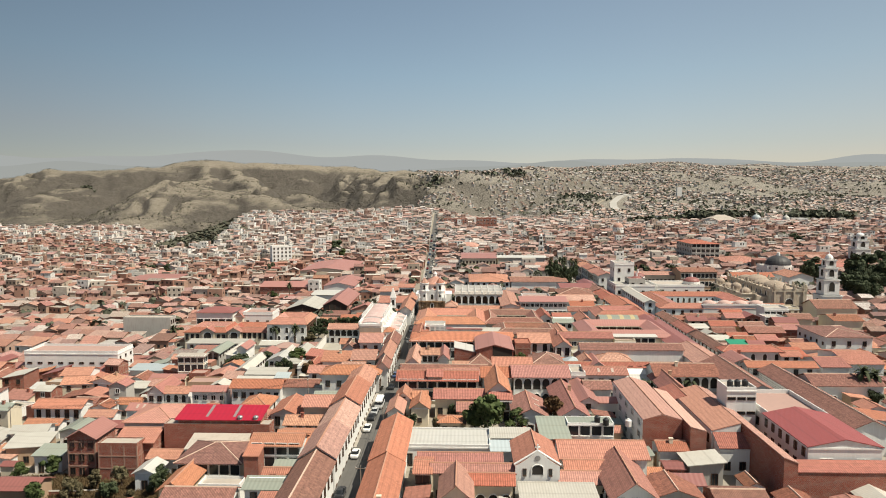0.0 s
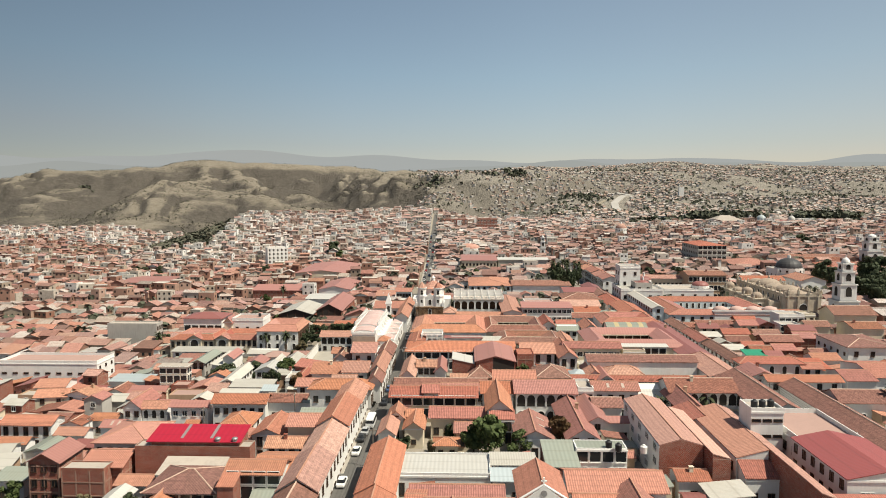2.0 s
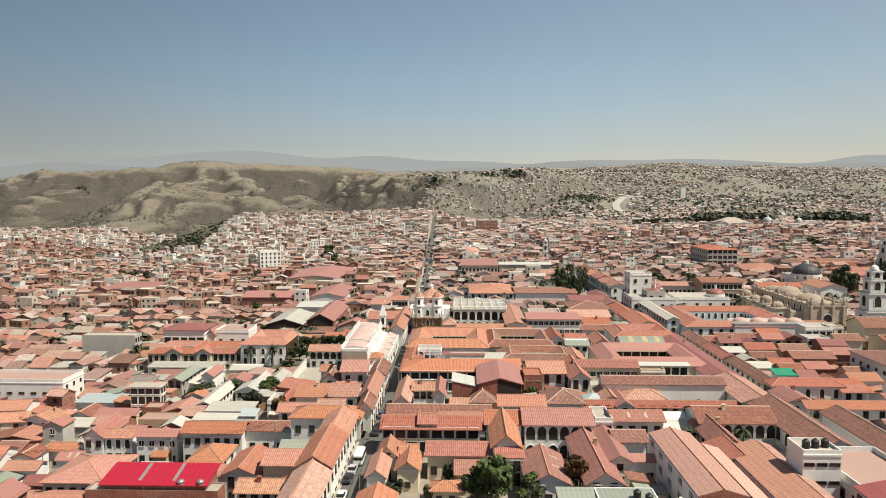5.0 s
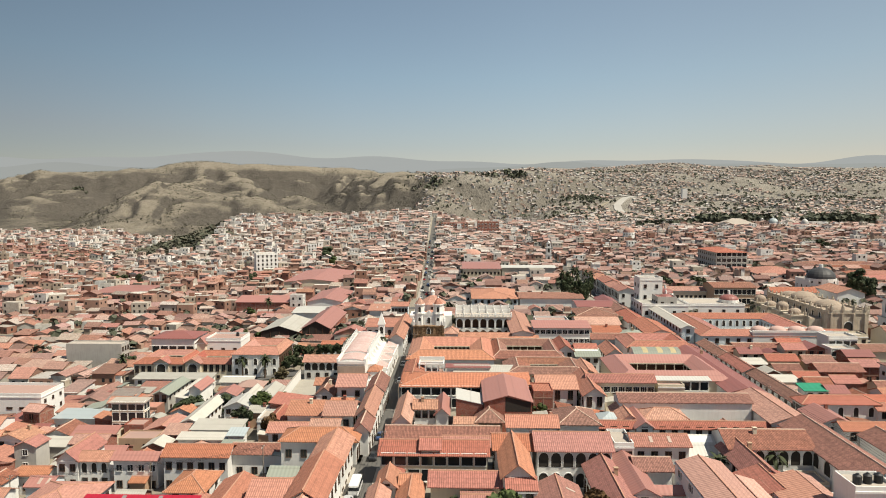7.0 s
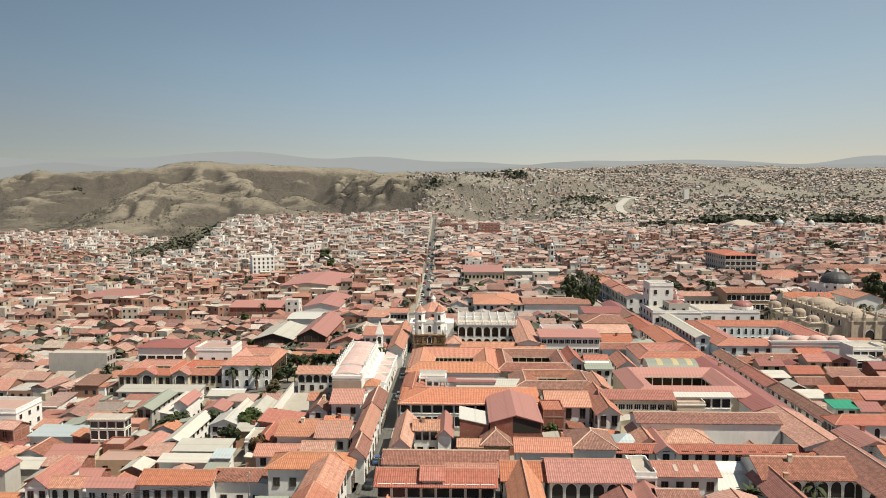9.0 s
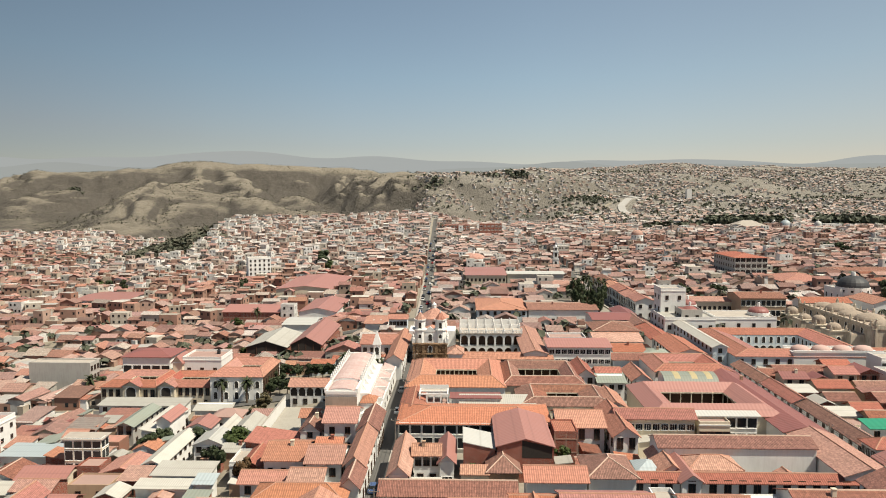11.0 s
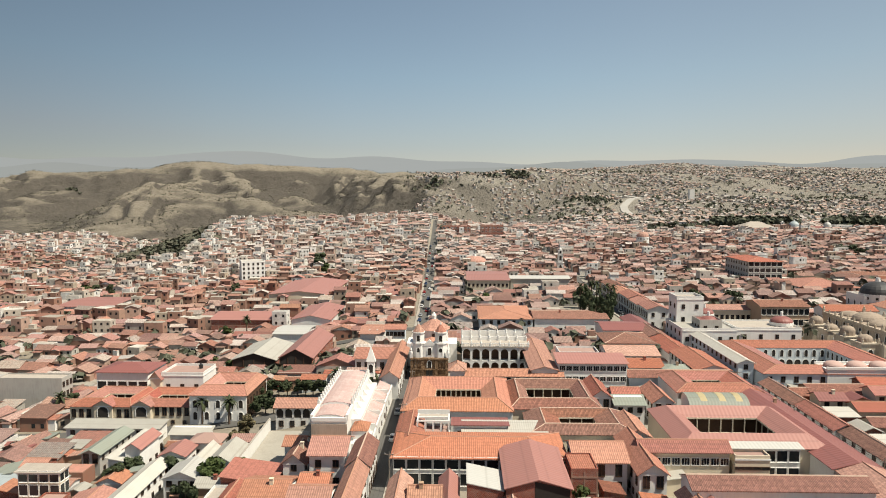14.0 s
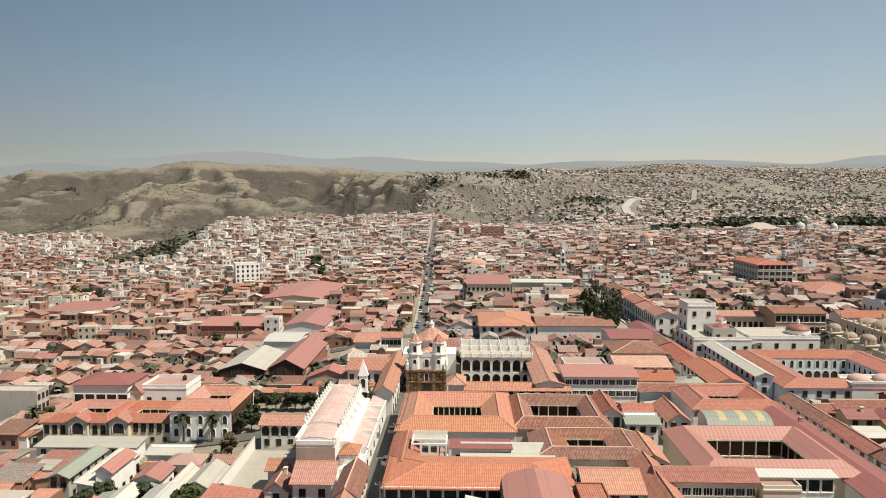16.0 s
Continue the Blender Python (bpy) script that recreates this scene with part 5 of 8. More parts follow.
def roof_terrace(x, y, w, d, z, h):
    """A white concrete frame on a flat roof: posts, beams, a narrow slab and a rail."""
    ob = thing("roof_terrace", x, y, z, TH, "white concrete frame of a roof terrace above the tiles", "terrace")
    p = Shape()
    p.box(-0.16, 0.16, -0.16, 0.16, 0, h)
    pm = p.mesh("post", [WALL["white"]])
    for i in range(5):
        for j in range(3):
            part("post", pm, None, ob, m=pose(-w / 2 + w * i / 4, -d / 2 + d * j / 2, 0))
    for j in range(3):
        b = Shape()
        b.box(-w / 2 - 0.2, w / 2 + 0.2, -d / 2 + d * j / 2 - 0.15, -d / 2 + d * j / 2 + 0.15, h, h + 0.35)
        part("beam", b, WALL["white"], ob)
    for i in (0, 4):
        b = Shape()
        b.box(-w / 2 + w * i / 4 - 0.15, -w / 2 + w * i / 4 + 0.15, -d / 2 + 0.15, -0.15, h, h + 0.33)
        b.box(-w / 2 + w * i / 4 - 0.15, -w / 2 + w * i / 4 + 0.15, 0.15, d / 2 - 0.15, h, h + 0.33)
        part("beam", b, WALL["white"], ob)
    sl = Shape()
    sl.box(-w / 2 - 0.2, w / 2 + 0.2, 0.16, d / 2 - 0.16, h + 0.02, h + 0.2)
    part("slab", sl, TILE["screed"], ob)
    rl = Shape()
    rl.box(-w / 2 - 0.2, w / 2 + 0.2, d / 2 - 0.1, d / 2 + 0.1, h + 0.36, h + 1.2)
    part("parapet", rl, WALL["white"], ob)
    return ob


roof_terrace(-2.6, 247.6, 7.0, 5.0, 5.25, 2.6)
house(-7.6, 247, 5.4, 17, 6.2, "gy", 1.0, "white", "red")
house(13.3, 245.5, 18.1, 8.1, 5.3, "sf", 1.2, "white", "tin")
house(8, 249.5, 12, 7, 6.0, "sb", 0.8, "white", "maroon")
quadrangle(31, 251.5, 24, 15.5, 5.5, 8.5, 6.5, 0, 0.6, 1.6, "cream", "brown", arches=3)
house(42.0, 247.6, 5.5, 13.1, 6.0, "gy", 1.5, "white", "pale")
house(20.4, 200.7, 10.8, 6.2, 6.0, "gx", 1.5, "white", "orange", open_={"f": "s5"})
house(31.0, 204.1, 8.6, 10.2, 6.0, "h", 2.1, "white", "brown", open_={"f": "s3"})
# glass pyramid skylight, built as a small house with a blue sheet roof
house(39.3, 207.0, 3.9, 4.7, 5.0, "h", 1.1, "white", "blue")
house(43.3, 208.4, 4.2, 10.5, 5.5, "gy", 1.4, "white", "pale")
house(45.5, 204.8, 3.5, 12.4, 5.5, "gy", 1.2, "white", "pink")
house(57.7, 201.1, 45.9, 3.6, 5.0, "gx", 0.9, "white", "red")
house(51.5, 206.3, 9.5, 6.0, 5.8, "h", 1.6, "white", "pale", clutter=0)
house(58.2, 212.6, 31.0, 6.6, 7.7, "gx", 1.3, "white", "brown", over=0.35, open_={"b": "w6"}, clutter=0)
# north of the second crossing
house(20.1, 294.3, 28.3, 6.1, 6.0, "gx", 1.2, "white", "pale")
house(3.9, 295.2, 4.3, 7.4, 7.5, "h", 1.5, "white", "pale", open_={"f": "r1"})
house(29.7, 311.9, 7.4, 39.8, 7.5, "gy", 1.0, "white", "pale")
house(43.3, 296.6, 19.6, 8.7, 9.3, "sf", 1.0, "white", "pink", open_={"f": "l10 l10 l10"})
house(41.5, 307.4, 12.2, 8.2, 9.5, "f", 0.7, "white", "pinkscreed")
house(68.5, 294.5, 29.1, 5.4, 5.5, "gx", 1.3, "blue", "brown", open_={"f": "w8"})
house(69.9, 300.9, 7.3, 7.2, 6.0, "h", 1.0, "white", "green")
house(79.9, 307.9, 10.0, 24.9, 6.5, "gy", 1.6, "white", "red")
house(62.0, 323.8, 16.4, 15.1, 6.0, "gx", 1.6, "white", "pale")
house(61.6, 306.3, 10.0, 10.9, 6.0, "gx", 1.4, "white", "red")
house(69.7, 364.2, 16.4, 18.1, 6.5, "gx", 1.2, "white", "maroon")
house(65.4, 341.5, 16.8, 17.3, 6.5, "h", 2.0, "white", "brown")
house(26.7, 396.3, 22.0, 32.8, 6.5, "h", 1.8, "blue", "orange", open_={"f": "w7 w7"})
house(53.6, 390.4, 30.5, 21.2, 6.5, "gx", 1.4, "white", "brown", open_={"f": "w7"})
house(26.5, 510.1, 24.0, 44.5, 9.0, "gx", 1.0, "cream", "pink", open_={"f": "w10 w10"})
house(57.8, 510.1, 34.7, 14.4, 8.0, "gx", 1.0, "grey", "white", open_={"f": "w8"})
quadrangle(115, 311, 45, 43, 7.0, 24, 25, 0.5, -0.5, 1.5, "blue", "red", cloister=9, label="university building round an arcaded court with red tiled roof", open_={"f": "w12 d12"})
house(90.0, 319, 4.6, 46, 8.6, "gy", 1.0, "blue", "tin", open_={"l": "w12 w12 w12", "f": "w1 w1 w1"})
house(93.0, 358, 10, 10, 19.0, "f", 0.9, "white", "screed", open_={"f": "w2 w2 w1 w2", "l": "w2 w2 w2 w2"}, name="corner_tower", category="tower", label="tall white square tower at a street corner")
house(94.9, 348.0, 19.4, 19.7, 10.0, "f", 0.6, "white", "tin", open_={"f": "w5 w5", "l": "w4 w4 w4"})
house(119.3, 352.7, 23.5, 16.1, 9.0, "f", 0.6, "white", "screed", open_={"f": "w4 w4"})
house(118.0, 388.7, 26.1, 14.0, 10.0, "gx", 1.0, "cream", "pale", open_={"f": "d12 d12"})
house(138.0, 378.7, 19.2, 15.5, 13.0, "gx", 1.5, "adobe", "brown", open_={"f": "g9 g9 g9"})
house(192, 522, 20, 36, 18.0, "h", 1.8, "grey", "red", open_={"f": "g6 g6 g6 g6", "l": "w9 w9 w9 w9"}, label="long grey office block with rows of windows")
# block west of the street, beyond the first crossing
house(-40.3, 284.2, 12.2, 6.2, -0.0, "gx", 1.5, "white", "orange", open_={"f": "a5 w4"})
house(-24.3, 238.7, 7.3, 10.4, 4.9, "gx", 2.0, "white", "orange", open_={"f": "w2 w2"})
house(-16.7, 230.7, 4.1, 13.1, 6.5, "gy", 1.6, "white", "brown", open_={"r": "w5 d5"})
house(-32.2, 242.4, 4.6, 8.7, 1.4, "gy", 1.8, "white", "brown")
house(-34.7, 252.6, 4.3, 5.4, 0.8, "gx", 1.2, "white", "orange")
house(-33.6, 222.1, 8.2, 11.6, 2.6, "gx", 1.8, "white", "orange")
house(-23.9, 213.6, 6.8, 9.6, 5.0, "gx", 1.8, "white", "orange")
house(-17.1, 213.4, 3.5, 18.2, 6.5, "gy", 1.6, "white", "orange", open_={"r": "w4 d4"})
house(-17.1, 200.0, 3.1, 9.0, 6.0, "gy", 1.5, "white", "brown", open_={"r": "w2 d2"})
house(-25.6, 194.7, 16.0, 7.0, 5.1, "h", 1.7, "white", "orange", open_={"f": "w5 w5", "r": "b3 d3"})
house(-41.6, 202.4, 10.1, 5.4, -0.8, "gx", 1.3, "white", "brown", open_={"f": "d3"})
house(-53.8, 200.1, 14.2, 6.1, -0.4, "gx", 1.5, "white", "orange", open_={"f": "w6 w6"})
house(-68.4, 202.1, 10.1, 3.9, -2.3, "gx", 1.0, "white", "pink", open_={"f": "p4 w4"})
house(-79.5, 206.0, 6.9, 4.6, -3.9, "gx", 1.2, "white", "pale", open_={"f": "r3 w3"})
house(-85.5, 209.5, 4.9, 11.9, -3.8, "gy", 2.0, "white", "red", open_={"f": "w2 w2"})
house(-35.7, 211.2, 9.7, 5.9, 1.1, "gx", 1.3, "white", "orange")
house(-26.7, 207.2, 6.2, 6.2, 3.3, "gx", 1.2, "white", "pale")
house(-42.3, 226.8, 3.4, 9.8, -0.7, "gy", 1.0, "brick", "red")
house(-87.1, 269.3, 4.5, 16.9, -5.4, "gy", 1.0, "grey", "green")
house(-75.6, 263.5, 3.6, 10.6, -3.0, "gy", 1.2, "white", "pink", open_={"r": "w3"})
house(-67.7, 275.6, 10.2, 3.2, -5.3, "sf", 1.2, "white", "tin")
house(-61.0, 269.2, 7.7, 5.8, -4.5, "h", 1.4, "white", "pinkscreed")
house(-51.5, 254.6, 5.3, 11.5, -2.7, "gy", 1.5, "white", "tin")
house(-57.2, 255.4, 3.5, 10.0, -3.5, "gy", 1.5, "white", "tin")
house(-66.1, 262.0, 6.0, 7.5, -4.9, "gy", 1.2, "white", "pink")
house(-78.4, 266.7, 4.7, 20.0, -5.8, "sr", 1.0, "white", "tin")
house(-67.1, 241.7, 4.3, 21.3, -4.2, "gy", 1.0, "white", "tin")
house(-57.1, 244.2, 7.8, 8.3, -3.0, "gy", 1.6, "white", "white")
house(-57.9, 225.9, 12.2, 5.6, -3.6, "sf", 0.8, "white", "tin")
house(-59.9, 219.8, 11.8, 3.1, -4.4, "sf", 0.6, "white", "tin")
house(-51.1, 219.2, 3.6, 3.1, -3.2, "sf", 0.8, "white", "blue")
house(-44.9, 228.2, 5.1, 7.9, -1.6, "f", 0.6, "white", "screed")
quadrangle(-102.1, 305.5, 18.2, 18, -4.6, 9.6, 6.5, 1, 1.0, 1.6, "cream", "red", arches=4, label="long low palace wing with arched portal and red tiled roof", open_={"f": "d8 s5"})
quadrangle(-84.1, 305, 17.8, 17, -4.6, 9.6, 6, 0, 0.5, 1.6, "cream", "red", arches=4, label="long low palace wing with arched portal and red tiled roof", open_={"f": "d8 s5"})
house(-101, 298, 5.4, 5.0, -4.0, "gy", 1.5, "cream", "red", open_={"f": "a1 d1"}, name="gatehouse", category="gatehouse", label="gabled cream gatehouse with wide arched portal", clutter=0)
house(-89.5, 297.6, 5.4, 5.0, -4.0, "gy", 1.5, "cream", "red", open_={"f": "a1 d1"}, name="gatehouse", category="gatehouse", label="gabled cream gatehouse with wide arched portal", clutter=0)
quadrangle(-66.5, 305.5, 17, 21, -0.8, 7, 6, 1, 1.5, 2.0, "white", "orange", arches=3, levels=2, label="two-storey white palace with arched windows and orange roof", open_={"f": "r5 r5", "r": "w7 w7"})
house(-104.5, 323.2, 16.9, 13.7, 0.6, "h", 1.6, "white", "maroon", open_={"f": "g5 d3"})
house(-84.1, 319.7, 13.7, 11.7, 0.3, "f", 0.8, "white", "pinkscreed", open_={"f": "d3 w4", "r": "w2"})
house(-92.3, 316.5, 3.2, 7.8, -0.3, "gy", 2.0, "cream", "pink", open_={"f": "a1"})
house(-137.6, 323.6, 22.3, 6.4, -3.0, "f", 0.5, "grey", "screed", open_={"r": "w3 w3 w3"})
house(-42.5, 318.6, 7.4, 4.6, -1.7, "gx", 0.8, "blue", "red", open_={"f": "w3"})
house(-51.7, 355.7, 11.6, 39.7, 0.7, "gy", 3.0, "brick", "pink", skin="open")
house(-70.7, 364.5, 16.2, 28.3, -3.6, "gy", 2.5, "brick", "tin", skin="open")
house(-99.6, 445.4, 29.3, 25.0, -3.7, "gx", 2.0, "brick", "pink")
house(-62.8, 443.4, 18.6, 40.7, -1.8, "gy", 2.0, "white", "pink")
house(-67.3, 405.6, 14.5, 19.8, -3.2, "gx", 1.0, "white", "white", open_={"f": "w5"})
house(-22.3, 322.4, 12.5, 14.6, 5.4, "gx", 1.8, "white", "orange")
house(-14.9, 308.9, 4.6, 41.7, 6.5, "gy", 1.6, "white", "orange", open_={"r": "w8 d8"})
house(-84.7, 539.2, 36.7, 67.0, -1.8, "gy", 2.0, "cream", "pink")
house(-206.4, 509.9, 33.0, 36.4, -6.8, "gx", 1.0, "white", "pink", open_={"f": "l6 l6"})
house(-28.0, 373.4, 9.0, 19.0, 3.4, "gx", 1.4, "white", "orange", open_={"f": "w6"})
house(-18.5, 361.2, 7.4, 5.8, 6.5, "gx", 1.2, "blue", "orange", open_={"f": "w5 w5"})
house(-143, 614, 17, 13, 7.5, "f", 0.8, "white", "screed", turn=24, open_={"f": "w5 w5 w5 w5 w5 w5", "r": "w3 w3 w3 w3 w3 w3"}, label="tall white apartment block above the low houses", category="apartment block", name="apartment_block")
# block west of the street, near part
house(-21.7, 183, 6.2, 14, 6.3, "gy", 1.8, "white", "pale", clutter=0, open_={"r": "w4 d4"})
house(-22.2, 167, 6.2, 17, 6.9, "gy", 1.9, "white", "orange", clutter=0, open_={"r": "w5 d5"})
house(-22.7, 150, 6.2, 16, 6.3, "gy", 1.9, "white", "pale", clutter=0, open_={"r": "w5 d5"})
house(-23.1, 134, 6.2, 15, 6.7, "gy", 2.0, "white", "pale", clutter=0, open_={"r": "w4 d4"})
house(-23.8, 113, 6.2, 26, 6.1, "gy", 1.9, "white", "brown", clutter=0, open_={"r": "w8 d8"})
house(-30.7, 173.4, 7.4, 8.2, 2.8, "gx", 1.5, "cream", "orange", open_={"f": "w3"})
house(-39.3, 176.2, 6.9, 12.3, 0.4, "gy", 1.5, "white", "orange")
house(-49.9, 184.9, 7.3, 9.5, -1.0, "h", 1.8, "white", "orange")
house(-53.3, 165.4, 19.7, 6.5, 1.7, "sf", 1.4, "brick", "crimson", name="sports_hall", category="hall", label="brick sports hall with bright crimson sheet-metal roof")
house(-53.7, 163.7, 25.4, 4.0, 0.5, "f", 0.3, "brick", "screed", skin=False, clutter=0)
house(-75.2, 181.8, 12.6, 14.7, -3.0, "h", 2.0, "white", "orange")
house(-71.7, 163.2, 8.6, 10.1, -2.2, "gx", 1.6, "brick", "orange")
house(-74.3, 157.0, 9.1, 4.0, -1.7, "f", 0.3, "brick", "screed")
house(-84.1, 162.8, 6.6, 9.4, -1.2, "gy", 1.8, "brick", "pink", open_={"f": "w3 w3 w3"})
house(-34.4, 143.6, 10.2, 7.0, 3.7, "gx", 1.2, "white", "orange", open_={"f": "g4 g4 g4"}, clutter=0)
house(-38.4, 137.9, 3.0, 4.0, 2.9, "sf", 0.9, "brick", "orange", over=0.2, skin=False, clutter=0)
house(-48.8, 147.8, 13.4, 12.4, -0.6, "h", 2.0, "cream", "brown", open_={"f": "g6 g6"}, clutter=0)
house(-52.0, 157.2, 13.0, 6.0, -2.6, "sf", 1.5, "cream", "screed", over=0.3, clutter=0)
house(-52.5, 138.1, 5.1, 13.6, -1.9, "gy", 1.5, "cream", "orange", open_={"r": "w4"})
house(-32.0, 127.5, 9.9, 3.1, 0.5, "sf", 1.0, "white", "green")
house(-31.3, 132.7, 6.5, 3.1, 1.1, "gx", 0.8, "white", "orange")
house(-31.3, 149.5, 8.7, 10.7, 2.1, "gx", 1.4, "white", "orange")
house(-31.3, 162.1, 11.0, 5.8, 1.6, "gx", 1.2, "white", "pale")
house(-63.7, 157.4, 7.2, 5.0, -4.8, "gx", 1.0, "white", "pale")
house(-64.7, 149.7, 4.2, 5.8, -4.9, "gy", 1.0, "white", "white")
house(-43.9, 134.6, 8.3, 4.0, -2.0, "f", 0.6, "white", "screed")
house(-46.1, 128.7, 12.8, 4.9, -1.4, "gx", 1.1, "white", "brown")
house(-110.2, 198.3, 13.6, 6.6, -5.7, "gx", 1.5, "white", "orange", open_={"f": "d5 d5"})
house(-110.7, 189.9, 9.2, 4.1, -8.2, "gx", 0.9, "white", "orange")
house(-94.9, 165.2, 6.6, 4.7, -7.4, "sf", 1.0, "white", "green")
house(-98.3, 186.4, 6.6, 12.1, -7.6, "gy", 1.0, "white", "green")
house(-95.5, 191.7, 7.3, 4.7, -6.4, "gx", 1.0, "white", "orange", open_={"f": "w3"})
house(-93.0, 204.5, 6.6, 4.2, -6.8, "gx", 1.1, "white", "orange")
house(-137.0, 259.0, 35.0, 12.0, -3.6, "f", 0.9, "white", "pinkscreed", open_={"f": "n9 n9", "r": "s3 s3 s3"}, clutter=0)
house(-88.6, 242.9, 9.3, 3.5, -2.0, "sf", 0.3, "cream", "screed", open_={"f": "g4 g4 g4", "r": "g2 g2 g2"})
house(-106.2, 250.2, 13.0, 7.0, -8.4, "sf", 0.6, "white", "blue", clutter=0)
# east of the second street
house(95.7, 213.1, 17.9, 5.2, 7.0, "h", 1.3, "white", "red", open_={"f": "r5 w5", "l": "w3 w3"})
house(87.7, 202.9, 6.6, 9.5, 6.5, "gy", 1.4, "white", "pink", open_={"f": "l2 w2"})
house(96.4, 195.7, 19.0, 4.6, 6.5, "gx", 1.0, "white", "orange", open_={"f": "w5 w5"})
house(91.4, 232, 5.0, 30, 5.0, "gy", 1.2, "white", "brown", open_={"l": "w8 d8"}, clutter=0)
house(91.2, 257.0, 5.0, 19, 5.2, "gy", 1.2, "white", "red", open_={"l": "w5 d5"}, clutter=0)
house(91.6, 276.8, 5.0, 20, 5.2, "gy", 1.2, "white", "brown", open_={"l": "w5 d5"}, clutter=0)
house(99.4, 270.2, 6.6, 5.4, 6.0, "gx", 1.2, "cream", "maroon", open_={"f": "w2 w2"})
house(106.8, 281.0, 15.2, 8.4, 5.0, "gx", 1.3, "adobe", "brown", open_={"f": "d4"})
house(96.6, 279.6, 4.4, 6.2, 4.6, "gx", 1.1, "brick", "brown")
house(119.4, 284.6, 7.4, 5.6, 6.0, "gx", 1.2, "brick", "red", open_={"f": "w3"})
house(107.2, 264.8, 9.0, 6.2, 5.0, "gx", 1.3, "cream", "red", open_={"f": "w3"})
house(97.4, 260.6, 5.6, 4.6, 4.6, "sf", 0.8, "brick", "tin")
house(108.3, 272.6, 5.4, 4.6, 4.8, "gy", 1.1, "adobe", "maroon")
house(115.2, 273.4, 6.4, 6.2, 6.6, "gx", 1.3, "cream", "red", open_={"f": "w2 w2"})
house(122.6, 275.0, 5.8, 7.2, 6.4, "gy", 1.2, "brick", "maroon", open_={"f": "w2 w2"})
house(118.4, 264.4, 8.6, 5.6, 4.8, "gx", 1.2, "adobe", "brown", open_={"f": "w3"})
house(116.6, 250.0, 12.4, 7.4, 5.6, "gx", 1.4, "brick", "brown", open_={"f": "w4"})
house(117.0, 257.4, 9.4, 5.0, 4.6, "sf", 0.8, "adobe", "brown")
house(103.8, 254.2, 7.4, 5.4, 4.6, "gx", 1.2, "cream", "brown", open_={"f": "w2"})
house(97.8, 251.6, 4.6, 5.4, 4.2, "gy", 1.0, "brick", "tin")
house(105.6, 246.4, 6.4, 4.8, 4.4, "gx", 1.1, "cream", "red")
house(98.2, 242.6, 6.2, 4.4, 4.0, "sf", 0.8, "cream", "tin")
house(104.8, 238.8, 6.2, 5.2, 4.6, "gx", 1.2, "adobe", "brown", open_={"f": "w2"})
house(104.6, 229.6, 4.6, 6.0, 5.0, "gx", 1.2, "white", "maroon", open_={"f": "w2"})
house(112.4, 239.4, 6.4, 6.4, 5.0, "gx", 1.2, "brick", "red")
house(106.6, 211.0, 5.5, 4.3, 6.0, "gx", 1.0, "white", "red", open_={"f": "w2 w2"})
house(131.4, 274.6, 7.6, 6.4, 6.0, "f", 0.7, "white", "screed", open_={"f": "g3 g3"}, clutter=0)
house(135.4, 282.4, 9.6, 7.8, 8.4, "f", 0.7, "white", "screed", open_={"f": "g4 g4"}, clutter=0)
house(129.6, 292.6, 9.0, 6.4, 6.4, "f", 0.7, "white", "screed", open_={"f": "w3"}, clutter=0)
house(145.0, 290.8, 8.4, 6.8, 7.2, "f", 0.6, "cream", "screed", open_={"f": "w3 w3"}, clutter=0)
house(131.6, 265.6, 8.0, 6.4, 6.2, "gx", 1.3, "brick", "maroon", open_={"f": "w3"})
house(140.6, 272.2, 8.4, 7.0, 6.4, "gx", 1.4, "cream", "brown", open_={"f": "w3"})
house(142.0, 301.4, 14.0, 6.0, 5.6, "gx", 1.4, "adobe", "red", open_={"f": "w5"})
house(128.0, 255.4, 8.0, 7.4, 5.6, "gx", 1.3, "brick", "red", open_={"f": "w3"})
house(135.0, 236.7, 15.1, 19.8, 8.0, "h", 1.2, "white", "brown", open_={"f": "w3 w3", "l": "s5 w5"})
house(161.5, 287, 16, 12, 8.5, "gx", 2.5, "cream", "brown", open_={"f": "w4"})
house(154.7, 267, 10.6, 12, 7.0, "gx", 1.4, "cream", "brown", open_={"f": "w4"})
house(114.0, 203.2, 7.6, 11.4, 5.5, "gx", 1.5, "white", "red", open_={"f": "w3"})
house(123.8, 207.9, 9.8, 18.3, 6.0, "gx", 1.6, "white", "red", open_={"f": "w4"})
house(98.9, 229.6, 5.4, 4.0, 5.2, "sf", 0.8, "white", "tarp")
house(105.4, 180.9, 17.8, 9.0, 6.0, "gx", 1.8, "white", "brown", open_={"f": "r5"})
house(92.0, 168, 7, 48, 6.0, "gy", 1.6, "white", "brown", open_={"l": "w10"})
house(-104.0, 171.5, 9.0, 7.0, -7.2, "sf", 1.0, "adobe", "tin", turn=12, clutter=0)
house(-108.5, 180.0, 8.5, 6.0, -6.6, "gx", 1.0, "white", "tin", turn=10, clutter=0)
house(-115.5, 166.0, 9.0, 8.0, -8.0, "sf", 1.0, "brick", "green", turn=12, clutter=0)
house(-117.0, 176.5, 7.0, 7.0, -7.4, "gy", 1.0, "white", "tin", turn=10, clutter=0)
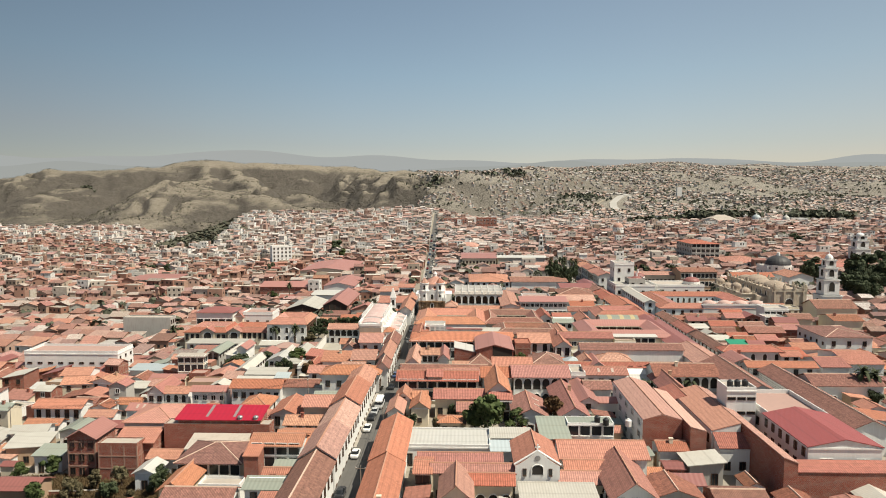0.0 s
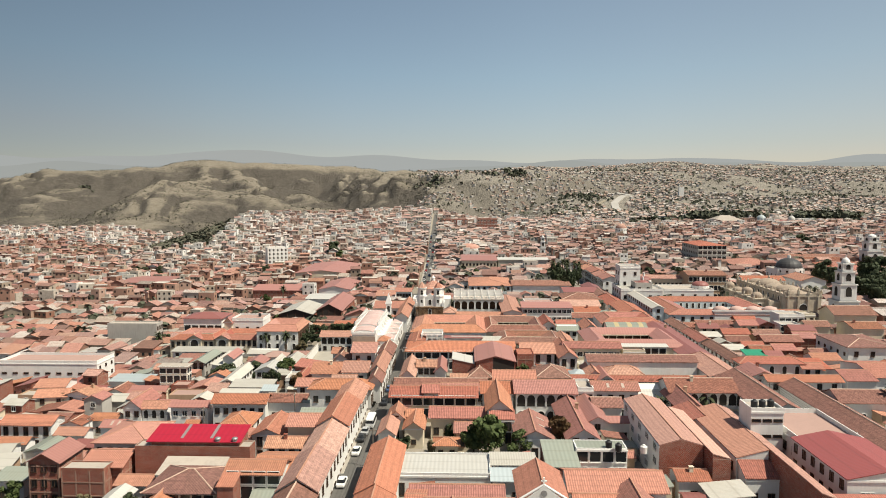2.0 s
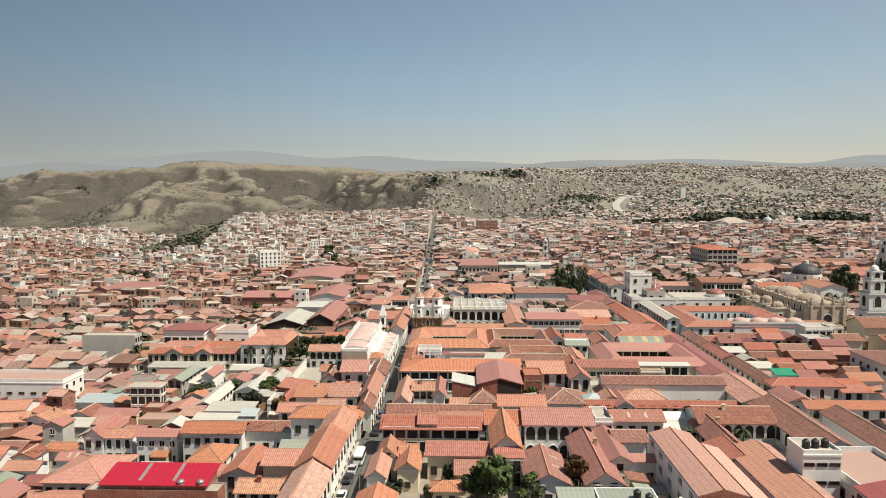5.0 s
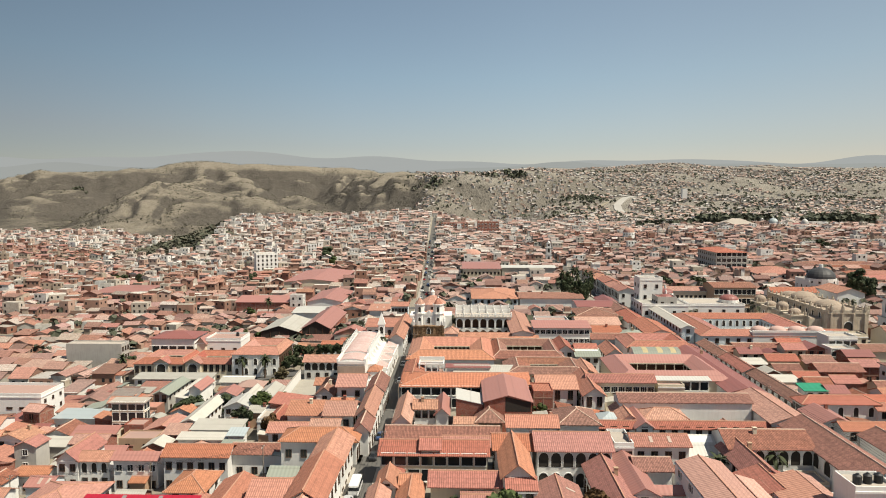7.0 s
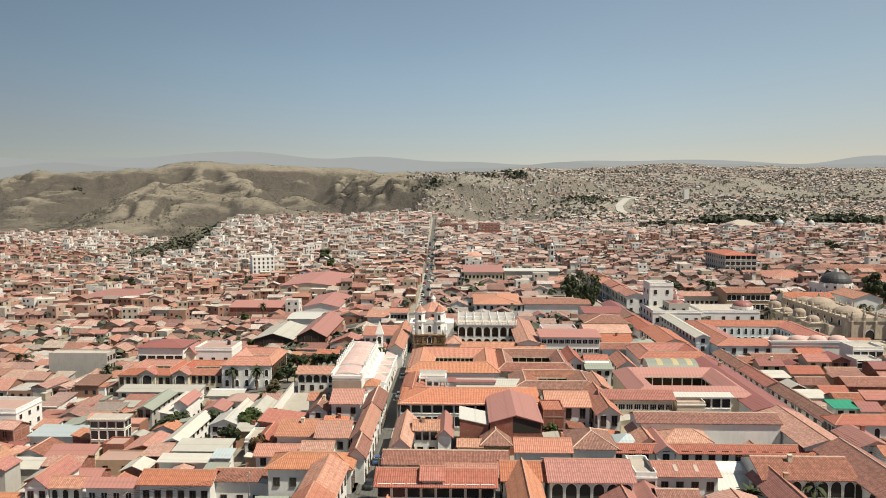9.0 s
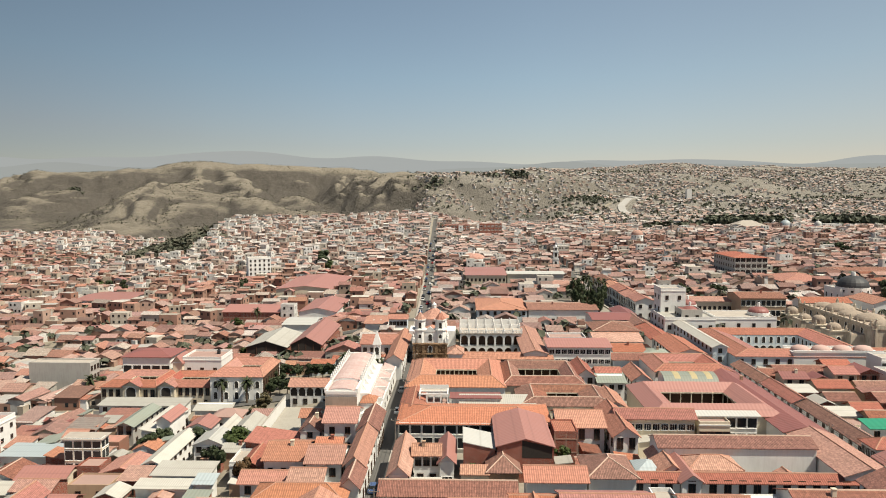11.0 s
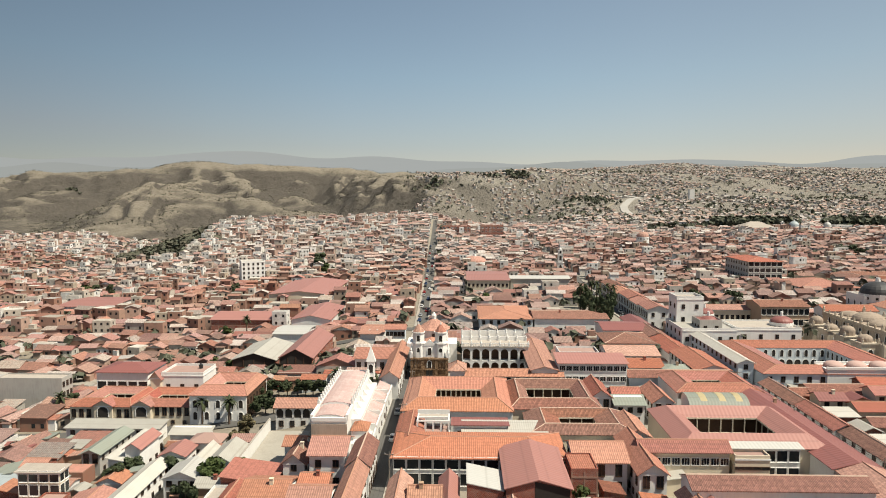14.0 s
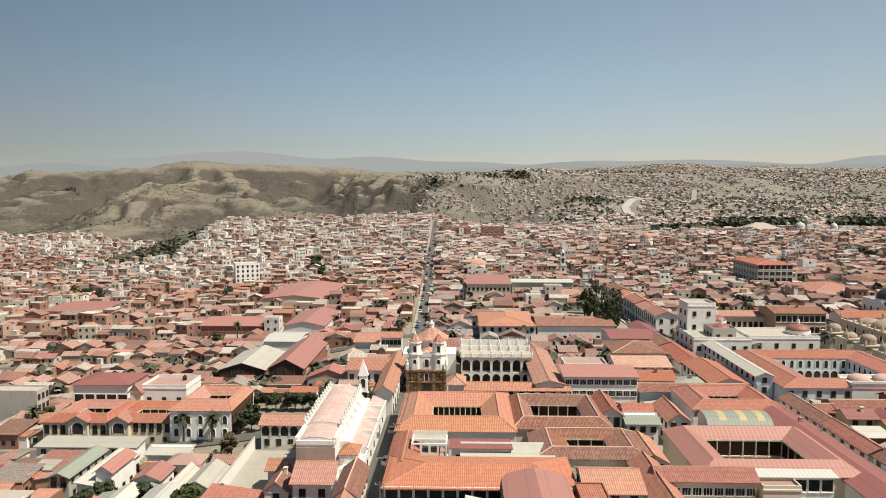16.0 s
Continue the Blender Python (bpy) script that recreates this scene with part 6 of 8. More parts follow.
# the white row along the second street, north of the crossings
house(93.8, 401, 9, 16, 8.2, "gy", 1.6, "white", "red", open_={"l": "b5 d5", "f": "w2 w2"})
house(94.2, 418, 9, 17, 7.6, "gy", 1.6, "white", "orange", open_={"l": "b5 d5"})
house(94.5, 437, 9, 20, 8.0, "gy", 1.6, "blue", "red", open_={"l": "b6 d6"})
house(94.8, 458, 9, 20, 7.2, "gy", 1.6, "white", "pale", open_={"l": "b6 d6"})
house(95.5, 480, 9, 22, 7.8, "gy", 1.6, "white", "brown", open_={"l": "b6 d6"})
house(96.4, 345.5, 8, 9, 12.6, "f", 0.5, "grey", "maroon", open_={"l": "b3 b3 b3", "f": "w2 w2 w2"}, label="grey corner building with maroon mansard top", clutter=0)
house(79.0, 355, 8, 20, 6.2, "gy", 1.4, "white", "brown", open_={"r": "w5 d5"})
house(79.0, 332, 8, 24, 6.0, "gy", 1.4, "white", "red", open_={"r": "w6 d6"})
house(79.0, 376, 8, 20, 6.0, "gy", 1.4, "white", "maroon", open_={"r": "w5 d5"})
house(-91.8, 146.6, 10.1, 6.3, -7.2, "gx", 1.2, "adobe", "maroon")
house(-92, 285.0, 26, 5.5, -6.4, "sf", 0.7, "white", "tin", clutter=0)

# ---- churches, towers, the arcaded convent ----
WHITE = WALL["white"]


def pinnacle_mesh(h, mat):
    s = Shape()
    s.box(-0.28, 0.28, -0.28, 0.28, 0, h * 0.45)
    s.tube(0, 0, h * 0.45, h * 0.62, 0.36, 0.3, 8)
    s.tube(0, 0, h * 0.62, h * 0.8, 0.16, 0.24, 8)
    s.tube(0, 0, h * 0.8, h, 0.24, 0.03, 8)
    return s.mesh("pinnacle", [mat])


PINNACLE = pinnacle_mesh(1.7, WHITE)


def stone_church(x, y):
    ob = thing("church", x, y, 0, TH, "white twin-towered church on a carved brown stone base", "church")
    FOOT.append((x, y + 17, 6.5, 19))
    s = Shape()
    s.box(-5.7, 5.7, 0, 6.5, -0.5, 6.4)
    for px in (-5.5, -2.2, 2.2, 5.5):
        s.box(px - 0.45, px + 0.45, -0.35, 0.0, 0, 6.0)
    s.box(-6.0, 6.0, -0.45, 6.7, 6.4, 6.9)
    s.box(-6.0, 6.0, -0.4, 0.0, 3.1, 3.5)
    for pz in (1.2, 2.3, 4.2, 5.2):
        for px in (-4.4, -3.3, 3.3, 4.4):
            s.box(px - 0.28, px + 0.28, -0.22, 0.0, pz, pz + 0.7)
    part("portal_base", s, STONE, ob, "carved brown stone facade base")
    part("door", WIN["d"], None, ob, m=pose(0, -0.05, 0.1) @ Matrix.Diagonal((1.7, 1, 1.25, 1)))
    part("arch", WIN["r"], None, ob, m=pose(0, -0.05, 3.7))
    body = Shape()
    body.box(-5.0, 5.0, 6.5, 36, -0.5, 8.6)
    body.box(-8.5, 8.5, 17, 27, -0.5, 7.8)
    body.box(-2.0, 2.0, 1.0, 2.0, 6.9, 10.6)
    part("wall", body, WHITE, ob)
    ped = Shape()
    ped.solid([(-2.2, 0.9, 10.6), (2.2, 0.9, 10.6), (2.2, 2.1, 10.6), (-2.2, 2.1, 10.6)], [(-0.1, 0.9, 12.4), (0.1, 0.9, 12.4), (0.1, 2.1, 12.4), (-0.1, 2.1, 12.4)])
    part("bell_gable", ped, WHITE, ob)
    part("arch", WIN["r"], None, ob, m=pose(0, 0.98, 7.6))
    nave = Shape()
    slab(nave, [(-5.4, 36.3, 8.5), (-5.4, 6.6, 8.5), (0, 6.6, 10.4), (0, 36.3, 10.4)])
    slab(nave, [(5.4, 6.6, 8.5), (5.4, 36.3, 8.5), (0, 36.3, 10.4), (0, 6.6, 10.4)])
    part("roof", nave, TILE["pale"], ob)
    drum, cap = Shape(), Shape()
    drum.tube(0.6, 21, 7.5, 12.6, 5.2, 5.2, 8, 0, math.pi / 8)
    part("drum", drum, WHITE, ob)
    cap.tube(0.6, 21, 12.4, 15.6, 5.9, 0.9, 8, 0, math.pi / 8)
    part("dome_roof", cap, TILE["pale"], ob)
    lan = Shape()
    lan.tube(0.6, 21, 15.2, 16.8, 0.8, 0.8, 8)
    lan.tube(0.6, 21, 16.8, 18.0, 0.95, 0.05, 8)
    part("lantern", lan, WHITE, ob)
    for k in range(8):
        a = math.pi / 4 * k
        part("window", WIN["s"], None, ob, m=Matrix.Translation((0.6, 21, 10.4)) @ Matrix.Rotation(a, 4, "Z") @ pose(0, -4.83, 0))
    for tx in (-3.5, 3.5):
        t = Shape()
        t.tube(tx, 2.4, 6.9, 11.2, 2.15, 2.05, 8, 0, math.pi / 8)
        t.tube(tx, 2.4, 11.2, 11.6, 2.4, 2.4, 8, 0, math.pi / 8)
        t.tube(tx, 2.4, 11.6, 14.6, 1.85, 1.8, 8, 0, math.pi / 8)
        t.tube(tx, 2.4, 14.6, 14.95, 2.2, 2.2, 8, 0, math.pi / 8)
        tw = part("tower", t, WHITE, ob)
        c = Shape()
        c.tube(tx, 2.4, 14.95, 17.2, 2.0, 0.35, 8, 0, math.pi / 8)
        part("cupola", c, TILE["pale"], tw, "faded tiled cupola")
        f = Shape()
        f.tube(tx, 2.4, 17.1, 18.2, 0.3, 0.04, 6)
        part("finial", f, WHITE, tw)
        for z in (8.0, 12.0):
            for k in range(0, 8, 2):
                part("arch", WIN["r"], None, tw, m=Matrix.Translation((tx, 2.4, z)) @ Matrix.Rotation(math.pi / 4 * k, 4, "Z") @ pose(0, -1.92 if z < 10 else -1.68, 0) @ Matrix.Diagonal((0.8, 1, 0.85, 1)))
    for px in (-6.2, 6.2):
        for py in (0.5, 3.5, 6.2):
            part("pinnacle", PINNACLE, None, ob, m=pose(px * 0.93, py, 6.9) @ Matrix.Diagonal((1.5, 1.5, 1.9, 1)))
    return ob


stone_church(-4.6, 309)


def convent(x, y, w, d, e):
    """White two-storey arcade with a balustraded terrace."""
    ob = thing("convent", x, y, 0, TH, "white convent with two rows of round arches and roof terrace", "convent")
    FOOT.append((x, y + d / 2, w / 2, d / 2))
    s = Shape()
    s.box(-w / 2, w / 2, 2.9, d, -0.5, e)
    part("wall", s, WHITE, ob)
    n = 7
    # white wall in shade and its dark doors, painted as one dark panel
    inner = Shape()
    inner.box(-w / 2 + 0.3, w / 2 - 0.3, 2.8, 2.9, 0, e - 0.3)
    part("gallery_wall", inner, WOOD, ob, "shaded gallery wall and dark doors as one dark panel")
    step = w / n
    for lv in range(2):
        z0, z1 = e * lv / 2, e * (lv + 1) / 2
        a = Shape()
        r = step / 2 - 0.35
        for i in range(n):
            cx = -w / 2 + step * (i + 0.5)
            pts = [(cx - r * math.cos(math.pi * k / 8), z1 - 0.55 - r + r * math.sin(math.pi * k / 8)) for k in range(9)]
            edge = [(cx - step / 2, z0), (cx - r, z0)] + pts + [(cx + r, z0), (cx + step / 2, z0)]
            for (xa, za), (xb, zb) in zip(edge[1:], edge[2:-1]):
                if abs(xa - xb) > 1e-4:
                    a.face([(xa, 0, za), (xb, 0, zb), (xb, 0, z1), (xa, 0, z1)])
                    a.face([(xa, 0.5, za), (xb, 0.5, zb), (xb, 0, zb), (xa, 0, za)])
                else:
                    a.face([(xa, 0, za), (xa, 0.5, za), (xb, 0.5, zb), (xb, 0, zb)])
            for x0, x1 in ((cx - step / 2, cx - r), (cx + r, cx + step / 2)):
                a.face([(x0, 0, z0), (x1, 0, z0), (x1, 0, z1), (x0, 0, z1)])
        part("arcade", weld(a), WHITE, ob)
        f = Shape()
        f.box(-w / 2, w / 2, 0.0, 2.6, z1 - 0.3, z1 - 0.02)
        part("gallery_floor", f, WHITE, ob)
    c = Shape()
    c.box(-w / 2 - 0.3, w / 2 + 0.3, -0.3, d + 0.3, e, e + 0.3)
    part("terrace", c, TILE["screed"], ob)
    ba = Shape()
    for k in range(5):
        ba.tube(0, 0, 0.9 * k / 5, 0.9 * (k + 1) / 5, (0.07, 0.12, 0.13, 0.08, 0.06)[k], (0.12, 0.13, 0.08, 0.06, 0.1)[k], 6)
    bal = weld(ba).mesh("baluster", [WHITE])
    for i in range(40):
        part("baluster", bal, None, ob, m=pose(-w / 2 + w * i / 39, -0.1, e + 0.3))
    rail = Shape()
    rail.box(-w / 2 - 0.2, w / 2 + 0.2, -0.25, 0.05, e + 1.2, e + 1.4)
    rail.box(-w / 2 - 0.2, w / 2 + 0.2, d * 0.55, d * 0.55 + 0.3, e + 0.3, e + 1.7)
    rail.box(-w / 2 - 0.2, w / 2 + 0.2, d - 0.3, d, e + 0.3, e + 2.2)
    part("parapet", rail, WHITE, ob)
    for i in range(8):
        for yy, k in ((0.0, 1.2), (d * 0.55, 1.2), (d - 0.2, 1.5)):
            part("pinnacle", PINNACLE, None, ob, m=pose(-w / 2 + w * i / 7, yy, e + 0.3) @ Matrix.Diagonal((1, 1, k, 1)))
    return ob


convent(16.6, 316, 21.5, 17, 8.7)


PINK_VAULT = plaster_mat("dusty_pink_plaster", (0.47, 0.325, 0.30), (0.60, 0.50, 0.47), 0.9)


MASONRY = plaster_mat("bare_weathered_masonry", (0.36, 0.30, 0.245), (0.22, 0.18, 0.145), 0.8)


def white_church(x, y):
    """A long nave with a low pink vault, pinnacled parapets, white aisle along the street and a bell gable."""
    g0 = -1.5
    ob = thing("church", x, y, g0, TH, "white church with pink vaulted roof and pinnacled parapets", "church")
    FOOT.append((x + 2.5, y + 19, 8, 22))
    L, W, e = 37.0, 3.9, 10.2
    s = Shape()
    s.box(-W, W, 0, L, -3, e)
    part("wall", s, WHITE, ob)
    v = Shape()
    n = 8
    for y0, y1, up in ((0.3, 8.0, 0.0), (8.0, L - 0.3, 0.55)):
        for i in range(n):
            a0, a1 = math.pi * i / n, math.pi * (i + 1) / n
            slab(v, [(-W * math.cos(a0) * 0.95, y0, e + up + 1.15 * math.sin(a0)), (-W * math.cos(a0) * 0.95, y1, e + up + 1.15 * math.sin(a0)),
                     (-W * math.cos(a1) * 0.95, y1, e + up + 1.15 * math.sin(a1)), (-W * math.cos(a1) * 0.95, y0, e + up + 1.15 * math.sin(a1))][::-1], 0.1)
    part("vault", v, PINK_VAULT, ob, "stained pink vaulted roof")
    for yy, up in ((0.35, 0.0), (8.0, 0.55), (L - 0.5, 0.55)):
        lu = Shape()
        arc = [(-W * math.cos(math.pi * i / n) * 0.95, e + up + 1.1 * math.sin(math.pi * i / n)) for i in range(n + 1)]
        low_, high_ = [(a, yy, c) for a, c in [(-W * 0.95, e - 0.4)] + arc + [(W * 0.95, e - 0.4)]], [(a, yy + 0.2, c) for a, c in [(-W * 0.95, e - 0.4)] + arc + [(W * 0.95, e - 0.4)]]
        lu.solid(low_, high_)
        part("lunette", lu, WHITE, ob)
    p = Shape()
    for sx in (-1, 1):
        p.box(sx * W - 0.3, sx * W + 0.3, 0, L, e, e + 1.1)
    p.box(-W, W, -0.3, 0.3, e - 0.3, e + 0.5)
    p.box(-W, W, L - 0.4, L + 0.2, e, e + 1.6)
    part("parapet", p, WHITE, ob)
    for i in range(13):
        for sx in (-1, 1):
            part("pinnacle", PINNACLE, None, ob, m=pose(sx * W, 8 + 2.35 * i, e + 1.1))
    band = Shape()
    band.box(-W - 0.06, W + 0.06, -0.35, 0.0, e - 4.6, e - 0.9)
    part("bare_wall", band, MASONRY, ob, "band of bare weathered masonry")
    a = Shape()
    a.box(W, W + 5.6, -2, L + 6, -1, 5.6)
    a.box(W, W + 2.2, 6, L, 5.6, 8.4)
    part("aisle", a, WHITE, ob)
    sl = Shape()
    slab(sl, [(W + 5.8, 6, 5.8), (W + 5.8, L + 6, 5.8), (W + 2.2, L + 6, 7.4), (W + 2.2, 6, 7.4)])
    part("aisle_roof", sl, PINK_VAULT, ob)
    op = Shape()
    for k in range(5):
        op.box(W + 5.45, W + 5.8, -2 + 9.0 * k, 6.6 + 9.0 * k, 5.6, 6.3 + 0.35 * (k % 2))
    for k in (6, 16, 25, 34):
        op.box(W + 2.2, W + 5.5, k, k + 0.35, 5.6, 7.3)
    part("aisle_parapet", op, WHITE, ob)
    for k in range(6):
        b = Shape()
        b.solid([(W, 9 + 5.2 * k, 7.0), (W + 2.6, 9 + 5.2 * k, 7.0), (W + 2.6, 9.6 + 5.2 * k, 7.0), (W, 9.6 + 5.2 * k, 7.0)],
                [(W, 9 + 5.2 * k, 10.2), (W + 1.0, 9 + 5.2 * k, 8.8), (W + 1.0, 9.6 + 5.2 * k, 8.8), (W, 9.6 + 5.2 * k, 10.2)])
        part("buttress", b, WHITE, ob)
    ch = Shape()
    slab(ch, [(W + 0.6, 0.5, 7.6), (W + 4.6, 0.5, 7.6), (W + 2.6, 3.5, 9.0)])
    slab(ch, [(W + 4.6, 0.5, 7.6), (W + 4.6, 6.5, 7.6), (W + 2.6, 3.5, 9.0)])
    slab(ch, [(W + 0.6, 6.5, 7.6), (W + 0.6, 0.5, 7.6), (W + 2.6, 3.5, 9.0)])
    slab(ch, [(W + 4.6, 6.5, 7.6), (W + 0.6, 6.5, 7.6), (W + 2.6, 3.5, 9.0)])
    part("chapel_roof", ch, TILE["orange"], ob, "small orange tiled chapel roof")
    cw = Shape()
    cw.box(W + 0.8, W + 4.4, 0.7, 6.3, 5.6, 7.6)
    part("chapel_wall", cw, WHITE, ob)
    bg = Shape()
    bg.box(W - 0.4, W + 1.6, L - 1, L + 0.4, e, e + 4.2)
    bg.solid([(W - 0.7, L - 1.2, e + 4.2), (W + 1.9, L - 1.2, e + 4.2), (W + 1.9, L + 0.6, e + 4.2), (W - 0.7, L + 0.6, e + 4.2)],
             [(W + 0.5, L - 0.4, e + 8.2), (W + 0.7, L - 0.4, e + 8.2), (W + 0.7, L - 0.2, e + 8.2), (W + 0.5, L - 0.2, e + 8.2)])
    bt = part("bell_tower", bg, WHITE, ob)
    part("arch", WIN["r"], None, bt, m=pose(W + 0.6, L - 1.02, e + 1.2))
    for k in range(7):
        part("window", WIN["s"], None, ob, m=pose(W + 5.61, 1 + 5.6 * k, 3.2, 0, 0, 90))
    part("door", WIN["d"], None, ob, m=pose(W + 5.61, 27, 0.3, 0, 0, 90) @ Matrix.Diagonal((1.5, 1, 1.2, 1)))
    return ob


white_church(-25.6, 244)


def bell_tower(x, y, w, z1, tiers, label):
    g0 = ground_z(x, y)
    ob = thing("bell_tower", x, y, g0, TH, label, "bell tower")
    FOOT.append((x, y, w / 2, w / 2))
    h = z1 - g0
    z, k = 0.0, w / 2
    for i in range(tiers):
        hh = h * (0.36, 0.24, 0.18, 0.12)[i] if tiers > 3 else h * (0.5, 0.25, 0.15)[i]
        t = Shape()
        t.box(-k, k, -k, k, z - (0.5 if not i else 0), z + hh)
        tp = part("tier", t, WHITE, ob)
        co = Shape()
        co.box(-k - 0.35, k + 0.35, -k - 0.35, k + 0.35, z + hh - 0.45, z + hh)
        part("cornice", co, WHITE, tp)
        for q in range(4):
            part("arch", WIN["a"], None, tp, m=Matrix.Rotation(math.pi / 2 * q, 4, "Z") @ pose(0, -k - 0.01, z + hh * 0.25) @ Matrix.Diagonal((k / 4.2 + 0.3, 1, hh * 0.6 / 2.9, 1)))
        z += hh
        k *= 0.8
    d = Shape()
    d.dome(0, 0, z, k, h * 0.08, 12, 5)
    d.tube(0, 0, z + h * 0.075, z + h * 0.13, 0.3, 0.05, 6)
    part("cupola", weld(d), WHITE, ob)
    return ob


bell_tower(171, 306, 8.4, 29, 4, "tall tiered white cathedral bell tower with clock openings")
bell_tower(289, 480, 10, 28, 3, "white church tower with small cupola above the roofs")


def domed_hall(x, y, r, z0, z1, mat, label):
    g0 = ground_z(x, y)
    ob = thing("domed_hall", x, y, g0, TH, label, "dome")
    FOOT.append((x, y, r + 1, r + 1))
    s = Shape()
    s.tube(0, 0, -0.5, z0 - g0, r * 1.04, r * 1.04, 16)
    part("drum", s, WHITE, ob)
    d = Shape()
    d.dome(0, 0, z0 - g0, r, z1 - z0, 20, 7)
    part("dome", weld(d), mat, ob)
    l = Shape()
    l.tube(0, 0, z1 - g0 - 0.3, z1 - g0 + 1.6, r * 0.16, r * 0.13, 8)
    part("lantern", l, WHITE, ob)
    for k in range(12):
        part("window", WIN["s"], None, ob, m=Matrix.Rotation(math.pi / 6 * k, 4, "Z") @ pose(0, -r * 1.04 * 0.985, z0 - g0 - 2.2))
    return ob


DOME_GREY = plain_mat("dark_ribbed_dome", (0.05, 0.05, 0.052), 0.55, 0.0, 0.3, 0.8)
domed_hall(198, 408, 7.2, 13, 18.5, DOME_GREY, "dark grey ribbed dome on a white drum")
domed_hall(127, 352, 4.0, 10.4, 12.6, TILE["maroon"], "low maroon dome on a white palace roof")
domed_hall(104, 368, 3.6, 11, 13, TILE["maroon"], "low maroon dome on a white palace roof")
domed_hall(97.5, 347, 3.4, 11.4, 13.6, TILE["maroon"], "maroon mansard dome at a street corner")
domed_hall(24, 612, 9, 7.5, 11.5, TILE["pale"], "shallow cream dome above the red roofs")
domed_hall(191, 755, 5.7, 17, 22, TILE["pale"], "cream dome of a small far church")
house(198, 412, 15, 15, 11.5, "f", 0.8, "white", "screed", label="white church crossing below a dark dome", name="church", category="church", open_={"f": "r3 r3", "l": "r3 r3"}, clutter=0)
house(198, 392, 13, 24, 9.0, "gy", 2.2, "white", "pale", label="white church nave before a dark dome", name="church", category="church", open_={"l": "r5"}, clutter=0)
house(176, 395, 22, 10, 8.0, "gx", 1.8, "white", "red", open_={"f": "w7 w7"})
house(203, 470, 30, 34, 9.5, "h", 3.0, "white", "orange", open_={"f": "w8 w8", "l": "w9 w9"}, label="large white two-storey house with hipped orange roof")
quadrangle(262, 500, 56, 34, 9.0, 28, 12, 0, 0, 2.4, "white", "brown", arches=8, label="convent round a wide court with weathered brown roofs")
quadrangle(262, 452, 50, 30, 8.5, 20, 10, 0, 0, 2.2, "cream", "red", arches=6, label="convent round a wide court with red tiled roofs")
house(206, 545, 8, 8, 19, "f", 0.8, "white", "screed", open_={"f": "w3 w3", "l": "w3 w3"}, name="corner_tower", category="tower", label="square white tower above the tiled roofs")
house(340, 850, 36, 26, 21.5, "h", 6.0, "white", "screed", label="large hall with wide tan tent-shaped roof", category="hall", name="hall", clutter=0)
house(396, 868, 60, 16, 19.0, "gx", 2.5, "white", "maroon", label="long white hall with maroon roof", category="hall", name="hall", open_={"f": "r12"}, clutter=0)
domed_hall(389, 862, 5.6, 22, 27.5, TILE["blue"], "pale blue-grey dome above white walls")
domed_hall(425, 860, 4.0, 22, 26.5, TILE["white"], "small white dome above white walls")
house(444, 868, 18, 14, 22.5, "f", 0.6, "white", "screed", open_={"f": "w4 w4"})
bell_tower(373, 856, 4.4, 28, 3, "slender white spire of a far church")
bell_tower(82, 577, 4.2, 21, 3, "slender white bell tower beside a long church roof")
house(15, 838, 30, 16, 23, "f", 0.5, "brick", "pinkscreed", open_={"f": "l7 l7 l7 l7"}, label="brown office block with bands of windows", category="office block", name="office_block")
house(53, 838, 24, 16, 24, "f", 0.5, "brick", "screed", open_={"f": "l6 l6 l6 l6"}, label="brown office block with bands of windows", category="office block", name="office_block")
house(603, 1779, 12, 12, ground_z(603, 1779) + 24, "f", 0.5, "white", "screed", label="slender white tower block on the far slope", category="tower", name="tower_block", clutter=0)


